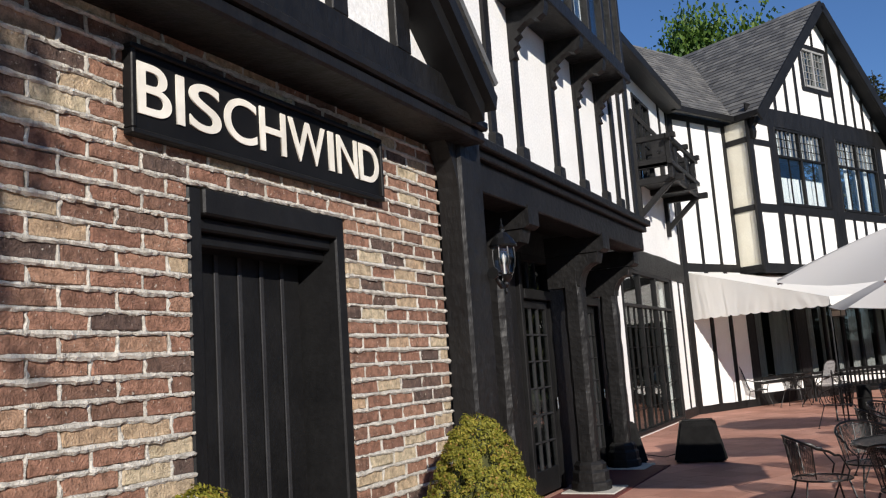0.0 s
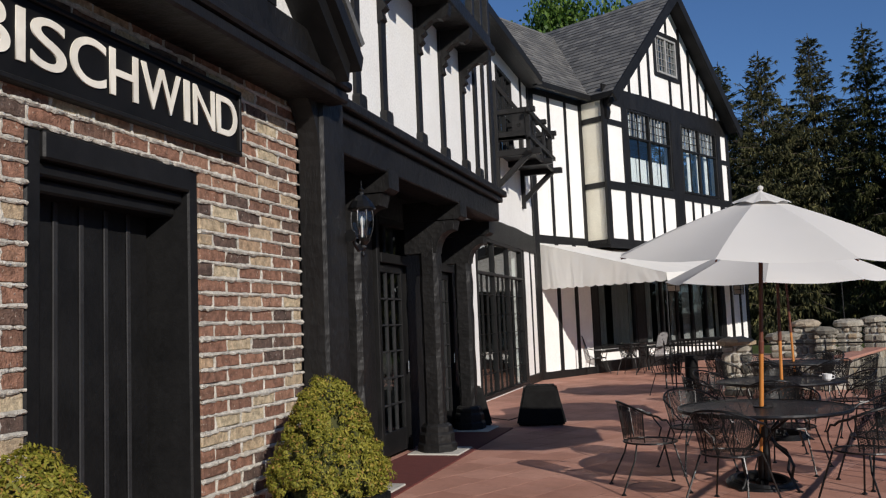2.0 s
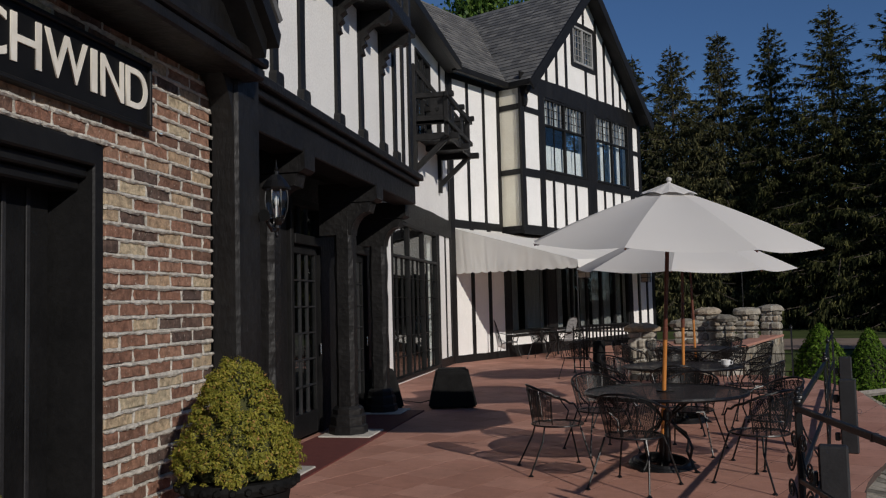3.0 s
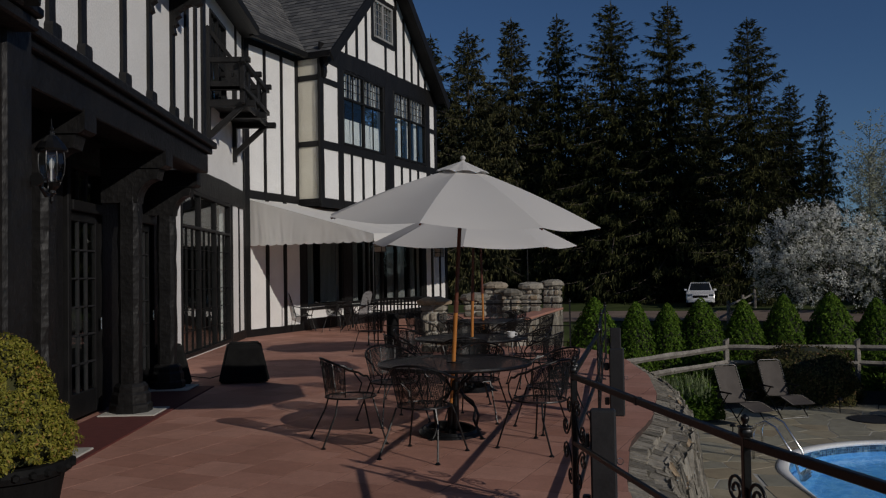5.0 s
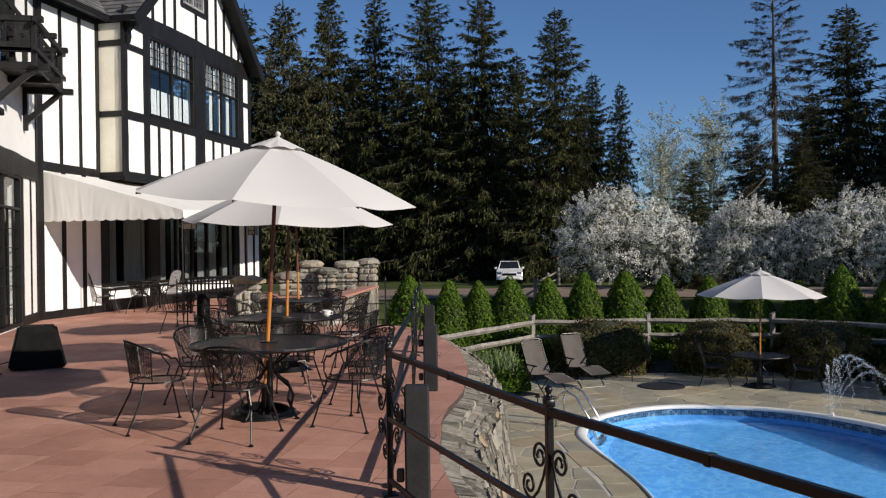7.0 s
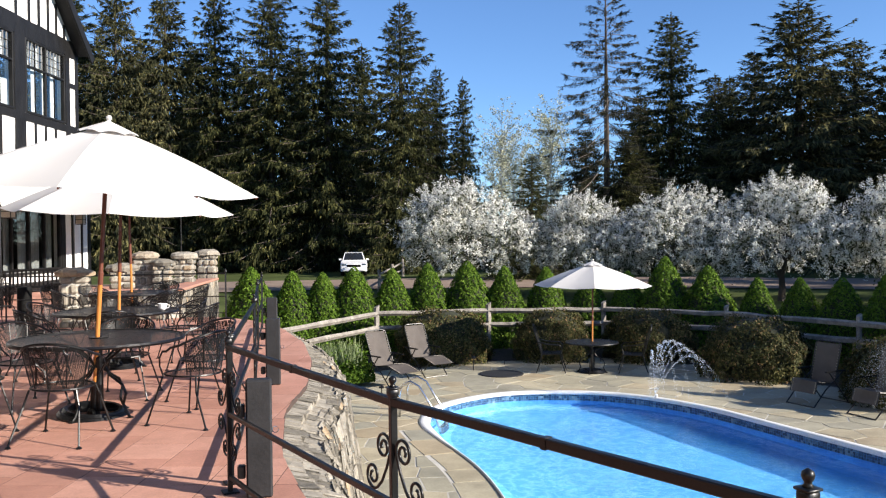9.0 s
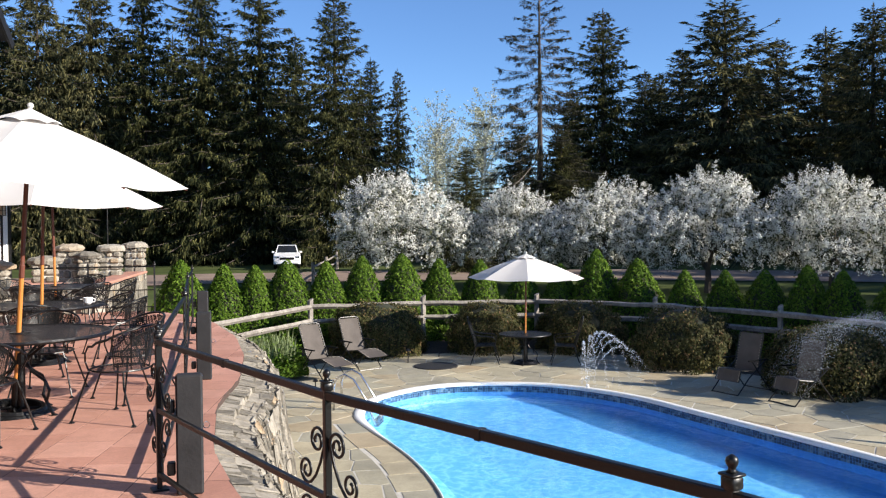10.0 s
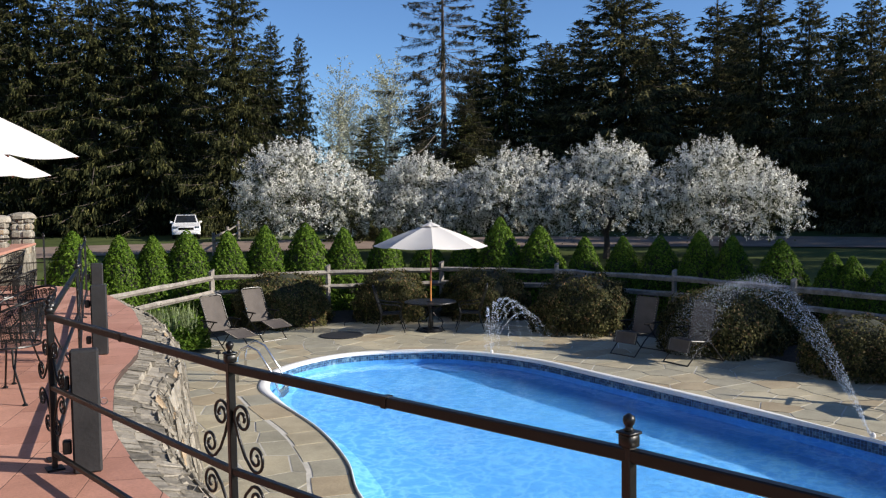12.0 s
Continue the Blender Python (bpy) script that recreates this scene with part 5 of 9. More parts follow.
def parasol(m, r=1.36, top=2.73, rim=2.08, lift=0.0, group="terrace parasols", label="off-white canvas parasol on a wooden pole", spin=10.0):
    t = thing("parasol", label, "parasol", group, m=m)
    turn = radians(spin)

    def corner(k, rad, z):
        return Vector((rad * math.cos(turn + k * math.tau / 8), rad * math.sin(turn + k * math.tau / 8), z))

    cone = top - 0.035
    for k in range(8):
        # a gore: sags between its two ribs and towards the hem
        bm = bmesh.new()
        n = 8
        rows = []
        for i in range(n + 1):
            f = 0.10 + 0.90 * i / n
            row = []
            for j in range(n + 1):
                g2 = j / n
                p = corner(k, r * f, cone + (rim - cone) * f).lerp(corner(k + 1, r * f, cone + (rim - cone) * f), g2)
                sag = math.sin(math.pi * g2) * f
                p.z += 0.030 * math.sin(math.pi * f) - 0.034 * sag + 0.006 * noise.noise(Vector((k * 3.1 + g2 * 3, f * 4, spin))) * math.sin(math.pi * g2)
                if i == n:
                    inward = Vector((p.x, p.y, 0)).normalized()
                    p -= inward * 0.045 * math.sin(math.pi * g2)
                row.append(bm.verts.new(p))
            rows.append(row)
        for a, b in zip(rows, rows[1:]):
            for j in range(n):
                bm.faces.new((a[j], a[j + 1], b[j + 1], b[j]))
        part("canopy_panel", bm, CANVAS, t, smooth=True)
    bm = bmesh.new()
    rc = 0.27
    ap = bm.verts.new((0, 0, top + 0.012))
    rows = []
    for k in range(24):
        w = 1.0 if k % 3 == 0 else 0.93
        a = turn + k * math.tau / 24
        rows.append(bm.verts.new((rc * w * math.cos(a), rc * w * math.sin(a), cone + (rim - cone) * rc * w / r + 0.045 - (0.0 if k % 3 else 0.012))))
    for k in range(24):
        bm.faces.new((rows[k], rows[(k + 1) % 24], ap))
    vent = part("vent_cap", bm, CANVAS, t)
    for k in range(8):
        bm = bmesh.new()
        tube(bm, [(0, 0, cone - 0.03), corner(k, r * 0.99, rim - 0.015)], 0.008, 5)
        part("rib", bm, BROWN_WOOD, t)
        bm = bmesh.new()
        tube(bm, [(0, 0, rim + 0.03), corner(k, r * 0.5, (cone + rim) / 2 - 0.03)], 0.007, 5)
        part("strut", bm, BROWN_WOOD, t)
    bm = bmesh.new()
    lathe(bm, [(0.024, rim - 0.02), (0.045, rim), (0.045, rim + 0.06), (0.026, rim + 0.08)], 12)
    part("hub", bm, BROWN_WOOD, t)
    bm = bmesh.new()
    tube(bm, [(0, 0, 0.06 - lift), (0, 0, 1.28)], 0.0205, 10)
    part("lower_pole", bm, ORANGE_WOOD, t, "varnished orange wooden pole")
    bm = bmesh.new()
    tube(bm, [(0, 0, 1.28), (0, 0, top - 0.03)], 0.0195, 10)
    lathe(bm, [(0.023, 1.22), (0.024, 1.23), (0.024, 1.33), (0.021, 1.34)], 10)
    part("upper_pole", bm, BROWN_WOOD, t, "dark stained upper pole")
    bm = bmesh.new()
    lathe(bm, [(0.21, 0.0), (0.31, 0.0), (0.315, 0.02), (0.29, 0.05), (0.27, 0.05), (0.25, 0.075), (0.22, 0.07), (0.21, 0.0)], 36, close=False)
    for k in range(4):
        tube(bm, [(0.22 * math.cos(k * math.tau / 4), 0.22 * math.sin(k * math.tau / 4), 0.045), (0, 0, 0.05)], 0.016, 6)
    part("base_ring", bm, IRON, t, "heavy black cast-iron base")
    bm = bmesh.new()
    lathe(bm, [(0.06, 0.0), (0.06, 0.05), (0.034, 0.07), (0.034, 0.30)], 12)
    part("base_socket", bm, IRON, t)
    bm = bmesh.new()
    lathe(bm, [(0.02, top - 0.02), (0.030, top - 0.005), (0.016, top + 0.012), (0.027, top + 0.03), (0.024, top + 0.048), (0.007, top + 0.06)], 12)
    part("finial", bm, CANVAS, vent)
    return t


def iron_chair(m, label="black wrought-iron chair with a rounded mesh back", group="terrace chairs"):
    """Faces +y."""
    t = thing("iron_chair", label, "chair", group, m=m)
    # seat pan
    bm = bmesh.new()
    mid = bm.verts.new((0, 0, 0.415))
    edge = [bm.verts.new((0.235 * math.cos(a), 0.235 * math.sin(a) * 1.02, 0.435)) for a in np.linspace(0, math.tau, 28, endpoint=False)]
    for k in range(28):
        bm.faces.new((mid, edge[k], edge[(k + 1) % 28]))
    part("seat", bm, IRON_NET, t, "black mesh seat")
    bm = bmesh.new()
    tube(bm, [(0.24 * math.cos(a), 0.245 * math.sin(a), 0.435) for a in np.linspace(0, math.tau, 29)], 0.009, 5, False)
    part("seat_frame", bm, IRON, t)
    # back and arms in one sweep
    angles = np.linspace(radians(180 - 8), radians(368), 25)
    top, low = [], []
    for a in angles:
        back = max(0.0, -math.sin(a)) ** 0.8
        top.append(Vector((0.30 * math.cos(a), 0.29 * math.sin(a) + (0.05 if math.sin(a) > -0.2 else 0), 0.655 + 0.155 * back)))
        low.append(Vector((0.235 * math.cos(a), 0.24 * math.sin(a), 0.45)))
    bm = bmesh.new()
    tv, lv = [bm.verts.new(p.lerp(q, 0.06)) for p, q in zip(top[4:-4], low[4:-4])], [bm.verts.new(q.lerp(p, 0.08)) for p, q in zip(top[4:-4], low[4:-4])]
    for k in range(len(tv) - 1):
        bm.faces.new((lv[k], lv[k + 1], tv[k + 1], tv[k]))
    part("backrest", bm, IRON_NET, t, "black mesh back", smooth=True)
    bm = bmesh.new()
    tube(bm, top, 0.011, 6)
    part("top_rail", bm, IRON, t)
    bm = bmesh.new()
    for k in (4, 8, 12, 16, 20):
        tube(bm, [low[k], top[k]], 0.006, 5)
    for k in range(6, 19, 2):
        c = top[k].lerp(low[k], 0.13)
        nx = (top[k + 1] - top[k]).normalized()
        tube(bm, [c + nx * 0.028 * math.cos(a) + Vector((0, 0, 0.024 * math.sin(a))) for a in np.linspace(0, 5.5, 9)], 0.0045, 4)
    part("back_scrollwork", bm, IRON, t)
    for sx in (-1, 1):
        bm = bmesh.new()
        end = top[0] if sx < 0 else top[-1]
        tube(bm, [end, (end.x * 1.0, end.y + 0.03, 0.60), (sx * 0.235, 0.17, 0.52), (sx * 0.225, 0.14, 0.43)], 0.008, 5)
        part("arm_support", bm, IRON, t)
        for sy, fx, fy in ((1, 0.29, 0.27), (-1, 0.28, -0.33)):
            bm = bmesh.new()
            tube(bm, [(sx * 0.19, sy * 0.17, 0.43), (sx * 0.225, sy * 0.20, 0.30), (sx * fx, fy, 0.02)], 0.009, 6)
            lathe(bm, [(0.024, 0.0), (0.024, 0.006), (0.008, 0.022)], 8, Matrix.Translation((sx * fx, fy, 0)))
            part("leg", bm, IRON, t)
    return t


IRON_NET_TOP = mesh_material("black_perforated_top", (0.011, 0.011, 0.011), 40.0, 0.36)
TABLES = [(0.39, 8.39), (0.76, 11.55), (1.27, 15.5)]
first_table = patio_table(pose(*TABLES[0], 0))
for p in TABLES[1:]:
    copy_thing(first_table, pose(*p, 0, 0, 0, 20))
parasol(pose(0.334, 8.419, 0, 5.14, 3.37, 0), 1.365, 2.70, 2.124, spin=-17.1)
parasol(pose(*TABLES[1], 0, 3.0, 1.5, 0), 1.40, 2.62, 1.99, spin=-9)
parasol(pose(*TABLES[2], 0, 2.0, -1, 0), 1.34, 2.62, 2.12, spin=15)
first_chair = None
CHAIRS = []
for (tx, ty), angs in zip(TABLES, ((190, 250, 318, 12, 72, 128), (200, 262, 330, 20, 85, 140), (180, 245, 300, 5, 65, 125))):
    for i, a in enumerate(angs):
        rr = 0.98 + 0.06 * math.sin(i * 2.3 + tx * 5)
        CHAIRS.append((tx + rr * math.cos(radians(a)), ty + rr * math.sin(radians(a)), a + 90 + 9 * math.sin(i * 1.9 + ty)))
for x, y, rz in CHAIRS:
    if first_chair is None:
        first_chair = iron_chair(pose(x, y, 0, 0, 0, rz))
    else:
        copy_thing(first_chair, pose(x, y, 0, 0, 0, rz))
# a loose group under the awning and along the far wall
patio_table(wing() @ pose(3.35, -1.3, 0), 0.42, "small round black iron table under the awning", "awning tables")
for s, o, rz in ((2.55, 1.2, -80), (4.35, 1.25, 95)):
    copy_thing(first_chair, wing() @ pose(s, -o, 0, 0, 0, rz))
for x, y, rz in ((0.1, 17.3, 200), (2.0, 17.4, 150), (-0.9, 17.6, 40)):
    copy_thing(first_chair, pose(x, y, 0, 0, 0, rz))
# a white cup left on the second table
cup = thing("cup", "small white cup standing on a table", "cup", m=pose(1.28, 11.25, 0.725))
bm = bmesh.new()
lathe(bm, [(0.03, 0.0), (0.05, 0.02), (0.06, 0.085), (0.055, 0.085), (0.045, 0.02), (0.01, 0.012)], 16)
part("bowl", bm, CURTAIN, cup)
bm = bmesh.new()
tube(bm, [(0.055, 0, 0.07), (0.085, 0, 0.06), (0.08, 0, 0.03), (0.05, 0, 0.025)], 0.006, 6)
part("handle", bm, CURTAIN, cup)


def highback_chair(m, label, cloth, group="window chairs"):
    """Faces +y; tall back with a rounded head, flat arms, splayed legs."""
    t = thing("highback_chair", label, "chair", group, m=m)
    bm = bmesh.new()
    rows = [[bm.verts.new((x, y, 0.44 - 0.02 * (1 - (x / 0.25) ** 2) + 0.03 * (y > 0.2))) for x in (-0.25, -0.12, 0, 0.12, 0.25)] for y in (-0.22, 0.0, 0.24)]
    for a, b in zip(rows, rows[1:]):
        for k in range(4):
            bm.faces.new((a[k], a[k + 1], b[k + 1], b[k]))
    part("seat", bm, cloth, t, smooth=True)
    head = [(-0.25, 0.44), (-0.27, 0.80), (-0.26, 1.02), (-0.18, 1.10), (0.0, 1.13), (0.18, 1.10), (0.26, 1.02), (0.27, 0.80), (0.25, 0.44)]
    edge = [Vector((x, -0.22 - (z - 0.44) * 0.30, z)) for x, z in head]
    bm = bmesh.new()
    mid = bm.verts.new(Vector((0, -0.36, 0.78)))
    ring = [bm.verts.new(p) for p in edge]
    for a, b in zip(ring, ring[1:] + ring[:1]):
        bm.faces.new((a, b, mid))
    part("backrest", bm, cloth, t, smooth=True)
    bm = bmesh.new()
    tube(bm, edge, 0.014, 6)
    part("back_frame", bm, IRON, t)
    bm = bmesh.new()
    tube(bm, [(-0.25, -0.22, 0.44), (-0.26, 0.24, 0.46), (0.26, 0.24, 0.46), (0.25, -0.22, 0.44)], 0.013, 6)
    part("seat_frame", bm, IRON, t)
    for sx in (-1, 1):
        bm = bmesh.new()
        tube(bm, [(sx * 0.27, -0.32, 0.74), (sx * 0.31, -0.10, 0.69), (sx * 0.31, 0.20, 0.67), (sx * 0.28, 0.26, 0.60), (sx * 0.26, 0.22, 0.46)], 0.013, 6)
        part("armrest", bm, IRON, t)
        for sy in (-1, 1):
            bm = bmesh.new()
            tube(bm, [(sx * 0.25, sy * 0.22, 0.45), (sx * 0.26, sy * 0.26, 0.25), (sx * 0.29, sy * 0.34, 0.01)], 0.012, 6)
            part("leg", bm, IRON, t)
    return t


GREY_NET = mesh_material("grey_woven_mesh", (0.22, 0.22, 0.22), 26.0, 0.25)
highback_chair(pose(-3.25, 24.5, 0, 0, 0, -70), "tall-backed black iron mesh chair beside the white wall", IRON_NET)
highback_chair(pose(-1.72, 25.2, 0, 0, 0, 60), "tall-backed grey mesh chair beside the window table", GREY_NET)
bm = bmesh.new()
lathe(bm, [(0.13, 0.0), (0.14, 0.02), (0.14, 0.66), (0.125, 0.70), (0.03, 0.72)], 20)
tagged(part("litter_bin", bm, PLASTIC_BLACK), "slim black cylindrical litter bin on the terrace", "litter bin").location = (-0.5, 19.2, 0.0)


def slatted_bench(m):
    t = thing("garden_bench", "black garden bench with an upright slatted back", "bench", m=m)
    for sx in (-0.6, 0.6):
        for y0, z1 in ((-0.2, 0.95), (0.22, 0.62)):
            bm = bmesh.new()
            beam(bm, (sx, y0, 0), (sx, y0 - (0.06 if z1 > 0.8 else 0), z1), 0.05, 0.05, up=(1, 0, 0))
            part("leg", bm, BLACK_PAINT, t)
        bm = bmesh.new()
        beam(bm, (sx, -0.24, 0.62), (sx, 0.26, 0.62), 0.06, 0.03)
        part("armrest", bm, BLACK_PAINT, t)
    for k in range(5):
        bm = bmesh.new()
        box(bm, (-0.6, -0.2 + k * 0.088, 0.42), (0.6, -0.13 + k * 0.088, 0.445), bevel=0.004)
        part("seat_slat", bm, BLACK_PAINT, t)
    for z in (0.52, 0.93):
        bm = bmesh.new()
        beam(bm, (-0.6, -0.235, z), (0.6, -0.235, z), 0.03, 0.06)
        part("back_rail", bm, BLACK_PAINT, t)
    for k in range(11):
        bm = bmesh.new()
        x = -0.52 + k * 0.104
        beam(bm, (x, -0.23, 0.54), (x, -0.24, 0.91), 0.045, 0.018, up=(0, 1, 0))
        part("back_slat", bm, BLACK_PAINT, t)
    return t


slatted_bench(pose(-0.45, 22.8, 0, 0, 0, 158))
window_table = patio_table(pose(-2.42, 26.3, 0), 0.46, "small round iron table by the ground floor window", "window tables")
window_table.scale = (1.0, 1.0, 1.1)


def speaker_box(m, label, w0=0.38, w1=0.25, h=0.60):
    t = thing("outdoor_speaker", label, "loudspeaker", "black speakers", m=m)
    bm = bmesh.new()
    lo = [bm.verts.new((a * w0, b * w0 * 0.8, 0.02)) for a, b in ((-1, -1), (1, -1), (1, 1), (-1, 1))]
    hi = [bm.verts.new((a * w1, b * w1 * 0.8, h)) for a, b in ((-1, -1), (1, -1), (1, 1), (-1, 1))]
    bm.faces.new(list(reversed(lo)))
    bm.faces.new(hi)
    for k in range(4):
        bm.faces.new((lo[k], lo[(k + 1) % 4], hi[(k + 1) % 4], hi[k]))
    bmesh.ops.bevel(bm, geom=bm.edges[:], offset=0.03, segments=2, affect="EDGES")
    part("body", bm, PLASTIC_BLACK, t)
    bm = bmesh.new()
    f0, f1 = 0.14, 0.86
    quad = [(-(w0 + (w1 - w0) * f0) * 0.8, f0), ((w0 + (w1 - w0) * f0) * 0.8, f0), ((w0 + (w1 - w0) * f1) * 0.8, f1), (-(w0 + (w1 - w0) * f1) * 0.8, f1)]
    rows = [[bm.verts.new((x, -(w0 + (w1 - w0) * f) * 0.8 - o, 0.02 + (h - 0.02) * f)) for x, f in quad] for o in (-0.01, 0.006)]
    bm.faces.new(rows[1])
    for k in range(4):
        bm.faces.new((rows[0][k], rows[0][(k + 1) % 4], rows[1][(k + 1) % 4], rows[1][k]))
    bmesh.ops.recalc_face_normals(bm, faces=bm.faces[:])
    part("grille", bm, RUBBER, t, "flat black front cloth")
    bm = bmesh.new()
    for a, b in product((-0.2, 0.2), (-0.15, 0.15)):
        lathe(bm, [(0.03, 0.0), (0.03, 0.03)], 8, Matrix.Translation((a, b, 0)))
    part("foot", bm, RUBBER, t)
    return t


speaker_box(pose(-2.62, 13.05, 0, 0, 0, 12), "black moulded outdoor loudspeaker standing on the terrace")
speaker_box(pose(-3.75, 12.75, 0, 0, 0, 30), "black moulded loudspeaker standing by the end column", 0.36, 0.24, 0.62)
bm = bmesh.new()
tube(bm, [(-2.9, 13.1, 0.12), (-3.2, 13.3, 0.03), (-3.6, 13.7, 0.02), (-4.0, 14.3, 0.02), (-4.35, 14.5, 0.3)], 0.008, 6)
tagged(part("speaker_cable", bm, RUBBER), "thin black cable running to the wall", "cable")


# clipped golden conifers in black pots
def leaf_cloud(pts, nrm, size, rnd, aspect=0.5, tilt=0.6, corners=4):
    """Small leaves of four or three corners at pts (n,3), roughly facing nrm."""
    n = len(pts)
    d = nrm + rnd.normal(0, tilt, (n, 3))
    d /= np.linalg.norm(d, axis=1)[:, None] + 1e-9
    a = np.cross(d, rnd.normal(0, 1, (n, 3)))
    a /= np.linalg.norm(a, axis=1)[:, None] + 1e-9
    b = np.cross(d, a)
    s = size * rnd.uniform(0.6, 1.3, (n, 1))
    if corners == 3:
        v = np.stack([pts - a * s, pts + a * s * 0.5 - b * s * aspect, pts + a * s * 0.5 + b * s * aspect], 1).reshape(-1, 3)
        return v, np.arange(3 * n).reshape(-1, 3)
    v = np.stack([pts - a * s, pts - b * s * aspect, pts + a * s, pts + b * s * aspect], 1).reshape(-1, 3)
    f = np.arange(4 * n).reshape(-1, 4)
    return v, f


def potted_topiary(m, seed, label):
    rnd = np.random.RandomState(seed)
    t = thing("potted_topiary", label, "potted shrub", "door topiaries", m=m)
    bm = bmesh.new()
    lathe(bm, [(0.17, 0.0), (0.17, 0.05), (0.13, 0.08), (0.10, 0.14), (0.09, 0.42), (0.13, 0.50), (0.20, 0.62), (0.235, 0.80)], 28)
    urn = part("urn", bm, PLASTIC_BLACK, t, "black cast urn on a foot", smooth=False)
    bm = bmesh.new()
    lathe(bm, [(0.225, 0.80), (0.255, 0.81), (0.265, 0.835), (0.255, 0.86), (0.23, 0.865), (0.21, 0.84), (0.02, 0.83)], 36)
    for k in range(26):
        a = k * math.tau / 26
        lathe(bm, [(0.012, -0.014), (0.018, 0.0), (0.012, 0.014)], 6, pose(0.262 * math.cos(a), 0.262 * math.sin(a), 0.835, 0, 90, math.degrees(a)))
    part("rim", bm, PLASTIC_BLACK, urn, "moulded rope rim")
    bm = bmesh.new()
    tube(bm, [(0, 0, 0.82), (0.01, 0, 1.0), (0, 0, 1.25)], [0.02, 0.016, 0.005], 7)
    part("stem", bm, BARK, t)
    # tufts of fine twigs over an egg-shaped body
    tufts, each = 560, 50
    h = np.repeat(rnd.beta(1.1, 1.35, tufts), each)
    ang = np.repeat(rnd.uniform(0, math.tau, tufts), each)
    n = tufts * each
    prof = 0.282 * np.clip((1 - h) * 1.02 + 0.02, 0, 1) ** 0.57 * np.minimum(1, 0.80 + h * 1.6) * np.repeat(rnd.uniform(0.86, 1.06, tufts), each)
    nn = np.stack([np.cos(ang), np.sin(ang), 0.15 + 1.0 * h], 1)
    nn /= np.linalg.norm(nn, axis=1)[:, None]
    puff = rnd.normal(0, 1, (n, 3)) + nn * 0.7
    puff *= (np.repeat(rnd.uniform(0.020, 0.038, tufts), each) * rnd.uniform(0.3, 1.0, n) ** 0.5 / np.linalg.norm(puff, axis=1))[:, None]
    pts = np.stack([prof * np.cos(ang), prof * np.sin(ang), 0.85 + 0.52 * h], 1) + puff
    v, f = leaf_cloud(pts, puff / np.linalg.norm(puff, axis=1)[:, None] + nn * 0.4, 0.0082, rnd, 0.42, 0.5)
    from_arrays("foliage", v, f, TOPIARY, t, "golden green clipped foliage")
    # solid core whose dark colour paints the shade between the tufts
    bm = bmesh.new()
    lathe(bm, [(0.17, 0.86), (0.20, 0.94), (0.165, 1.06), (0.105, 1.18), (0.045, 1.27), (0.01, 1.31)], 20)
    part("shade_core", bm, TOPIARY_CORE, t)
    return t


TOPIARY_CORE = material("topiary_core_shade", (0.03, 0.035, 0.008), (0.06, 0.06, 0.014), 0.9, scale=20, fine=90, bump=0.5)
potted_topiary(pose(-1.70, 3.55, 0), 3, "golden clipped conifer in a black urn beside the door")
potted_topiary(pose(-1.70, 1.77, 0) @ Matrix.Diagonal((0.98, 0.98, 0.955, 1)), 5, "golden clipped conifer in a black urn before the brick wall")
bm = bmesh.new()
box(bm, (-3.72, 7.0, 0.0), (-2.95, 12.5, 0.016))
tagged(part("door_mat", bm, MAT_RED), "long dark red ribbed matting before the doors", "mat")


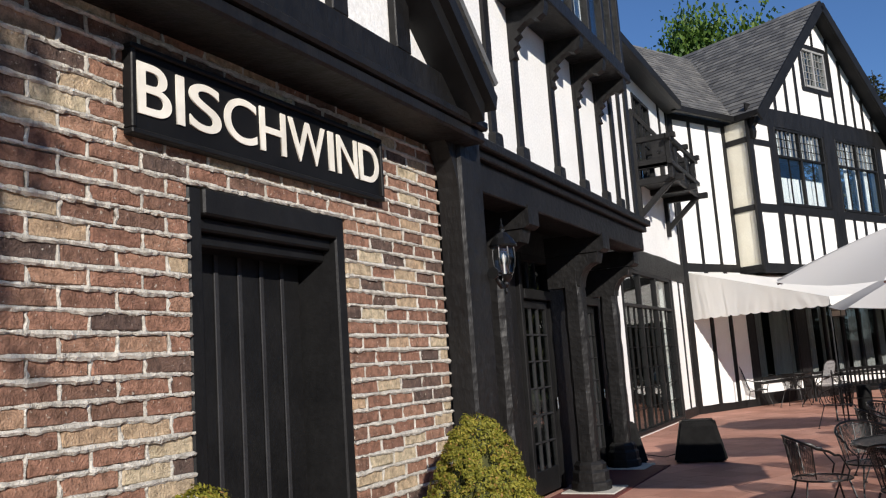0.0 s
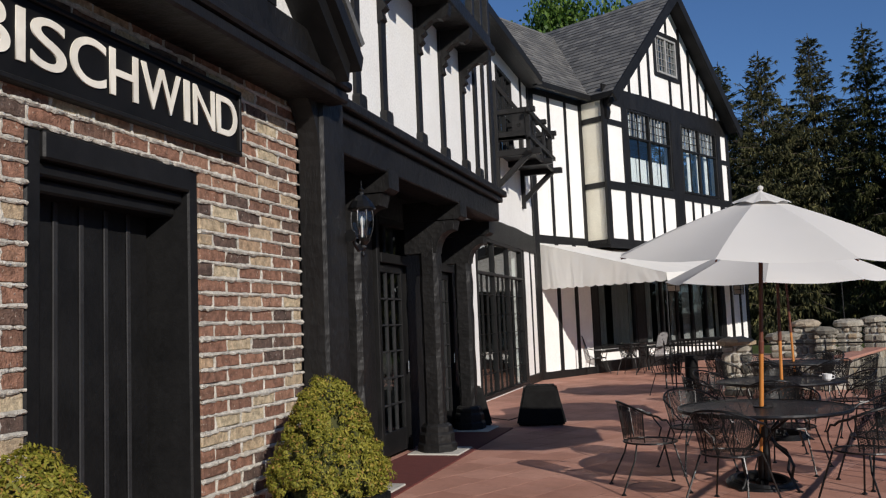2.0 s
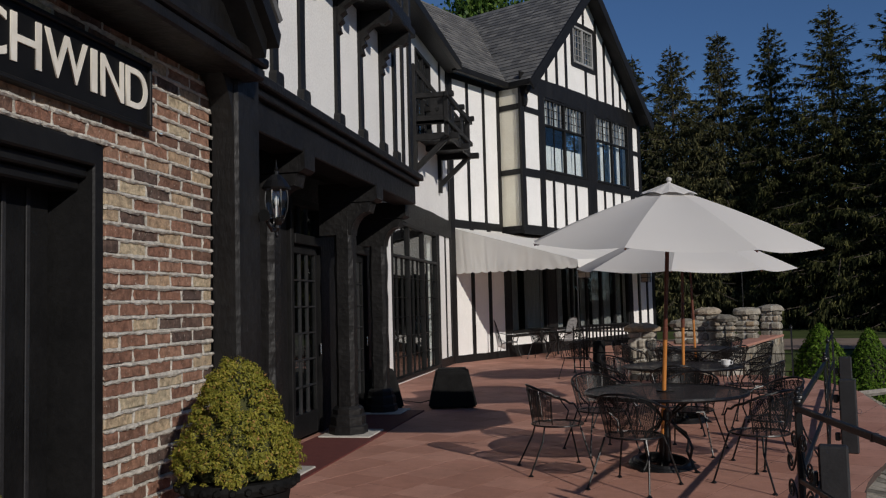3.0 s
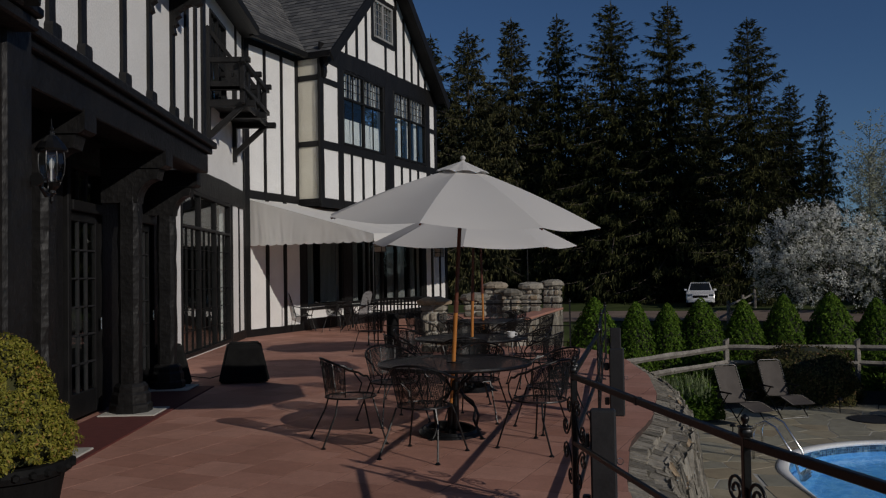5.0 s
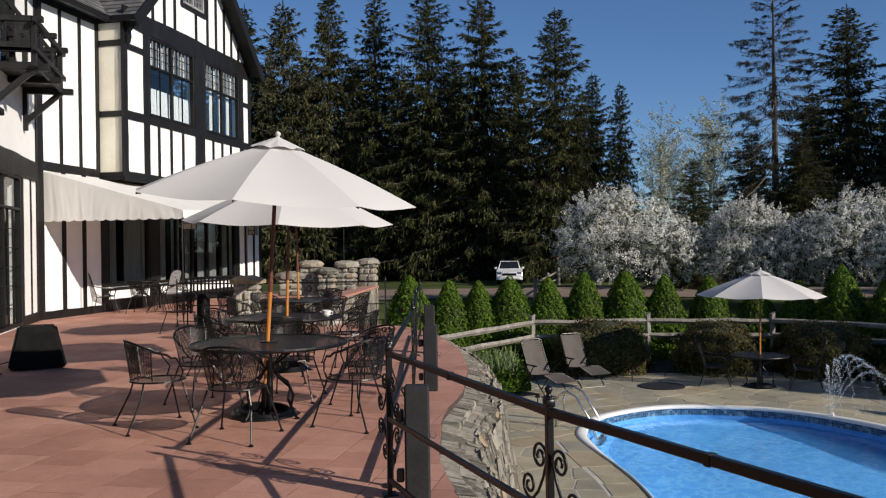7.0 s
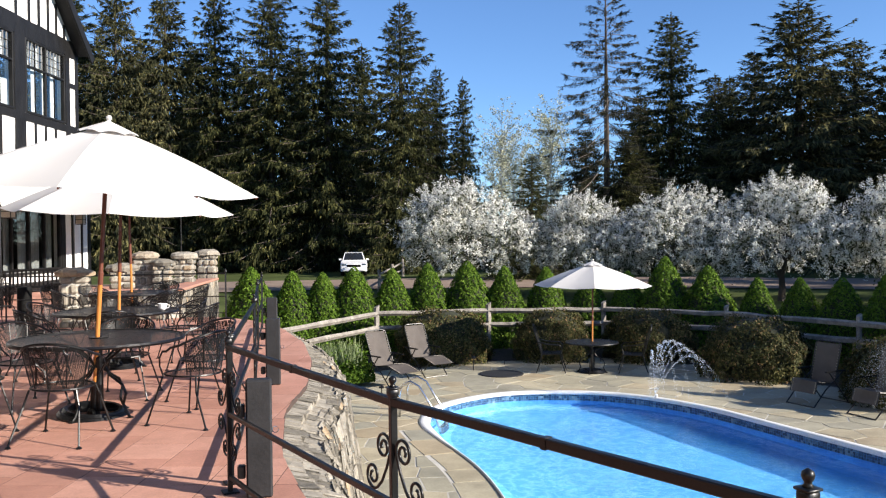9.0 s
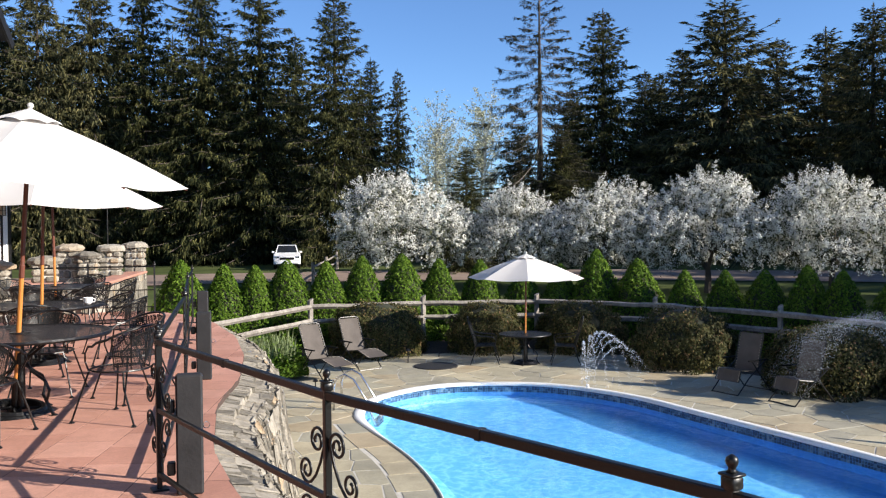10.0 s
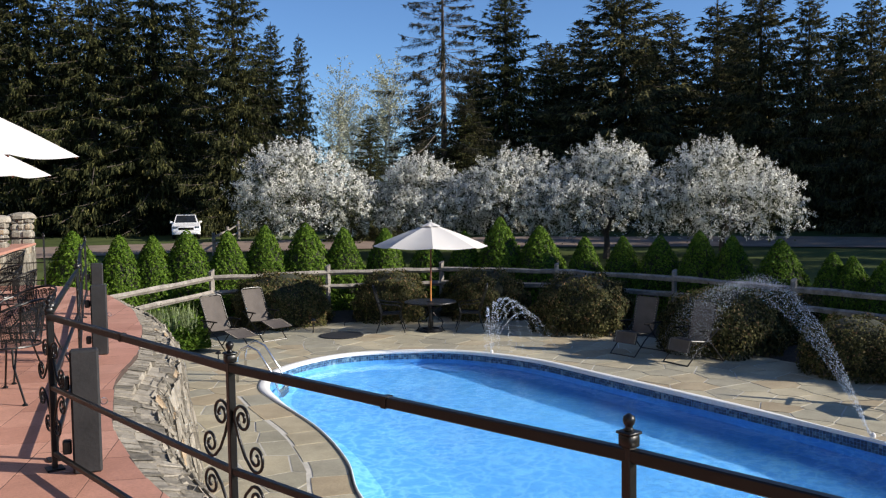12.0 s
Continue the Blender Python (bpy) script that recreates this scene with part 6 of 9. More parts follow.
# ---------------------------------------------------------------- iron railings
def rail_run(name, label, pts, top=0.93, group="terrace railings", low=(0.50, 0.10), scrolls=(1,), finials=True, box_rail=True, rad=0.011):
    t = thing(name, label, "railing", group)
    P = [Vector((x, y, z)) for x, y, z in pts]
    for i, p in enumerate(P):
        bm = bmesh.new()
        box(bm, (p.x - 0.015, p.y - 0.015, p.z), (p.x + 0.015, p.y + 0.015, p.z + top + 0.03), bevel=0.003)
        box(bm, (p.x - 0.05, p.y - 0.05, p.z), (p.x + 0.05, p.y + 0.05, p.z + 0.012), bevel=0.003)
        part("post", bm, IRON, t)
        if finials:
            bm = bmesh.new()
            box(bm, (p.x - 0.021, p.y - 0.021, p.z + top + 0.016), (p.x + 0.021, p.y + 0.021, p.z + top + 0.050), bevel=0.004)
            box(bm, (p.x - 0.025, p.y - 0.025, p.z + top + 0.050), (p.x + 0.025, p.y + 0.025, p.z + top + 0.058), bevel=0.003)
            lathe(bm, [(0.016, 0.0), (0.010, 0.008), (0.0095, 0.013), (0.0145, 0.021), (0.0165, 0.030), (0.0145, 0.039), (0.003, 0.047)], 14, Matrix.Translation((p.x, p.y, p.z + top + 0.057)))
            part("finial", bm, IRON, t, smooth=True)
        if i in scrolls and 0 < i < len(P) - 1 or (i in scrolls and i in (0, len(P) - 1)):
            d = ((P[i + 1] if i + 1 < len(P) else P[i]) - (P[i - 1] if i else P[i])).normalized()
            for sg in (-1, 1):
                for up in (-1, 1):
                    bm = bmesh.new()
                    mid = p.z + low[0]
                    high = spiral(0.080, 0.225, 0.060, 1.6, math.pi, -1)
                    outer = spiral(0.172, 0.085, 0.060, 1.6, radians(215), 1)
                    line = list(reversed(high)) + [(0.055, 0.14), (0.095, 0.075)] + outer
                    tube(bm, [p.xy.to_3d() + d * (sg * a) + Vector((0, 0, mid + up * b)) for a, b in line], 0.0068, 6)
                    part("scroll", bm, IRON, t, smooth=True)
    for a, b in zip(P, P[1:]):
        bm = bmesh.new()
        if box_rail:
            level = Vector((0, 0, top - 0.005))
            beam(bm, a + level, b + level, 0.030, 0.036, bevel=0.004)
            mid = (a + b) / 2 + level
            dd = (b - a).normalized() * 0.012
            beam(bm, mid - dd, mid + dd, 0.035, 0.041)
        else:
            beam(bm, a + Vector((0, 0, top)), b + Vector((0, 0, top)), 0.03, 0.03)
        part("top_rail", bm, IRON, t)
        for z in low:
            bm = bmesh.new()
            if box_rail:
                beam(bm, a + Vector((0, 0, z)), b + Vector((0, 0, z)), 0.024, 0.029, bevel=0.003)
            else:
                tube(bm, [a + Vector((0, 0, z)), b + Vector((0, 0, z))], rad, 6)
            part("lower_rail", bm, IRON, t)
    return t


rail_run("railing", "black wrought-iron railing with scrolls at the terrace edge", [(1.95, -0.6, 0), (1.655, 1.475, 0), (1.275, 3.25, 0), (1.012, 5.42, 0)], scrolls=(2, 3))
rail_run("railing", "black wrought-iron railing along the far terrace edge", [(1.06, 5.62, 0), (1.95, 8.95, 0), (2.75, 12.4, 0), (3.45, 15.2, 0)], scrolls=(0, 1, 2), low=(0.50, 0.10))
rail_run("railing", "slender black iron railing across the terrace end", [(-1.05, 19.2, 0), (-0.83, 19.05, 0), (0.47, 18.3, 0), (2.06, 18.0, 0), (3.25, 17.6, 0)], scrolls=(2, 3), low=(0.46, 0.12), box_rail=False)


def sleeve(x, y, rz, label="dark grey painted upright box beside the railing"):
    t = thing("post_box", label, "post box", "railing boxes", m=pose(x, y, 0, 0, 0, rz))
    bm = bmesh.new()
    box(bm, (-0.08, -0.055, 0.0), (0.08, 0.055, 0.735), bevel=0.012)
    part("body", bm, BOX_GREY, t)
    bm = bmesh.new()
    box(bm, (-0.135, -0.03, 0.12), (-0.085, 0.03, 0.20), bevel=0.008)
    part("bracket", bm, IRON, t)
    bm = bmesh.new()
    box(bm, (-0.135, -0.03, 0.50), (-0.085, 0.03, 0.58), bevel=0.008)
    part("bracket", bm, IRON, t)
    bm = bmesh.new()
    tube(bm, [(0.10 + 0.02 * math.cos(a), -0.03, 0.42 + 0.02 * math.sin(a)) for a in np.linspace(0, math.tau, 11)], 0.003, 4, False)
    part("ring", bm, STEEL, t)
    return t


sleeve(1.165, 5.26, -14)
sleeve(2.22, 9.27, -16)
sleeve(3.02, 12.65, -16)


# ---------------------------------------------------------------- pool and its deck
DECK_Z = -1.60


def closed_curve(ctrl, per=8):
    out, n = [], len(ctrl)
    for i in range(n):
        p0, p1, p2, p3 = (Vector(ctrl[(i + k) % n]) for k in (-1, 0, 1, 2))
        for k in range(per):
            t = k / per
            out.append(0.5 * ((2 * p1) + (p2 - p0) * t + (2 * p0 - 5 * p1 + 4 * p2 - p3) * t * t + (3 * p1 - p0 - 3 * p2 + p3) * t ** 3))
    return out


POOL = closed_curve([(4.45, 7.7), (4.95, 8.9), (5.35, 10.4), (5.60, 12.2), (5.95, 13.5), (6.80, 14.6), (8.2, 15.1), (9.4, 14.75), (10.4, 13.9), (10.95, 12.3), (10.95, 10.4), (10.9, 8.5), (10.82, 6.6), (10.62, 4.6), (9.9, 2.4), (7.4, 1.4), (5.4, 2.0), (4.3, 4.0), (4.1, 6.0)])
NP = len(POOL)
POOL_N = []
for i in range(NP):
    tdir = POOL[(i + 1) % NP] - POOL[i - 1]
    POOL_N.append(Vector((-tdir.y, tdir.x)).normalized())


def inside(poly, x, y):
    hit, n = False, len(poly)
    for i in range(n):
        a, b = poly[i], poly[(i + 1) % n]
        if (a[1] > y) != (b[1] > y) and x < (b[0] - a[0]) * (y - a[1]) / (b[1] - a[1]) + a[0]:
            hit = not hit
    return hit


if inside(POOL, *(POOL[0] + POOL_N[0] * 0.05)):
    POOL_N = [-v for v in POOL_N]


RIM = [0.10 + 0.90 * smooth(11.3, 13.6, p.y + 1.2 * max(0.0, p.x - 6.0)) for p in POOL]


def pool_band(offsets, closed=False, thin=False):
    """A band that follows the pool's edge: (metres outwards, z) pairs across it."""
    bm = bmesh.new()
    rings = [[bm.verts.new((*(POOL[i] + POOL_N[i] * (o * (RIM[i] if o > 0.01 or thin else 1.0))), z)) for i in range(NP)] for o, z in offsets]
    pairs = list(zip(rings, rings[1:])) + ([(rings[-1], rings[0])] if closed else [])
    for a, b in pairs:
        for i in range(NP):
            bm.faces.new((a[i], a[(i + 1) % NP], b[(i + 1) % NP], b[i]))
    bmesh.ops.recalc_face_normals(bm, faces=bm.faces[:])
    return bm


pool = thing("pool", "kidney-shaped swimming pool with white coping and blue lining", "swimming pool", kind="structure")
part("coping", pool_band([(-0.03, -1.635), (-0.045, -1.61), (-0.03, -1.575), (0.12, -1.575), (0.15, -1.59), (0.15, -1.66)], thin=True), WHITE_VINYL, pool, "rounded white coping", smooth=True)
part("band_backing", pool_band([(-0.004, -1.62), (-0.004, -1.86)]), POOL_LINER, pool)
verts, faces = [], []
for i in range(NP):
    a, b, na, nb = POOL[i], POOL[(i + 1) % NP], POOL_N[i], POOL_N[(i + 1) % NP]
    cuts = max(1, round((b - a).length / 0.052))
    for k, (z0, z1) in product(range(cuts), ((-1.671, -1.628), (-1.717, -1.674), (-1.763, -1.720))):
        n = len(verts)
        for f, z in ((k + 0.04, z0), (k + 0.96, z0), (k + 0.96, z1), (k + 0.04, z1)):
            verts.append((*(a.lerp(b, f / cuts) - na.lerp(nb, f / cuts) * 0.012), z))
        faces.append((n, n + 1, n + 2, n + 3))
tagged(from_arrays("tile_band", verts, faces, POOL_TILE, pool, "dark and light blue mosaic tile band"), kind="stuff")
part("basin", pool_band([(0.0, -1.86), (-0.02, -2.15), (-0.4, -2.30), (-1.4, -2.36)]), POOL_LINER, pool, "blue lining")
bm = bmesh.new()
bm.faces.new([bm.verts.new((*(POOL[i] - POOL_N[i] * 1.39), -2.36)) for i in range(NP)])
bmesh.ops.triangulate(bm, faces=bm.faces[:])
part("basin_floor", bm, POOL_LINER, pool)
bm = bmesh.new()
bm.faces.new([bm.verts.new((*(POOL[i] + POOL_N[i] * 0.0), -1.758)) for i in range(NP)])
bmesh.ops.triangulate(bm, faces=bm.faces[:])
for f in bm.faces:
    if f.calc_center_median().z > -9 and f.normal.z < 0:
        f.normal_flip()
bm.normal_update()
if bm.faces[:][0].normal.z < 0:
    bmesh.ops.reverse_faces(bm, faces=bm.faces[:])
water = part("water", bm, WATER)
water.visible_shadow = False
tagged(water, "clear rippled blue pool water", "water", kind="structure")

# bed of mortar under the flagstones, from the pool's edge outwards
DECK = [(4.6, 17.4), (6.6, 18.4), (9.0, 18.8), (12.0, 18.5), (13.6, 17.2), (14.1, 15.0), (14.2, 12.0), (14.2, 9.0), (14.3, 5.0), (14.5, -1.0), (2.2, -1.0), (2.0, 5.0), (2.6, 8.0), (3.2, 10.5), (3.9, 13.5), (4.3, 15.5)]
cx, cy = 8.0, 9.0
bm = bmesh.new()
inner = [bm.verts.new((*(POOL[i] + POOL_N[i] * 0.05), DECK_Z - 0.0045)) for i in range(NP)]
outer = []
for i in range(NP):
    d = (POOL[i] - Vector((cx, cy))).normalized()
    k = 1.0
    p = Vector((cx, cy))
    while inside(DECK, *(p + d * (k + 0.05))):
        k += 0.05
    outer.append(bm.verts.new((*(p + d * k), DECK_Z - 0.0045)))
for i in range(NP):
    bm.faces.new((inner[i], inner[(i + 1) % NP], outer[(i + 1) % NP], outer[i]))
bmesh.ops.recalc_face_normals(bm, faces=bm.faces[:])
deck = tagged(part("pavement", bm, FLAG_JOINT), "irregular grey and tan flagstone pool deck", "pool deck", kind="structure")

# planting bed behind the deck
MULCH = material("dark_bark_mulch", (0.03, 0.02, 0.014), (0.07, 0.048, 0.034), 0.95, scale=6, fine=60, bump=0.8)
bm = bmesh.new()
far = [(3.9, 18.6), (6.6, 20.3), (9.3, 22.0), (13.2, 21.0), (16.6, 19.0), (17.2, 15.6), (17.2, 12.0), (17.2, 9.0), (17.2, 5.0), (17.2, -1.0)]
a = [bm.verts.new((x, y, DECK_Z - 0.03)) for x, y in DECK[:10]]
b = [bm.verts.new((x, y, max(DECK_Z + 0.12, ground_height(x, y) + 0.06))) for x, y in far]
for i in range(9):
    bm.faces.new((a[i], a[i + 1], b[i + 1], b[i]))
bmesh.ops.recalc_face_normals(bm, faces=bm.faces[:])
tagged(part("planting_bed", bm, MULCH), "dark mulched bed under the shrubs", "planting bed", kind="structure")


def pool_ladder(m):
    t = thing("pool_ladder", "polished steel pool ladder with two curved rails", "ladder", m=m)
    for sy in (-0.26, 0.26):
        bm = bmesh.new()
        tube(bm, [(-0.52, sy, 0.0), (-0.52, sy, 0.42), (-0.46, sy, 0.58), (-0.32, sy, 0.64), (-0.16, sy, 0.56), (0.12, sy, 0.12), (0.22, sy, -0.25), (0.24, sy, -0.7)], 0.021, 10)
        part("rail", bm, STEEL, t, smooth=True)
    for z in (-0.25, -0.45, -0.65):
        bm = bmesh.new()
        box(bm, (0.18, -0.25, z), (0.29, 0.25, z + 0.03), bevel=0.006)
        part("rung", bm, STEEL, t)
    return t


pool_ladder(pose(6.22, 13.95, DECK_Z, 0, 0, -38))


def lounger(m, label="brown sling reclining lounger on a dark tube frame", upright=False):
    """Feet towards +x."""
    t = thing("sun_lounger", label, "lounger", "pool loungers", m=m)

    def sling(name, a, b, w=0.25):
        bm = bmesh.new()
        n = 6
        av, bv = Vector(a), Vector(b)
        nrm = (bv - av).cross(Vector((0, 1, 0))).normalized()
        rows = [[bm.verts.new(av.lerp(bv, i / n) + Vector((0, w * s, 0)) - nrm * (0.03 * math.sin(math.pi * i / n) * (1 - abs(s)))) for s in (-1, -0.5, 0, 0.5, 1)] for i in range(n + 1)]
        low = [[bm.verts.new(v.co - nrm * 0.008) for v in r] for r in rows]
        for r0, r1 in zip(rows, rows[1:]):
            for j in range(4):
                bm.faces.new((r0[j], r0[j + 1], r1[j + 1], r1[j]))
        for r0, r1 in zip(low, low[1:]):
            for j in range(4):
                bm.faces.new((r1[j], r1[j + 1], r0[j + 1], r0[j]))
        cloth = part(name, bm, SLING, t, smooth=True)
        for s in (-1, 1):
            bm = bmesh.new()
            tube(bm, [av + Vector((0, s * (w + 0.025), 0)), bv + Vector((0, s * (w + 0.025), 0))], 0.013, 7)
            part(name + "_frame", bm, IRON, cloth)
            bm = bmesh.new()
            for k in range(1, 14):
                p = av.lerp(bv, k / 14) + nrm * 0.004
                tube(bm, [p + Vector((0, s * (w - 0.01), 0)), p + Vector((0, s * (w + 0.03), 0))], 0.004, 4)
            tagged(part(name + "_lacing", bm, BEIGE_BAND, cloth, "pale elastic lacing"), kind="stuff")

    hx = -0.28 if upright else -0.42
    sling("back", (hx, 0, 1.12), (-0.10, 0, 0.40))
    sling("seat", (-0.10, 0, 0.40), (0.38, 0, 0.46))
    sling("footrest", (0.38, 0, 0.46), (0.45, 0, 0.24) if upright else (0.82, 0, 0.34))
    for s in (-1, 1):
        bm = bmesh.new()
        tube(bm, [(-0.45, s * 0.31, 0.0), (-0.15, s * 0.31, 0.33), (0.10, s * 0.31, 0.62)], 0.013, 7)
        part("leg", bm, IRON, t)
        bm = bmesh.new()
        tube(bm, [(0.52, s * 0.31, 0.0), (0.20, s * 0.31, 0.30), (-0.28, s * 0.31, 0.62)], 0.013, 7)
        part("leg", bm, IRON, t)
        bm = bmesh.new()
        box(bm, (-0.34, s * 0.31 - 0.025, 0.62), (0.20, s * 0.31 + 0.025, 0.645), bevel=0.008)
        part("armrest", bm, PLASTIC_BLACK, t)
    for x in (-0.45, 0.52):
        bm = bmesh.new()
        tube(bm, [(x, -0.31, 0.012), (x, 0.31, 0.012)], 0.012, 7)
        part("floor_bar", bm, IRON, t)
    bm = bmesh.new()
    tube(bm, [(hx, -0.27, 1.12), (hx - 0.02, -0.2, 1.15), (hx - 0.02, 0.2, 1.15), (hx, 0.27, 1.12)], 0.013, 7)
    part("head_bar", bm, IRON, t)
    return t


lg = lounger(pose(6.70, 17.42, DECK_Z, 0, 0, -74))
copy_thing(lg, pose(7.95, 18.22, DECK_Z, 0, 0, -80))
upright_lounger = lounger(pose(13.2, 11.5, DECK_Z, 0, 0, 182), "brown sling folding chair set upright beside the pool", True)
copy_thing(upright_lounger, pose(13.3, 10.2, DECK_Z, 0, 0, 174))
copy_thing(lg, pose(12.9, 5.9, DECK_Z, 0, 0, 205))
POOL_TABLE = (11.55, 16.55)
patio_table(pose(*POOL_TABLE, DECK_Z), 0.62, "round black iron table on the pool deck", "pool tables")
parasol(pose(*POOL_TABLE, DECK_Z, 0, 1.0, 0), 1.38, 2.62, 2.05, group="pool parasols", label="white canvas parasol over the poolside table", spin=12)
for side_of, turn in ((-1, -125), (1, 55)):
    highback_chair(pose(POOL_TABLE[0] + side_of * 0.82 * 0.95, POOL_TABLE[1] - side_of * 0.57 * 0.95, DECK_Z, 0, 0, turn), "tall-backed dark mesh chair beside the poolside table", IRON_NET, "pool table chairs")
for x, y, h in ((9.25, 18.2, 0.28), (6.0, 15.9, 0.2)):
    t = thing("path_light", "small dark mushroom path light", "garden light", "path lights", m=pose(x, y, DECK_Z))
    bm = bmesh.new()
    tube(bm, [(0, 0, 0), (0, 0, h)], 0.012, 6)
    part("stake", bm, IRON, t)
    bm = bmesh.new()
    lathe(bm, [(0.055, h), (0.06, h + 0.02), (0.02, h + 0.06)], 10)
    part("cap", bm, IRON, t)
bm = bmesh.new()
lathe(bm, [(0.52, -0.02), (0.52, 0.012), (0.48, 0.02), (0.44, 0.012)], 28, pose(9.55, 17.35, DECK_Z + 0.006))
tagged(part("drain_cover", bm, BOX_GREY), "round dark cover set in the pool deck", "drain cover")


# water jets: strings of drops along thrown arcs
def jet(label, start, ends, apex, count, seed, spread=0.03, size=0.012):
    rnd = np.random.RandomState(seed)
    verts, faces = [], []
    for end, ap in zip(ends, apex):
        p0, p1 = np.array(start), np.array(end)
        for k in range(count):
            u = rnd.beta(1.0, 0.9)
            p = p0 + (p1 - p0) * u
            lin = p0[2] + (p1[2] - p0[2]) * u
            p = np.array([p[0], p[1], lin + 4 * ap * u * (1 - u)])
            p += rnd.normal(0, spread * (0.15 + u * 1.2), 3)
            s = size * rnd.uniform(0.4, 1.2)
            slope_v = (p1 - p0) / np.linalg.norm(p1 - p0) + np.array([0, 0, 4 * ap * (1 - 2 * u) / np.linalg.norm(p1 - p0)])
            slope_v /= np.linalg.norm(slope_v)
            a = np.cross(slope_v, (0.3, 0.2, 1))
            a /= np.linalg.norm(a) + 1e-9
            b = np.cross(slope_v, a)
            n = len(verts)
            verts += [p + slope_v * s * 1.8, p + a * s * 0.6, p + b * s * 0.6, p - a * s * 0.6, p - b * s * 0.6, p - slope_v * s * 1.8]
            for i in range(4):
                faces += [(n, n + 1 + i, n + 1 + (i + 1) % 4), (n + 5, n + 1 + (i + 1) % 4, n + 1 + i)]
    return tagged(from_arrays("water_jet", verts, faces, SPRAY), label, "water jet", kind="stuff")


jx, jy = 10.72, 13.25
jet("thin arcs of water rising from the pool's edge", (jx, jy, -1.58), [(jx + 1.15 * k, jy - 0.72 * k, -1.6) for k in (-0.06, 0.14, 0.32, 0.50, 0.68, 0.84, 1.02)], [0.94, 1.06, 1.13, 1.14, 1.08, 0.98, 0.84], 480, 4, 0.021, 0.0054)
jet("broad arc of spray thrown over the pool deck", (10.74, 5.47, -1.57), [(12.9 + 0.3 * k, 9.9 + 0.5 * k, -1.5) for k in range(4)], [1.78, 1.74, 1.66, 1.56], 2300, 9, 0.055, 0.0052)
for x, y in ((jx, jy), (10.74, 5.47)):
    bm = bmesh.new()
    lathe(bm, [(0.03, 0.0), (0.03, 0.04), (0.012, 0.06)], 10, pose(x + 0.04, y, -1.566))
    tagged(part("jet_nozzle", bm, CURTAIN), "small white fountain nozzle on the pool coping", "nozzle")


# ---------------------------------------------------------------- fence, shrubs, clipped conifers
def ground_at(az, d):
    x, y = d * math.sin(radians(az)), d * math.cos(radians(az))
    return x, y, ground_height(x, y)


fence = thing("split_rail_fence", "weathered split-rail fence behind the shrubs", "fence")
FP = [(12.6, 18.6), (20.4, 22.6), (28.0, 23.2), (35.7, 23.6), (43.5, 22.6), (51.2, 20.8), (58.5, 19.0), (66.0, 17.6)]
tops = []
rnd = random.Random(8)
for az, d in FP:
    x, y, _ = ground_at(az, d)
    tops.append(Vector((x, y, -0.20 if az > 15 else -0.24)))
for p in tops:
    bm = bmesh.new()
    rings = []
    for i in range(5):
        z = -1.9 + (p.z + 1.9) * i / 4
        rings.append([bm.verts.new((p.x + 0.075 * math.cos(k * math.tau / 6) * (1 + rnd.uniform(-0.15, 0.15)), p.y + 0.06 * math.sin(k * math.tau / 6) * (1 + rnd.uniform(-0.15, 0.15)), z + (0.04 * math.cos(k) if i == 4 else 0))) for k in range(6)])
    for a, b in zip(rings, rings[1:]):
        for k in range(6):
            bm.faces.new((a[k], a[(k + 1) % 6], b[(k + 1) % 6], b[k]))
    bm.faces.new(rings[-1])
    part("post", bm, GREY_WOOD, fence)
for a, b in zip(tops, tops[1:]):
    for drop in (0.20, 0.58):
        bm = bmesh.new()
        pts = [a.lerp(b, i / 6) + Vector((rnd.uniform(-0.02, 0.02), rnd.uniform(-0.02, 0.02), -drop + rnd.uniform(-0.012, 0.012))) for i in range(7)]
        tube(bm, pts, [0.072 * rnd.uniform(0.88, 1.12) for _ in pts], 5)
        part("rail", bm, GREY_WOOD, fence)


# a short run of the same fencing beside the drive
drive_fence = thing("split_rail_fence", "short dark split-rail fence beside the drive", "fence")
stands = [Vector(ground_at(az, d)) for az, d in ((20.6, 38.7), (21.5, 44.0), (22.2, 50.0))]
for p in stands:
    bm = bmesh.new()
    tube(bm, [p + Vector((0, 0, -0.2)), p + Vector((0.02, 0, 0.5)), p + Vector((0, 0.02, 1.02))], [0.085, 0.08, 0.07], 6)
    part("post", bm, GREY_WOOD, drive_fence)
for a, b in zip(stands, stands[1:]):
    for up in (0.42, 0.82):
        bm = bmesh.new()
        tube(bm, [a.lerp(b, i / 4) + Vector((0, 0, up + rnd.uniform(-0.02, 0.02))) for i in range(5)], [0.05 * rnd.uniform(0.85, 1.15) for _ in range(5)], 5)
        part("rail", bm, GREY_WOOD, drive_fence)


def shrub_mesh(seed, n=24000, size=0.026):
    rnd = np.random.RandomState(seed)
    u = rnd.normal(0, 1, (n, 3))
    u /= np.linalg.norm(u, axis=1)[:, None]
    u[:, 2] = np.abs(u[:, 2]) * 1.0 - 0.28 * rnd.uniform(0, 1, n)
    lump = 1 + 0.07 * np.sin(u[:, 0] * 7 + seed) * np.cos(u[:, 1] * 6) + 0.06 * np.sin(u[:, 2] * 11 + u[:, 0] * 9) + 0.05 * np.sin(u[:, 1] * 15 + seed)
    pw = np.abs(u) ** 0.80 * np.sign(u)
    r = lump * rnd.uniform(0.86, 1.02, n) ** 0.7
    pts = pw * r[:, None]
    v, f = leaf_cloud(pts * np.array([1.0, 1.0, 0.80]), u, size, rnd, 0.75, 0.5, 3)
    return v, f


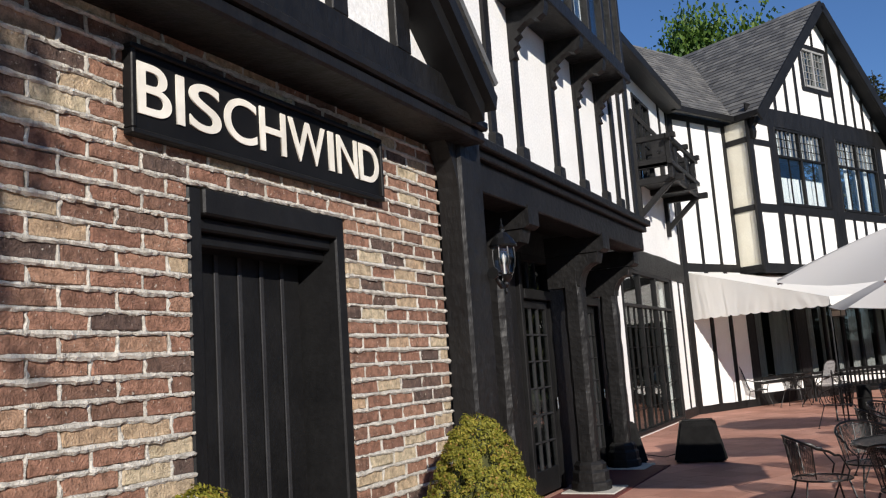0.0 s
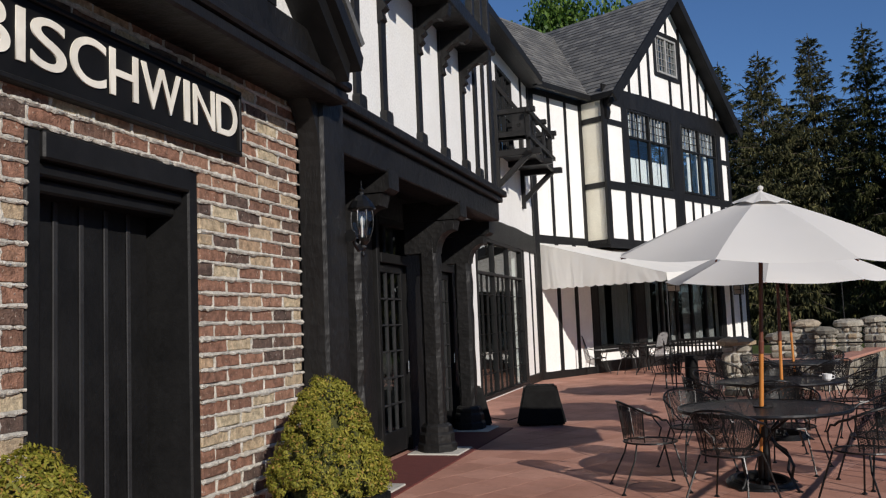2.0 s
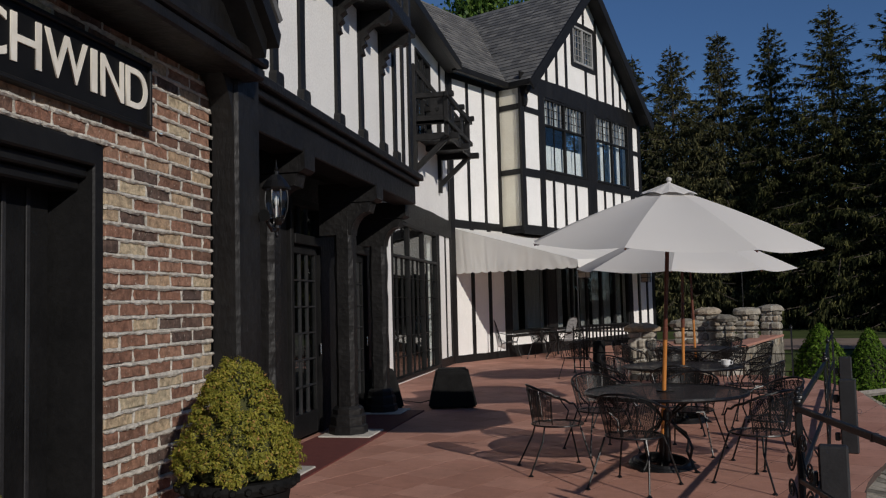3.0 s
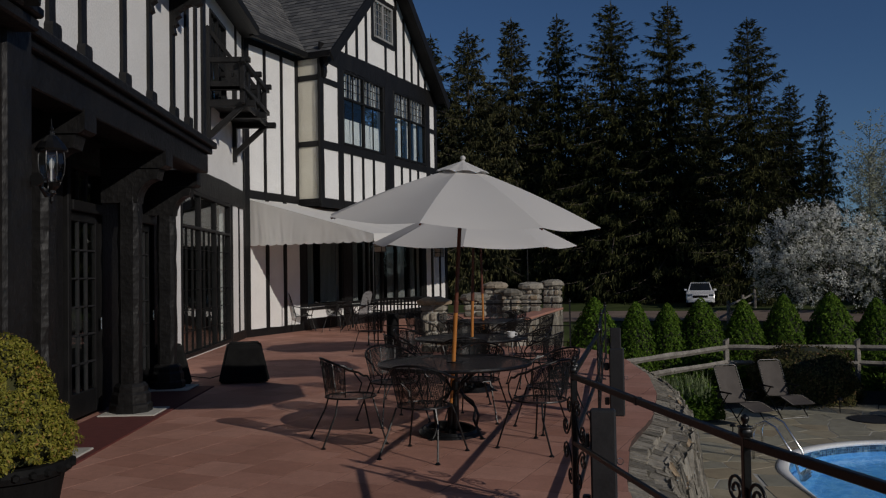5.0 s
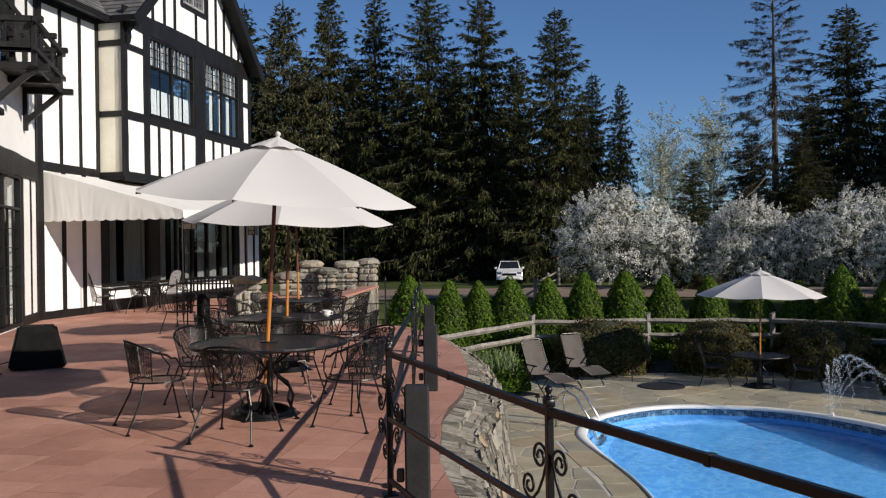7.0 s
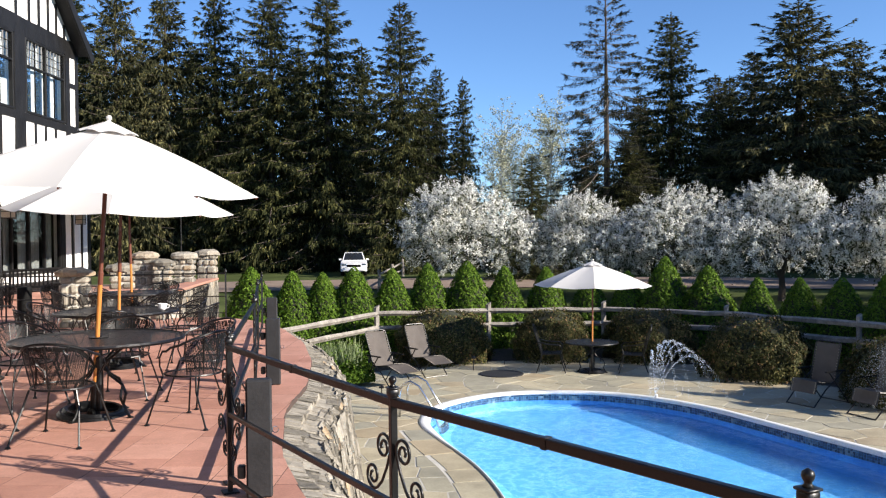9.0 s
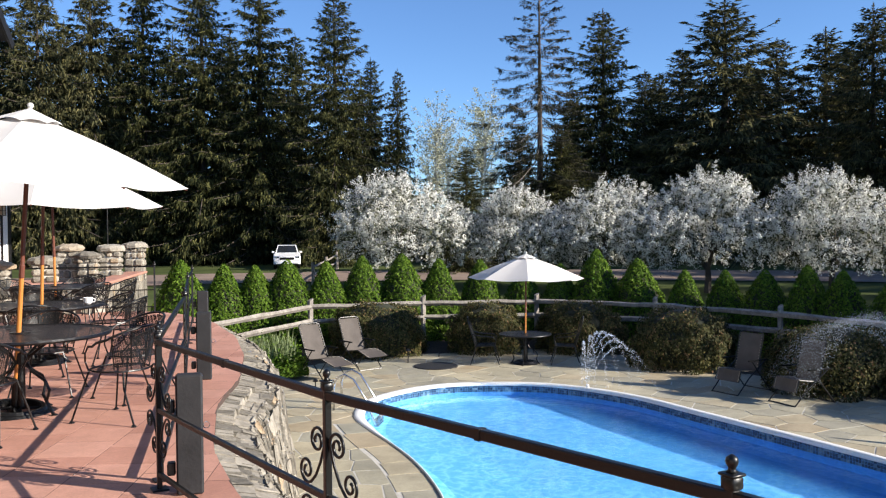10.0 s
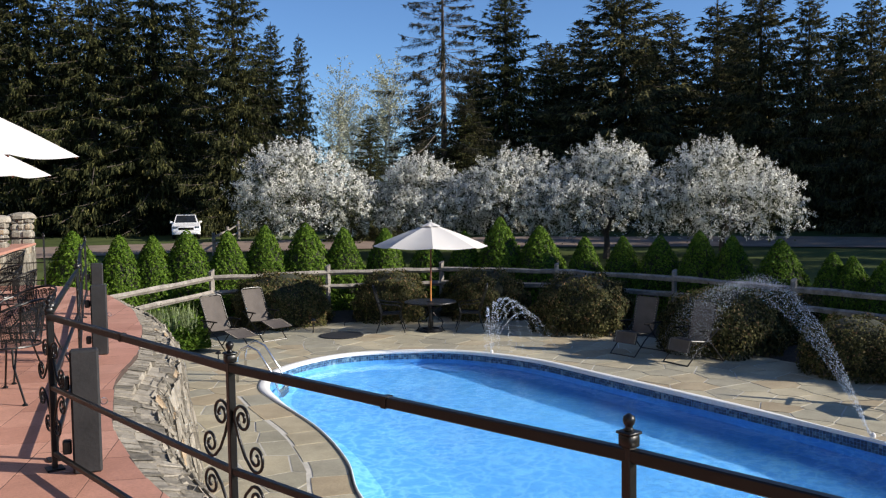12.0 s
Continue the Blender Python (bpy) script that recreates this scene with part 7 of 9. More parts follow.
def shrub(m, sx, sz, seed, label, red=0.0):
    t = thing("rounded_shrub", label, "shrub", "poolside shrubs", m=m @ Matrix.Diagonal((sx * 1.0, sx * 0.95, sz * 0.95, 1)))
    v, f = shrub_mesh(seed)
    v = v + np.array([0, 0, 0.22])
    from_arrays("foliage", v, f, BOX_LEAF, t)
    # solid near-black core, shade within the leaves put into its colour
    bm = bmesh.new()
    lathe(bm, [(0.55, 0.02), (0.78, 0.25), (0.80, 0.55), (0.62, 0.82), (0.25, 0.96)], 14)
    part("shade_core", bm, CORE_SHADE, t)
    bm = bmesh.new()
    for k in range(5):
        a = k * 1.3
        tube(bm, [(0.1 * math.cos(a), 0.1 * math.sin(a), -0.1), (0.35 * math.cos(a), 0.35 * math.sin(a), 0.4)], 0.03, 5)
    part("stem", bm, BARK, t)
    return t


CORE_SHADE = material("foliage_core_shade", (0.014, 0.017, 0.008), (0.028, 0.031, 0.014), 0.95, scale=12, fine=60, bump=0.5)
for i, (az, d, w, h) in enumerate(((24.9, 22.1, 1.22, 1.40), (32.3, 22.4, 1.0, 1.36), (38.6, 22.6, 1.15, 1.36), (45.3, 20.3, 1.16, 1.42), (54.2, 18.2, 1.18, 1.34), (62.2, 16.6, 1.0, 1.05), (69.0, 16.0, 1.0, 1.0), (57.6, 19.6, 1.0, 1.3))):
    x, y, _ = ground_at(az, d)
    shrub(pose(x, y, DECK_Z + 0.0, 0, 0, 40 * i), w, h, 40 + i, "dense rounded shrub with small green and bronze leaves")

# iris clump and low green plants by the retaining wall
rnd = np.random.RandomState(77)
verts, faces = [], []
for k in range(420):
    by = 19.6 + rnd.uniform(-1.2, 1.2)
    bx = 6.2 + 0.3 * (by - 19.6) + rnd.uniform(-0.7, 0.6)
    a, h, w = rnd.uniform(0, math.tau), rnd.uniform(0.45, 0.80), rnd.uniform(0.012, 0.022)
    lean = np.array([math.cos(a), math.sin(a), 0]) * h * rnd.uniform(0.1, 0.4)
    s = np.array([-math.sin(a), math.cos(a), 0]) * w
    p = np.array([bx, by, DECK_Z + 0.0])
    n = len(verts)
    verts += [p - s, p + s, p + lean * 0.4 + s + (0, 0, h * 0.6), p + lean * 0.4 - s + (0, 0, h * 0.6), p + lean + (0, 0, h)]
    faces += [(n, n + 1, n + 2, n + 3), (n + 3, n + 2, n + 4)]
tagged(from_arrays("iris_bed", verts, faces, IRIS), "clump of grey-green iris blades beside the wall", "flower bed", kind="stuff")
n = 17000
py = rnd.uniform(17.3, 22.0, n)
pts = np.stack([4.75 + 0.25 * (py - 17.5) + rnd.uniform(0, 1.7, n), py, DECK_Z + 0.08 + np.abs(rnd.normal(0, 0.12, n)) * (1.2 + 0.6 * np.sin(py * 5))], 1)
v, f = leaf_cloud(pts, np.tile([0, 0, 1.0], (n, 1)), 0.042, rnd, 0.6, 0.8)
tagged(from_arrays("ground_cover", v, f, ARBOR), "low bright green ground cover", "ground cover", kind="stuff")


def conifer_mesh(seed, n=13000):
    """A clipped arborvitae of height 1 and base radius about 0.33, with vertical sprays."""
    rnd = np.random.RandomState(seed)
    h = 1 - rnd.uniform(0, 1, n) ** 0.62
    ang = rnd.uniform(0, math.tau, n)
    prof = 0.40 * np.minimum(1, (h + 0.06) / 0.14) ** 0.3 * np.clip(1 - h ** 1.35, 0, 1) ** 0.80 + 0.012
    lump = 1 + 0.06 * np.sin(ang * 4 + seed + h * 7) + 0.07 * np.sin(ang * 11 - h * 29 + seed) * np.sin(h * 33 + ang * 3) + 0.05 * np.sin(ang * 19 + h * 57)
    r = prof * lump * rnd.uniform(0.86, 1.03, n)
    pts = np.stack([r * np.cos(ang), r * np.sin(ang), 0.01 + h * 0.99], 1)
    nn = np.stack([np.cos(ang), np.sin(ang), 0.45 + 0 * ang], 1)
    return leaf_cloud(pts, nn, 0.0175, rnd, 0.6, 0.55, 3)


def arborvitae(m, seed):
    t = thing("clipped_conifer", "bright green conical clipped arborvitae on the lawn", "conifer", "clipped conifers", m=m)
    v, f = conifer_mesh(seed)
    from_arrays("foliage", v, f, ARBOR, t)
    # same near-black core as in the shrubs, painted as inner shade
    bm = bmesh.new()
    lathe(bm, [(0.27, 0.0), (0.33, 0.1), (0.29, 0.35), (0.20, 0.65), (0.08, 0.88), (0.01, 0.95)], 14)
    part("shade_core", bm, CORE_SHADE, t)
    bm = bmesh.new()
    tube(bm, [(0, 0, -0.08), (0, 0, 0.5)], 0.03, 6)
    part("trunk", bm, BARK, t)
    return t


# azimuth and elevation of each top
ARBS = [(12.1, -1.9), (14.8, -2.2), (16.8, -2.3), (18.9, -2.0), (21.5, -2.1), (23.9, -1.8), (26.6, -1.7), (29.1, -2.0), (31.9, -2.1), (34.8, -2.7), (37.3, -2.4), (39.7, -1.5),
        (42.4, -2.1), (45.4, -2.8), (47.9, -2.8), (50.3, -2.8), (52.8, -2.5), (54.8, -2.8), (57.7, -3.0), (60.7, -3.8), (61.8, -4.0), (63.6, -4.2), (66.5, -4.6)]
makers = []
for i, (az, el) in enumerate(ARBS):
    d = float(np.interp(az, (12, 20, 28, 36, 44, 51, 58, 66), (23.5, 23.9, 24.5, 24.9, 23.9, 22.1, 20.3, 19.0)))
    x, y, gz = ground_at(az, d)
    h = (1.6 + d * math.tan(radians(el)) - gz) * 1.03
    wd = h * (0.86 if i % 3 else 0.98)
    m = pose(x, y, gz - 0.02, 0, 0, 57 * i)
    if i < 3:
        ob = arborvitae(m @ Matrix.Diagonal((wd, wd, h, 1)), 60 + i)
        makers.append(ob)
    else:
        src = makers[i % 3]
        ob = copy_thing(src, m)
        ob.scale = (wd, wd, h)


# ---------------------------------------------------------------- trees
def spruce_meshes(seed, H, R, density=1.0, bare=False, droop=0.35, coarse=1.0):
    """Trunk, boughs and hanging needle sprays of a spruce with a pointed leader."""
    rnd = np.random.RandomState(seed)
    tv, tf = [], []
    nseg = 10
    for i in range(nseg + 1):
        z = H * i / nseg
        rad = 0.014 * H * (1 - i / nseg) + 0.015
        for k in range(7):
            a = k * math.tau / 7
            tv.append((rad * math.cos(a), rad * math.sin(a), z))
    for i in range(nseg):
        for k in range(7):
            tf.append((i * 7 + k, i * 7 + (k + 1) % 7, (i + 1) * 7 + (k + 1) % 7, (i + 1) * 7 + k))
    bv, bf, nv = [], [], []

    def spray(p, d, w):
        """Slender blades from p along d, each turned at random about its length."""
        side_v = np.cross(d, rnd.normal(0, 1, d.shape))
        side_v *= (w / (np.linalg.norm(side_v, axis=1) + 1e-9))[:, None]
        nv.append(np.stack([p + side_v, p + d, p - side_v], 1).reshape(-1, 3))

    z = H * 0.03
    while z < H * 0.975:
        f = z / H
        length = R * (1 - f) ** 0.72 * (0.80 + 0.20 * min(1.0, f / 0.2))
        count = 6 if not bare else 5
        turn = rnd.uniform(0, math.tau)
        for k in range(count):
            a = turn + k * math.tau / count + rnd.uniform(-0.4, 0.4)
            ln = max(0.16, length * float(np.clip(rnd.lognormal(-0.06, 0.25), 0.45, 1.5)))
            out = np.array([math.cos(a), math.sin(a), 0.0])
            sidev = np.array([-math.sin(a), math.cos(a), 0.0])
            zb = z + rnd.uniform(-0.36, 0.36) * (1.1 - f)
            rise = -droop + (droop + 0.60) * f ** 2.2 + rnd.uniform(-0.24, 0.20)
            curl = rnd.uniform(0.05, 0.32) * (1.0 - 0.5 * f)
            steps = 5 if ln > 1 else 3
            uu = np.linspace(0, 1, steps + 1)
            pts = out[None] * (ln * uu)[:, None]
            pts[:, 2] = zb + ln * (rise * uu + curl * uu ** 2.2)
            w = 0.035 if ln > 1.5 else 0.016
            for p, q in zip(pts, pts[1:]):
                n = len(bv)
                bv += [p - sidev * w, p + sidev * w, q + sidev * w * 0.7, q - sidev * w * 0.7, p + (0, 0, w), q + (0, 0, w * 0.7)]
                bf += [(n, n + 4, n + 5, n + 3), (n + 4, n + 1, n + 2, n + 5)]
            # side twigs of uneven length, each with a ragged curtain of needles hanging from it
            twigs = max(3, int((ln * 4.2 + 2) * density ** 0.5))
            ut = rnd.uniform(0.10 if not bare else 0.30, 1.0, twigs) ** 0.8
            far = (0.28 * ln * (1.08 - ut) + 0.12) * rnd.uniform(-1.15, 1.15, twigs)
            deep = rnd.lognormal(-0.15, 0.45, twigs)
            own = rnd.randint(0, twigs, int((ln * 40 + 12) * density))
            m = len(own)
            u = np.clip(ut[own] + rnd.normal(0, 0.025, m), 0.03, 1.0)
            base = np.stack([np.interp(u, uu, pts[:, i]) for i in range(3)], 1)
            reach = far[own] * rnd.uniform(0.0, 1.0, m) ** 0.8
            base += sidev[None] * reach[:, None] + out[None] * (np.abs(reach) * 0.5)[:, None]
            base[:, 2] -= np.abs(reach) * (0.15 + 0.4 * (deep[own] % 0.7)) * (1 - f)
            base[:, 2] += rnd.uniform(-0.34, 0.16, twigs)[own] * (1 - f)
            base += rnd.normal(0, 0.085, (m, 3)) * (1.1 - f)
            hang = rnd.uniform(0.0, 1.0, m)
            d = out[None] * rnd.uniform(0.1, 0.9, m)[:, None] + sidev[None] * (np.sign(reach) * rnd.uniform(-0.1, 0.6, m))[:, None]
            d[:, 2] = -(0.3 + 2.8 * hang) * (1.2 - f) + 0.25 * f
            d *= (rnd.uniform(0.20, 0.50, m) * np.clip(deep[own], 0.5, 1.9) * (0.42 + 0.58 * (1 - f) ** 0.6) * (0.7 if bare else 1.0) * coarse ** 0.5 / (np.linalg.norm(d, axis=1) + 1e-9))[:, None]
            spray(base, d, rnd.uniform(0.024, 0.062, m) * (0.42 if bare else 1.0) * coarse * (0.75 + 0.25 * (1 - f)))
            # the close, shaded inner growth round the trunk
            if not bare and ln > 0.7:
                m = int(8 + 5.5 * ln)
                u = rnd.uniform(0.05, 0.62, m)
                base = np.stack([np.interp(u, uu, pts[:, i]) for i in range(3)], 1) + rnd.normal(0, 0.22, (m, 3)) * (1.05 - f)
                d = rnd.normal(0, 0.5, (m, 3)) + np.array([0, 0, -0.7])
                spray(base, d / np.linalg.norm(d, axis=1)[:, None] * rnd.uniform(0.25, 0.65, m)[:, None], rnd.uniform(0.05, 0.115, m) * (1.1 - f) * coarse ** 0.4)
            # tufts along the end of the bough
            m = 4
            u = rnd.uniform(0.7, 1.0, m)
            base = np.stack([np.interp(u, uu, pts[:, i]) for i in range(3)], 1)
            d = out[None] * rnd.uniform(0.5, 1.0, m)[:, None] + rnd.normal(0, 0.25, (m, 3)) + np.array([0, 0, 0.15])
            spray(base, d * min(0.34, 0.15 + 0.1 * ln), np.full(m, 0.03) * coarse ** 0.5)
        z += H * (0.0165 if not bare else 0.021) * rnd.uniform(0.6, 1.4) * (1.0 if f < 0.8 else 0.75)
    m = 60
    up = rnd.uniform(0, 1, m)
    base = np.stack([np.zeros(m), np.zeros(m), H * (0.955 + 0.05 * up)], 1)
    d = rnd.normal(0, 1, (m, 3))
    d[:, 2] = np.abs(d[:, 2]) + 0.7
    spray(base, d / np.linalg.norm(d, axis=1)[:, None] * (0.34 * (1.15 - up))[:, None], np.full(m, 0.022))
    nv = np.concatenate(nv)
    return (tv, tf), (bv, bf), (nv, np.arange(len(nv)).reshape(-1, 3))


def spruce(seed, H, R, label, density=1.0, bare=False, droop=0.35, needles=None, coarse=1.0):
    t = thing("spruce_tree", label, "spruce", "wood edge spruces")
    (tv, tf), (bv, bf), (nv, nf) = spruce_meshes(seed, H, R, density, bare, droop, coarse)
    from_arrays("trunk", tv, tf, BARK, t)
    tagged(from_arrays("branchwork", bv, bf, BARK if not bare else DEAD_TWIG, t), kind="stuff")
    from_arrays("needles", nv, nf, needles or SPRUCE, t)
    return t


KINDS = [spruce(201, 20.0, 4.5, "tall dark green Norway spruce at the wood's edge", 0.92, droop=0.50), spruce(202, 20.0, 4.1, "tall dark green Norway spruce at the wood's edge", 0.92, droop=0.62),
         spruce(203, 20.0, 4.8, "broad dark spruce at the wood's edge", 0.8, droop=0.42, needles=SPRUCE_DARK, coarse=1.2), spruce(204, 20.0, 4.5, "dense dark spruce at the wood's edge", 0.8, droop=0.54, needles=SPRUCE_DARK, coarse=1.2)]
REAR = [spruce(211, 20.0, 4.8, "dark spruce in the second row of the wood", 0.2, coarse=2.6), spruce(212, 20.0, 4.4, "dark spruce in the second row of the wood", 0.2, droop=0.45, coarse=2.6)]
# azimuth and elevation of each top, distance, breadth
FRONT = [(-2.2, 15.6, 64, 1.0), (1.4, 16.0, 66, 1.0), (3.9, 16.4, 63, 0.95), (6.9, 16.9, 64, 1.0), (10.0, 17.0, 63, 0.95), (13.6, 17.6, 61, 1.05), (17.3, 17.2, 60, 1.15), (22.2, 15.8, 57, 1.1), (24.6, 11.6, 60, 0.9), (26.4, 10.9, 59, 0.75),
         (40.2, 14.4, 57, 1.3), (42.9, 10.4, 60, 1.3), (45.3, 11.6, 61, 1.3), (47.9, 14.6, 57, 1.75), (51.0, 11.8, 62, 1.4), (53.8, 12.2, 60, 1.5), (56.4, 13.3, 56, 1.4), (59.2, 12.8, 55, 1.0), (62.6, 12.0, 54, 1.2), (66.0, 12.8, 52, 1.2), (70.0, 13.0, 52, 1.2), (31.0, 5.6, 46, 1.5), (34.6, 7.2, 56, 1.7), (37.4, 6.8, 53, 1.7)]
BACK = [(-4.5, 13.0, 80), (0.0, 13.0, 82), (2.7, 12.5, 80), (5.4, 13.0, 80), (8.5, 12.8, 80), (11.8, 12.6, 80), (15.4, 13.0, 78), (19.6, 13.0, 76), (23.6, 9.5, 76), (38.2, 9.5, 72), (43.8, 10.2, 74), (49.4, 10.6, 74), (55.2, 11.0, 72), (61.0, 10.8, 70), (64.2, 11.0, 70), (68, 11, 70), ]
for i, (az, el, d, br) in enumerate(FRONT + [(a, e, d, 1.1) for a, e, d in BACK]):
    x, y, gz = ground_at(az, d)
    k = (1.6 + d * math.tan(radians(el)) - gz) / 20.0
    m = pose(x, y, gz - 0.1, 0, 0, 71 * i)
    if i < 4:
        ob = KINDS[i]
        ob.matrix_basis = m
    elif i < len(FRONT):
        ob = copy_thing(KINDS[(i * 7 + i // 4) % 2 + (2 if az > 41.5 else 0)], m)
    elif i < len(FRONT) + 2:
        ob = REAR[i - len(FRONT)]
        ob.matrix_basis = m
    else:
        ob = copy_thing(REAR[i % 2], m)
    ob.scale = (k * br * 1.08, k * br * 1.08, k)
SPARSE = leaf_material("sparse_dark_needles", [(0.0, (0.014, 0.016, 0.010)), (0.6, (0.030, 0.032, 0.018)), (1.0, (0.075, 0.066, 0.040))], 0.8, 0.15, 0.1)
sp = spruce(230, 20.0, 5.4, "tall sparse spruce with bare grey boughs showing", 1.9, True, 0.62, SPARSE)
x, y, gz = ground_at(36.0, 54)
k = (1.6 + 54 * math.tan(radians(17.2)) - gz) / 20
sp.matrix_basis = pose(x, y, gz)
sp.scale = (k, k, k)

# added leaves closing the wood below the boughs, its shade painted as dark colour
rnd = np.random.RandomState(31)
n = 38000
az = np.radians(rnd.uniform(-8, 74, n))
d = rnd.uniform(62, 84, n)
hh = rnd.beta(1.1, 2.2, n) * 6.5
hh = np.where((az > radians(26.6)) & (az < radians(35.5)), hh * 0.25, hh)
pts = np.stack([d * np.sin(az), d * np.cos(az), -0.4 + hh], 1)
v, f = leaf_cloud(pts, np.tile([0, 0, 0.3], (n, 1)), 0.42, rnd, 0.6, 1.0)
tagged(from_arrays("wood_shade_fill", v, f, SPARSE), "dark leaf fill painted as shade beneath the spruces", "undergrowth", kind="stuff")


def limbs(bm, start, direction, length, radius, depth, rnd, tips, spread=0.7):
    end = start + direction * length
    midp = start.lerp(end, 0.5) + Vector((rnd.uniform(-1, 1), rnd.uniform(-1, 1), rnd.uniform(-0.5, 0.5))) * length * 0.06
    tube(bm, [start, midp, end], [radius, radius * 0.8, radius * 0.6], 6 if depth > 1 else 4, False)
    if depth == 0:
        tips.append(end)
        return
    for _ in range(3):
        d = (direction + Vector((rnd.uniform(-1, 1), rnd.uniform(-1, 1), rnd.uniform(-0.35, 0.8))) * spread).normalized()
        limbs(bm, start.lerp(end, rnd.uniform(0.6, 1.0)), d, length * rnd.uniform(0.58, 0.8), radius * 0.58, depth - 1, rnd, tips, spread)


def blossom_tree(seed):
    r2 = random.Random(seed)
    rnd = np.random.RandomState(seed)
    t = thing("blossom_tree", "spreading crab apple in full white blossom", "blossom tree", "blossom trees")
    bm = bmesh.new()
    tips = []
    limbs(bm, Vector((0, 0, -0.1)), Vector((0, 0, 1)), 1.3, 0.17, 3, r2, tips, 0.95)
    part("trunk", bm, BARK, t)
    # lobes make up an uneven dome; flowering twigs stand out of each lobe
    lobes = [(np.array([0.0, 0.0, 3.1]), 1.75)]
    for k in range(14):
        a = k * math.tau / 8 + rnd.uniform(-0.3, 0.3)
        low = k < 8
        q = rnd.uniform(2.2, 2.9) if low else rnd.uniform(0.9, 1.9)
        lobes.append((np.array([q * math.cos(a), q * math.sin(a), rnd.uniform(1.75, 2.5) if low else rnd.uniform(3.0, 3.6)]), rnd.uniform(0.95, 1.3)))
    P, N, L = [], [], []
    for c, rad in lobes:
        for _ in range(int(50 * rad ** 1.5)):
            u = rnd.normal(0, 1, 3) + np.array([0, 0, 0.35])
            u /= np.linalg.norm(u)
            foot = c + u * rad * rnd.uniform(0.45, 0.85)
            away = u + rnd.normal(0, 0.35, 3) + np.array([0, 0, 0.25])
            away /= np.linalg.norm(away)
            ln = rnd.uniform(0.35, 0.8)
            sag = rnd.uniform(0.0, 0.35)
            for q in np.linspace(0.15, 1.0, 7):
                p = foot + away * ln * q - np.array([0, 0, sag * q * q * ln]) + rnd.normal(0, 0.05, 3)
                m = rnd.randint(9, 15)
                v = rnd.normal(0, 1, (m, 3)) + u * 0.8
                v /= np.linalg.norm(v, axis=1)[:, None]
                P.append(p + v * rnd.uniform(0.02, 0.13, (m, 1)))
                N.append(v + u * 0.7)
            # inner leaves, dark to paint shade in the gaps; then leaves along the twig
            L.append(foot + rnd.normal(0, 0.22, (6, 3)))
            L.append(foot + away * ln * rnd.uniform(0, 0.9, (3, 1)) + rnd.normal(0, 0.06, (3, 3)))
    P, N, L = np.concatenate(P), np.concatenate(N), np.concatenate(L)
    keep = P[:, 2] > 0.95
    P, N, L = P[keep], N[keep], L[L[:, 2] > 0.6]
    v1, f1 = leaf_cloud(P, N, 0.030, rnd, 0.85, 0.35, 3)
    from_arrays("blossom", v1, f1, BLOSSOM, t, "white blossom clusters")
    v2, f2 = leaf_cloud(L, rnd.normal(0, 1, L.shape), 0.07, rnd, 0.55, 0.9, 3)
    from_arrays("young_leaves", v2, f2, BLOSSOM_LEAF, t, "grey-green young leaves")
    return t


BLOSSOM_LEAF = leaf_material("blossom_young_leaves", [(0.0, (0.030, 0.036, 0.020)), (0.75, (0.075, 0.085, 0.042)), (1.0, (0.15, 0.16, 0.085))], 0.6, 0.3)
apple = [blossom_tree(301), blossom_tree(302)]
for i, (az, el, d, w) in enumerate(((26.4, 4.35, 36, 0.95), (34.3, 3.5, 36, 0.90), (40.4, 3.6, 35, 0.92), (46.8, 4.45, 34, 0.92), (54.2, 4.0, 33, 0.86))):
    x, y, gz = ground_at(az, d)
    k = (1.6 + d * math.tan(radians(el)) - gz) / 5.15
    m = pose(x, y, gz, 0, 0, 83 * i)
    if i < 2:
        ob = apple[i]
        ob.matrix_basis = m
    else:
        ob = copy_thing(apple[i % 2], m)
    ob.scale = (k * w, k * w, k)


def leafy_tree(name, label, H, crown, seed, mat, count, size, trunk_r=0.3, group=""):
    r2, rnd = random.Random(seed), np.random.RandomState(seed)
    t = thing(name, label, "tree", group)
    bm = bmesh.new()
    tips = []
    limbs(bm, Vector((0, 0, -0.2)), Vector((0, 0, 1)), H * 0.42, trunk_r, 4, r2, tips, 0.7)
    part("trunk", bm, BARK, t)
    P, N = [], []
    for tip in tips:
        m = max(3, count // len(tips))
        q = np.array(tip) + rnd.normal(0, crown, (m, 3))
        P.append(q)
        N.append(rnd.normal(0, 1, (m, 3)) + np.array([0, 0, 0.5]))
    v, f = leaf_cloud(np.concatenate(P), np.concatenate(N), size, rnd, 0.7, 0.8)
    from_arrays("crown", v, f, mat, t)
    return t


mp = leafy_tree("maple_tree", "tall maple in fresh green leaf behind the roof", 20.0, 0.95, 401, MAPLE, 32000, 0.185, 0.4)
x, y, gz = ground_at(-11.3, 50)
mp.matrix_basis = pose(x, y, gz)
mp.scale = (0.6, 0.6, 1.0)
mp2 = copy_thing(mp, pose(*ground_at(-15.5, 53), 0, 0, 130))
mp2.scale = (0.6, 0.6, 1.0)


BIRCH_BARK = material("pale_birch_bark", (0.30, 0.29, 0.26), (0.58, 0.57, 0.53), 0.8, scale=3, fine=30, bump=0.2)


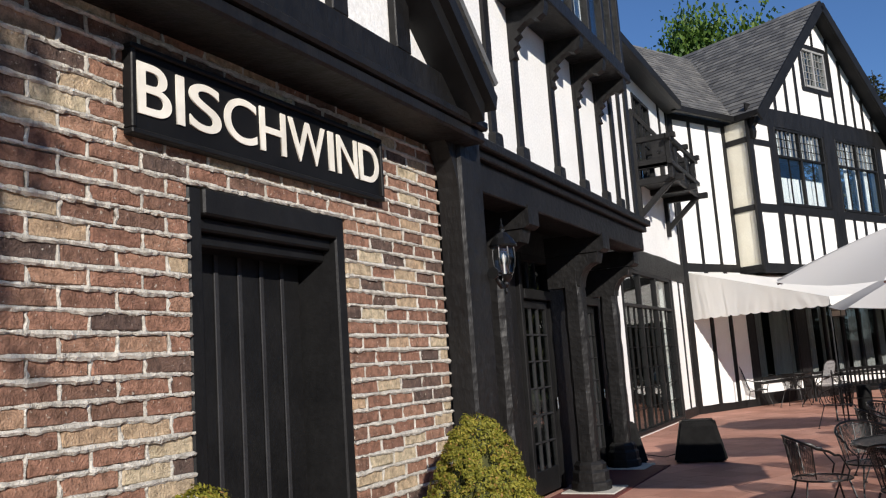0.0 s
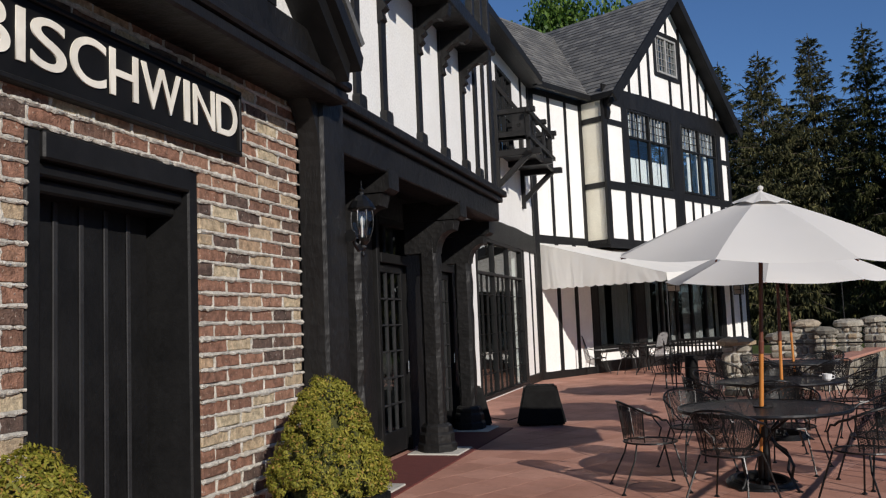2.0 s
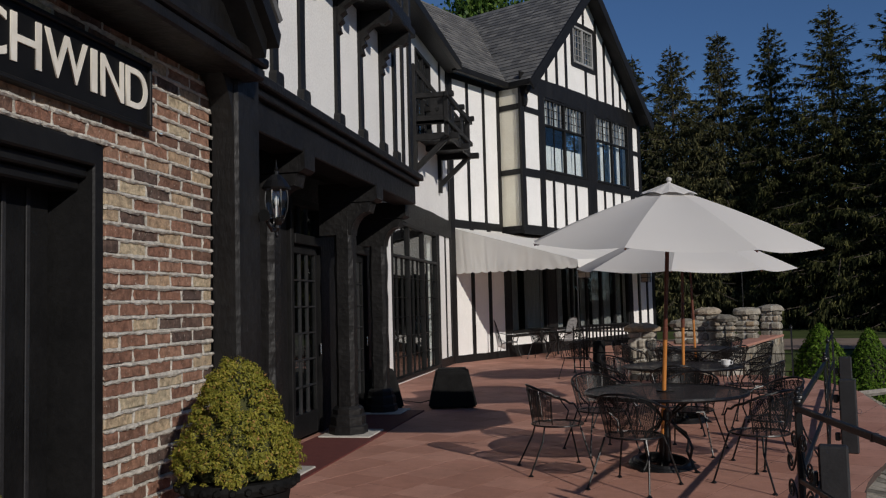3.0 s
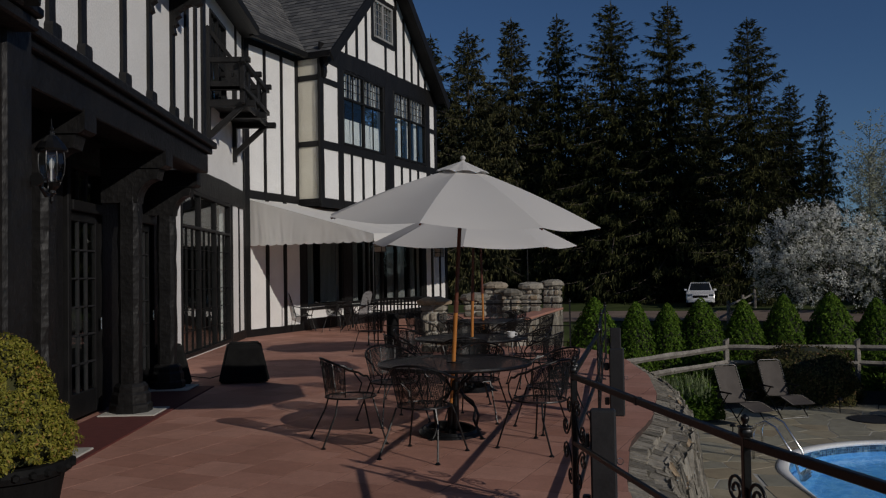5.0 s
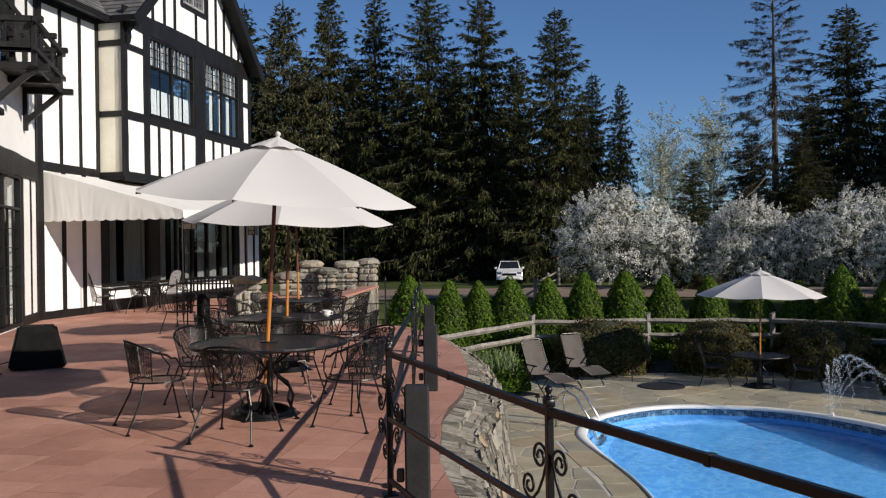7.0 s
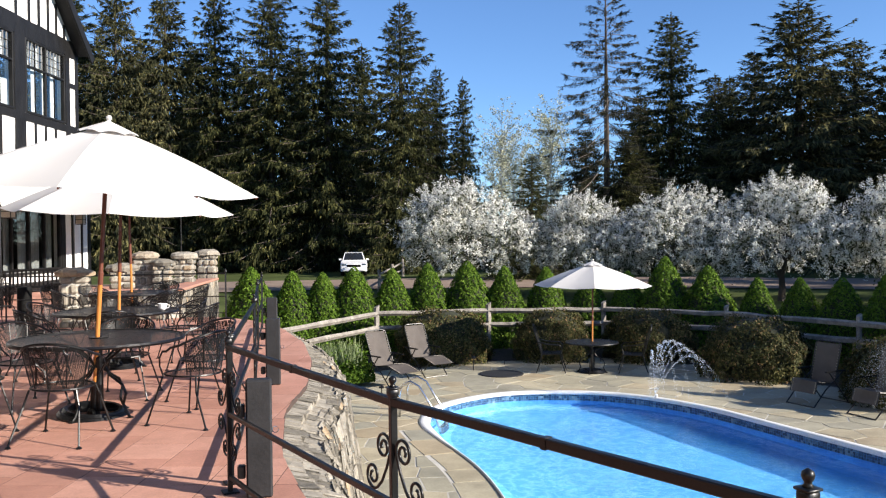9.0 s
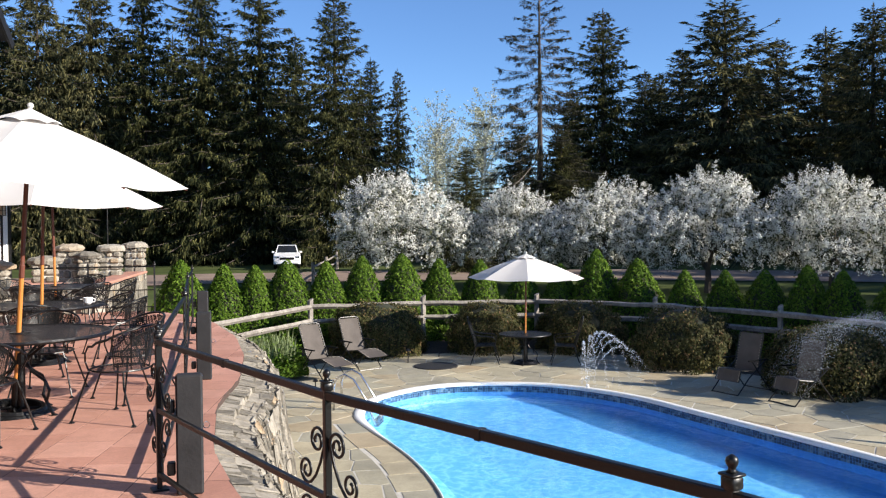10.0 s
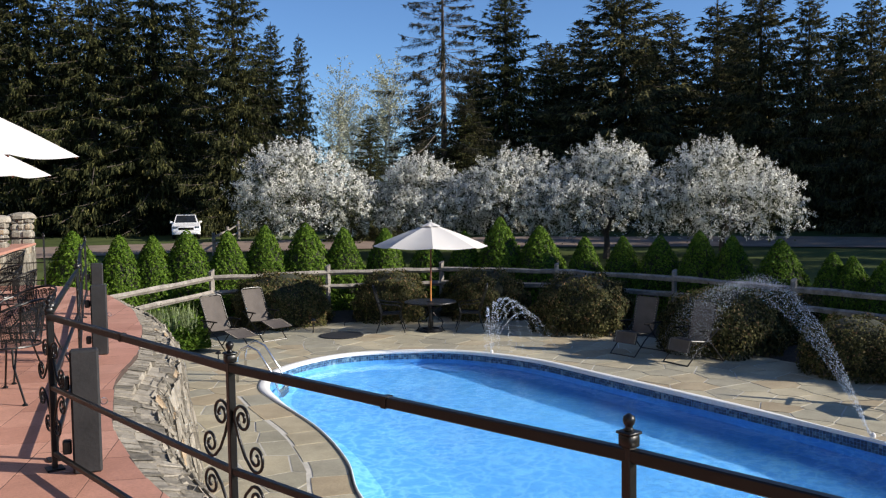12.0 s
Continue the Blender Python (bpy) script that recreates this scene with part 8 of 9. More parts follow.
def birch_tree(seed, H=14.0):
    """Two or three upright stems, steep fine branches and twigs with small opening leaves."""
    rnd = np.random.RandomState(seed)
    t = thing("birch_tree", "slender birch with pale spring buds", "tree", "far birches")
    buds = []

    def rod(p, q, r0, r1, v, f):
        ax = (q - p) / (np.linalg.norm(q - p) + 1e-9)
        a = np.cross(ax, (0.31, 0.95, 0.05))
        a /= np.linalg.norm(a)
        b = np.cross(ax, a)
        n = len(v)
        for c, r in ((p, r0), (q, r1)):
            v += [tuple(c + r * (a * math.cos(k * 2.0944) + b * math.sin(k * 2.0944))) for k in range(3)]
        f += [(n + k, n + (k + 1) % 3, n + 3 + (k + 1) % 3, n + 3 + k) for k in range(3)]

    tv, tf = [], []
    for stem in range(3):
        sv, sf = [], []
        lean = rnd.normal(0, 0.085, 2)
        p, h, bend = np.array([*rnd.normal(0, 0.16, 2), -0.2]), H * (1.0, 0.9, 0.82)[stem], rnd.normal(0, 0.02, 2)
        steps = 16
        for i in range(steps):
            q = p + np.array([lean[0] + bend[0] * i / 4 + rnd.normal(0, 0.03), lean[1] + bend[1] * i / 4 + rnd.normal(0, 0.03), 1.0]) * h / steps
            rad = 0.085 * (1 - i / steps) + 0.012
            rod(p, q, rad, 0.085 * (1 - (i + 1) / steps) + 0.012, sv, sf)
            f = (i + 1) / steps
            if f > 0.42:
                for _ in range(3):
                    a, up = rnd.uniform(0, math.tau), rnd.uniform(0.7, 1.8)
                    way = np.array([math.cos(a), math.sin(a), up])
                    way /= np.linalg.norm(way)
                    ln = h * 0.25 * math.sin(math.pi * min(1.0, 0.12 + f * 0.62)) * rnd.uniform(0.5, 1.15)
                    c = p + (q - p) * rnd.uniform(0, 1)
                    for k in range(4):
                        e = c + (way + rnd.normal(0, 0.10, 3)) * ln / 4
                        rod(c, e, 0.018 * (1 - k / 4) + 0.006, 0.018 * (0.75 - k / 4) + 0.006, tv, tf)
                        for _ in range(2):
                            g = c + (e - c) * rnd.uniform(0, 1)
                            tip = g + (way * 0.7 + rnd.normal(0, 0.45, 3)) * rnd.uniform(0.3, 0.8)
                            rod(g, tip, 0.006, 0.004, tv, tf)
                            buds.append(g + (tip - g) * rnd.uniform(0.2, 1.15, 9)[:, None] + rnd.normal(0, 0.10, (9, 3)))
                        c = e
            p = q
        from_arrays("trunk", sv, sf, BIRCH_BARK, t)
    tagged(from_arrays("branchwork", tv, tf, BIRCH_BARK, t), kind="stuff")
    P = np.concatenate(buds)
    v, f = leaf_cloud(P, rnd.normal(0, 1, P.shape), 0.076, rnd, 0.7, 0.8)
    from_arrays("crown", v, f, PALE_TWIG, t)
    return t


for i, (az, el, d, wide) in enumerate(((28.8, 7.7, 72, 1.2), (31.6, 8.6, 74, 1.3), (30.3, 7.0, 78, 1.1))):
    x, y, gz = ground_at(az, d)
    k = (1.6 + d * math.tan(radians(el)) - gz) / 14.0
    if i < 2:
        ob = birches = birch_tree(420 + i)
        ob.matrix_basis = pose(x, y, gz)
    else:
        ob = copy_thing(birches, pose(x, y, gz, 0, 0, 77 * i))
    ob.scale = (k * wide, k * wide, k)

# unseen tree added behind the viewer, only to throw shade on the brick wall
behind = leafy_tree("maple_tree", "added unseen tree whose shade falls on the brick wall", 7.6, 0.30, 455, MAPLE, 16000, 0.075, 0.07)
behind.matrix_basis = pose(1.3, -3.34, -0.02)
behind.scale = (0.3, 0.3, 0.95)
# unseen spruces added to the right only to shade lawn and shrubs; rear-row label copied
for c, wide, tall in ((17.8, 1.0, 17.8), (20.6, 0.7, 20.6), (22.2, 0.9, 20.4), (25.5, 1.4, 18.4), (29, 1.5, 17.6), (32.5, 1.4, 17.4), (36, 1.4, 18.6), (40, 1.5, 20.6), (44, 1.5, 22.0), (48, 1.5, 22.0)):
    shade = copy_thing(REAR[0], pose(0.73 * c + 0.68 * 40, 0.68 * c - 0.73 * 40, -1.75, 0, 0, 47 * c))
    shade.scale = (wide, wide, tall / 20)


# ---------------------------------------------------------------- far terrace wall with stone piers
def rock(bm, c, size, rnd, m=I4, soft=0.26, odd=1.0):
    """A rough stone: a box with displaced corners and bevelled edges; odd: how far the corners stray."""
    r = bmesh.ops.create_cube(bm, size=1.0)
    for v in r["verts"]:
        v.co = m @ (Vector(c) + Vector((v.co.x * size[0] * (1 + odd * rnd.uniform(-0.18, 0.1)), v.co.y * size[1] * (1 + odd * rnd.uniform(-0.18, 0.1)), v.co.z * size[2] * (1 + odd * rnd.uniform(-0.2, 0.12)))))
    bmesh.ops.bevel(bm, geom=list({e for v in r["verts"] for e in v.link_edges}), offset=min(size) * soft, segments=1, affect="EDGES")


def stone_pier(x, y, rz, top, wide=0.62, foot=-0.8, label="square fieldstone pier with a thick rough capstone"):
    rnd = random.Random(int(x * 100 + y))
    t = thing("stone_pier", label, "stone pier", "terrace piers", m=pose(x, y, 0, 0, 0, rz))
    bm = bmesh.new()
    box(bm, (-wide / 2 + 0.05, -wide / 2 + 0.05, foot), (wide / 2 - 0.05, wide / 2 - 0.05, top - 0.16))
    part("core", bm, FLAG_JOINT, t)
    z = foot
    while z < top - 0.2:
        h = rnd.uniform(0.13, 0.22)
        h = min(h, top - 0.16 - z)
        for sx, sy in ((0, -1), (1, 0), (0, 1), (-1, 0)):
            cuts = 2 if rnd.random() < 0.7 else 3
            for k in range(cuts):
                w = (wide - 0.02) / cuts
                off = -wide / 2 + w * (k + 0.5)
                bm = bmesh.new()
                cxy = (off, sy * (wide / 2 - 0.06)) if sy else (sx * (wide / 2 - 0.06), off)
                sz = (w - 0.015, 0.13, h - 0.015) if sy else (0.13, w - 0.015, h - 0.015)
                rock(bm, (*cxy, z + h / 2), sz, rnd)
                part("stone", bm, FIELDSTONE, t)
        z += h
    bm = bmesh.new()
    lathe(bm, [(wide * 0.58, top - 0.17), (wide * 0.67, top - 0.155), (wide * 0.69, top - 0.09), (wide * 0.60, top - 0.04), (wide * 0.30, top)], 9)
    for v in bm.verts:
        v.co += Vector((rnd.uniform(-0.02, 0.02), rnd.uniform(-0.02, 0.02), rnd.uniform(-0.015, 0.015)))
    part("capstone", bm, FIELDSTONE, t, "thick rough capstone")
    return t


for x, y, rz, top, w in ((3.78, 23.0, -18, 1.38, 0.48), (2.95, 21.3, -18, 1.34, 0.48), (2.41, 20.9, -18, 1.19, 0.42), (2.06, 21.4, -18, 1.36, 0.48), (1.36, 19.0, -6, 1.15, 0.50), (0.41, 17.5, -6, 1.12, 0.52)):
    stone_pier(x, y, rz, top, w)
low_wall = thing("garden_wall", "low fieldstone wall with a terracotta coping", "garden wall")
LW = [((3.85, 23.1), (2.25, 18.3)), ((2.25, 18.3), (0.30, 18.9))]
rnd = random.Random(15)
for (ax, ay), (bx, by) in LW:
    a, b = Vector((ax, ay, 0)), Vector((bx, by, 0))
    bm = bmesh.new()
    beam(bm, a + Vector((0, 0, -0.1)), b + Vector((0, 0, -0.1)), 0.30, 1.3)
    part("core", bm, FLAG_JOINT, low_wall)
    bm = bmesh.new()
    beam(bm, a + Vector((0, 0, 0.585)), b + Vector((0, 0, 0.585)), 0.48, 0.06, bevel=0.015)
    part("coping", bm, TILE, low_wall, "terracotta coping")
    d = (b - a)
    nn = Vector((-d.y, d.x, 0)).normalized()
    ln = d.length
    for sgn in (-1, 1):
        z = -0.75
        while z < 0.5:
            h = min(rnd.uniform(0.14, 0.24), 0.55 - z)
            s = 0.0
            while s < ln:
                w = min(rnd.uniform(0.2, 0.5), ln - s)
                if w < 0.08:
                    break
                bm = bmesh.new()
                mm = Matrix((d.normalized(), nn, Vector((0, 0, 1)))).transposed().to_4x4()
                mm.translation = a
                rock(bm, (s + w / 2, sgn * 0.16, z + h / 2), (w - 0.02, 0.10, h - 0.02), rnd, mm)
                part("stone", bm, FIELDSTONE, low_wall)
                s += w
            z += h


# ---------------------------------------------------------------- parked car
def car(m):
    """Nose towards -y, standing on its wheels."""
    t = thing("car", "white compact SUV parked nose-on under the trees", "car", m=m)
    bm = bmesh.new()
    prof = [(-2.15, 0.34), (-2.20, 0.62), (-2.12, 0.86), (-1.25, 1.02), (-0.95, 1.06), (2.05, 1.06), (2.16, 0.8), (2.16, 0.36)]
    secs = [(-0.90, 0.97), (-0.84, 1.0), (0.84, 1.0), (0.90, 0.97)]
    rings = [[bm.verts.new((x, y * (0.985 if abs(x) > 0.86 else 1.0), z if z < 0.9 else z * (0.97 if abs(x) > 0.86 else 1.0))) for y, z in prof] for x, _ in secs]
    for a, b in zip(rings, rings[1:]):
        for k in range(len(prof)):
            bm.faces.new((a[k], a[(k + 1) % len(prof)], b[(k + 1) % len(prof)], b[k]))
    bm.faces.new(rings[0])
    bm.faces.new(list(reversed(rings[-1])))
    bmesh.ops.recalc_face_normals(bm, faces=bm.faces[:])
    part("body", bm, CAR_WHITE, t)
    bm = bmesh.new()
    lo = [(-0.80, -1.10, 1.05), (0.80, -1.10, 1.05), (0.80, 2.0, 1.05), (-0.80, 2.0, 1.05)]
    hi = [(-0.62, -0.35, 1.60), (0.62, -0.35, 1.60), (0.64, 1.75, 1.62), (-0.64, 1.75, 1.62)]
    lv, hv = [bm.verts.new(p) for p in lo], [bm.verts.new(p) for p in hi]
    bm.faces.new(hv)
    for k in range(4):
        bm.faces.new((lv[k], lv[(k + 1) % 4], hv[(k + 1) % 4], hv[k]))
    part("cabin", bm, CAR_WHITE, t)
    bm = bmesh.new()
    bm.faces.new([bm.verts.new(p) for p in ((-0.70, -1.045, 1.10), (0.70, -1.045, 1.10), (0.575, -0.40, 1.575), (-0.575, -0.40, 1.575))])
    part("windscreen", bm, DARK_GLASS, t)
    for sx in (-1, 1):
        bm = bmesh.new()
        bm.faces.new([bm.verts.new(p) for p in ((sx * 0.795, -0.85, 1.12), (sx * 0.795, 1.7, 1.12), (sx * 0.665, 1.5, 1.56), (sx * 0.655, -0.3, 1.56))])
        part("side_window", bm, DARK_GLASS, t)
        bm = bmesh.new()
        box(bm, (sx * 0.86, -0.85, 1.06), (sx * 1.04, -0.72, 1.20), bevel=0.03)
        part("wing_mirror", bm, CAR_WHITE, t)
        bm = bmesh.new()
        box(bm, (sx * 0.52, -2.16, 0.70), (sx * 0.86, -2.0, 0.86), bevel=0.03)
        part("headlight", bm, STEEL, t)
        for y in (-1.35, 1.35):
            w = part("wheel", lathe(bmesh.new(), [(0.10, -0.1), (0.30, -0.1), (0.335, -0.07), (0.335, 0.07), (0.30, 0.1), (0.10, 0.1)], 20, pose(sx * 0.80, y, 0.335, 0, 90, 0)), RUBBER, t)
            part("rim", lathe(bmesh.new(), [(0.03, -0.11), (0.20, -0.105), (0.20, 0.105), (0.03, 0.11)], 14, pose(sx * 0.80, y, 0.335, 0, 90, 0)), STEEL, w)
    bm = bmesh.new()
    box(bm, (-0.48, -2.205, 0.62), (0.48, -2.12, 0.80), bevel=0.02)
    part("grille", bm, RUBBER, t)
    bm = bmesh.new()
    box(bm, (-0.80, -2.23, 0.34), (0.80, -2.1, 0.52), bevel=0.04)
    part("bumper", bm, CAR_WHITE, t)
    bm = bmesh.new()
    for sx in (-0.55, 0.55):
        tube(bm, [(sx, -0.2, 1.62), (sx, -0.1, 1.68), (sx, 1.5, 1.68), (sx, 1.6, 1.62)], 0.02, 6)
    part("roof_rail", bm, STEEL, t)
    return t


DARK_GLASS = material("tinted_car_glass", (0.012, 0.014, 0.016), (0.02, 0.022, 0.025), 0.08, scale=2, fine=20, bump=0)
x, y, gz = ground_at(18.9, 53)
car(pose(x, y, gz, 0, 0, -19) @ Matrix.Scale(0.88, 4))


# ---------------------------------------------------------------- retaining wall below the terrace edge
def along_edge():
    """Points and outward normals every few centimetres along the terrace edge."""
    pts = [Vector(p) for p in EDGE[3:]] + [Vector((2.3, 18.4))]
    out = []
    for a, b in zip(pts, pts[1:]):
        n = max(2, int((b - a).length / 0.04))
        for i in range(n):
            d = (b - a).normalized()
            out.append((a.lerp(b, i / n), Vector((d.y, -d.x))))
    for i in range(len(out)):
        k0, k1 = max(0, i - 16), min(len(out) - 1, i + 16)
        d = (out[k1][0] - out[k0][0]).normalized()
        out[i] = (out[i][0], Vector((d.y, -d.x)))
    return out


RIMLINE = along_edge()
WALL_PROFILE = [(0.0, -0.06), (0.14, -0.09), (0.15, -0.15), (0.33, -0.20), (0.42, -0.32), (0.50, -0.80), (0.57, -1.25), (0.62, -1.66)]
retaining = thing("wall_retaining", "battered rubble retaining wall below the terrace", "stone wall", kind="structure")
bm = bmesh.new()
step = RIMLINE[::8] + [RIMLINE[-1]]
rows = [[bm.verts.new((*(p + n * (o + 0.004)), z + 0.002)) for p, n in step] for o, z in [(-0.12, -0.06)] + WALL_PROFILE]
for a, b in zip(rows, rows[1:]):
    for i in range(len(step) - 1):
        bm.faces.new((a[i], a[i + 1], b[i + 1], b[i]))
bmesh.ops.recalc_face_normals(bm, faces=bm.faces[:])
part("core", bm, FIELDSTONE_BED, retaining)


def profile_at(q):
    """Outward offset and height a share q down the wall's section."""
    lens = [math.dist(a, b) for a, b in zip(WALL_PROFILE, WALL_PROFILE[1:])]
    want = q * sum(lens)
    for (a, b), ln in zip(zip(WALL_PROFILE, WALL_PROFILE[1:]), lens):
        if want <= ln:
            k = want / ln
            return (a[0] + (b[0] - a[0]) * k, a[1] + (b[1] - a[1]) * k, (b[0] - a[0]) / ln, (b[1] - a[1]) / ln)
        want -= ln
    a, b = WALL_PROFILE[-2:]
    return (*b, 0.5, -0.8)


rnd = random.Random(51)
count = 0
rest_v, rest_f = [], []
# a rim of stones set across the edge, a ledge of flat slabs a little lower, then a steep face of rough rubble
COURSES = [(0.0, 0.08, 0.10, 0.20, 0.09), (0.10, 0.165, 0.14, 0.34, 0.10), (0.155, 0.215, 0.14, 0.30, 0.10)]
q = 0.205
while q < 0.97:
    h = rnd.uniform(0.05, 0.10)
    COURSES.append((q, q + h, 0.10, 0.30, 0.20))
    q += h * 0.92
TOTAL = sum(math.dist(a, b) for a, b in zip(WALL_PROFILE, WALL_PROFILE[1:]))
for q0, q1, wmin, wmax, thick in COURSES:
    s = 0.0
    while s < len(RIMLINE) * 0.04 - 0.1:
        w = rnd.uniform(wmin, wmax)
        p, n = RIMLINE[min(int((s + w / 2) / 0.04), len(RIMLINE) - 1)]
        o, z, do, dz = profile_at(min(0.99, (q0 + q1) / 2 + rnd.uniform(-0.012, 0.012)))
        tangent = Vector((-n.y, n.x, 0))
        down = Vector((n.x * do, n.y * do, dz)).normalized()
        face = tangent.cross(down).normalized()
        if face.dot(Vector((n.x, n.y, 0.6))) < 0:
            face = -face
        mm = Matrix((tangent, down, face)).transposed().to_4x4()
        steep = q0 > 0.2
        mm.translation = Vector((*(p + n * o), z)) + face * ((rnd.uniform(-0.012, 0.018) - thick * 0.45) if steep else (rnd.uniform(-0.004, 0.006) - thick * 0.42))
        b2 = bmesh.new()
        tilt = 3 if steep else 2
        rock(b2, (0, 0, 0), (w * rnd.uniform(0.94, 1.10), (q1 - q0) * TOTAL * rnd.uniform(0.95, 1.2), thick * rnd.uniform(0.7, 1.1)), rnd,
             mm @ pose(0, 0, 0, rnd.uniform(-tilt, tilt), rnd.uniform(-tilt, tilt), rnd.uniform(-4, 4)), 0.14 if steep else 0.10, 0.55 if steep else 1.0)
        for v in b2.verts:
            v.co += Vector((rnd.uniform(-1, 1), rnd.uniform(-1, 1), rnd.uniform(-1, 1))) * (0.010 if steep else 0.003)
        if 4.0 < p.y < 9.0 and count < 300:
            part("stone", b2, FIELDSTONE, retaining)
            count += 1
        else:
            b2.verts.index_update()
            n0 = len(rest_v)
            rest_v += [tuple(v.co) for v in b2.verts]
            rest_f += [tuple(n0 + v.index for v in f.verts) for f in b2.faces]
            b2.free()
        s += w
tagged(from_arrays("far_stones", rest_v, rest_f, FIELDSTONE_FAR, retaining), kind="stuff")

# ---------------------------------------------------------------- bricks of the porch front
COURSE, BRICK_L = 0.0677, 0.213
brick_data = []
rnd = random.Random(5)
for k in range(8):
    bm = bmesh.new()
    r = bmesh.ops.create_cube(bm, size=1.0)
    for v in r["verts"]:
        v.co = Vector((v.co.x * 0.05, v.co.y * (0.199 + rnd.uniform(-0.004, 0.004)), v.co.z * (0.0555 + rnd.uniform(-0.003, 0.002))))
        v.co.x += rnd.uniform(-0.0025, 0.0025)
    bmesh.ops.bevel(bm, geom=bm.edges[:], offset=0.0035 + 0.001 * (k % 3), segments=1, affect="EDGES")
    for v in bm.verts:
        v.co += Vector((rnd.uniform(-0.0012, 0.0012), rnd.uniform(-0.0012, 0.0012), rnd.uniform(-0.0012, 0.0012)))
    me = bpy.data.meshes.new("brick")
    bm.to_mesh(me)
    bm.free()
    me.materials.append(BRICK)
    brick_data.append(me)
joints = []
row = 0
z = 0.02
while z < 2.97:
    mid = z + COURSE / 2
    solid = [(0.75, DOOR0), (DOOR1, 4.13)] if mid < HEAD else [(0.75, 4.13)]
    for a, b in solid:
        s = a - (BRICK_L / 2 if row % 2 else 0.0) - (0.04 if a < 1 else 0.0)
        while s < b - 0.01:
            e = min(s + BRICK_L, b)
            s0 = max(s, a)
            if e - s0 > 0.035:
                w = e - s0 - 0.012
                ob = new("brick", brick_data[rnd.randrange(8)])
                ob.parent = brick_wall
                ob.location = (XB - 0.022 + rnd.uniform(-0.003, 0.002), (s0 + e) / 2, mid + rnd.uniform(-0.0015, 0.0015))
                ob.scale = (1, w / 0.199, 1)
                ob.rotation_euler = (rnd.uniform(-0.008, 0.008), 0, rnd.uniform(-0.006, 0.006))
                if e < b - 0.02:
                    joints.append((e, z, z + COURSE))
            s += BRICK_L
    for a, b in solid:
        joints.append((a, b, z, "bed"))
    z += COURSE
    row += 1
# mortar squeezed out between the bricks: rough ridges standing proud of the faces
bm = bmesh.new()
rnd = random.Random(9)
for j in joints:
    if j[-1] == "bed":
        a, b, z, _ = j
        n = max(2, int((b - a) / 0.016))
        pts, rad = [], []
        ph = rnd.uniform(0, 90)
        for i in range(n + 1):
            y = a + (b - a) * i / n
            slow, quick = noise.noise(Vector((y * 5, ph, 0.3))), noise.noise(Vector((y * 24, ph, 4.3)))
            r = max(0.004, 0.0092 + 0.0050 * slow + 0.0042 * quick + rnd.uniform(-0.0012, 0.0012))
            pts.append((XB + 0.0035 + 0.5 * (r - 0.008) + rnd.uniform(-0.002, 0.002), y, z - 0.5 * (r - 0.008) - 0.001 + 0.003 * noise.noise(Vector((y * 9, ph, 8.1)))))
            rad.append(r)
        tube(bm, pts, rad, 6)
    else:
        y, z0, z1 = j
        n = 4
        yy = y + rnd.uniform(-0.003, 0.003)
        pts = [(XB - 0.001 + rnd.uniform(-0.002, 0.003), yy + rnd.uniform(-0.003, 0.003), z0 + (z1 - z0) * i / n) for i in range(n + 1)]
        fat = rnd.uniform(-0.003, 0.0045)
        tube(bm, pts, [max(0.003, 0.0062 + fat * (1.0 - 0.45 * k) + rnd.uniform(-0.0015, 0.002)) for k in range(n + 1)], 6)
for v in bm.verts:
    c = v.co * 95
    v.co += Vector((noise.noise(c), noise.noise(c + Vector((7, 3, 1))), noise.noise(c + Vector((2, 9, 5))))) * 0.0045
tagged(part("mortar", bm, MORTAR, brick_wall, "pale oozing mortar"), kind="stuff")

# ---------------------------------------------------------------- terracotta tiles of the terrace
TS = 0.457
tile_data = []
rnd = random.Random(12)
for k in range(4):
    bm = bmesh.new()
    h = TS / 2 - 0.0035
    box(bm, (-h, -h, -0.02), (h, h, 0.0))
    for v in bm.verts:
        v.co.z += rnd.uniform(-0.0008, 0.0008)
    me = bpy.data.meshes.new("tile")
    bm.to_mesh(me)
    bm.free()
    me.materials.append(TILE)
    tile_data.append(me)


def clip_convex(poly, px, py, nx, ny):
    """Keeps the part of a polygon where (p - (px, py)).(nx, ny) <= 0."""
    out = []
    for i in range(len(poly)):
        a, b = poly[i], poly[(i + 1) % len(poly)]
        da, db = (a[0] - px) * nx + (a[1] - py) * ny, (b[0] - px) * nx + (b[1] - py) * ny
        if da <= 0:
            out.append(a)
        if (da < 0) != (db < 0) and abs(da - db) > 1e-9:
            k = da / (da - db)
            out.append((a[0] + (b[0] - a[0]) * k, a[1] + (b[1] - a[1]) * k))
    return out


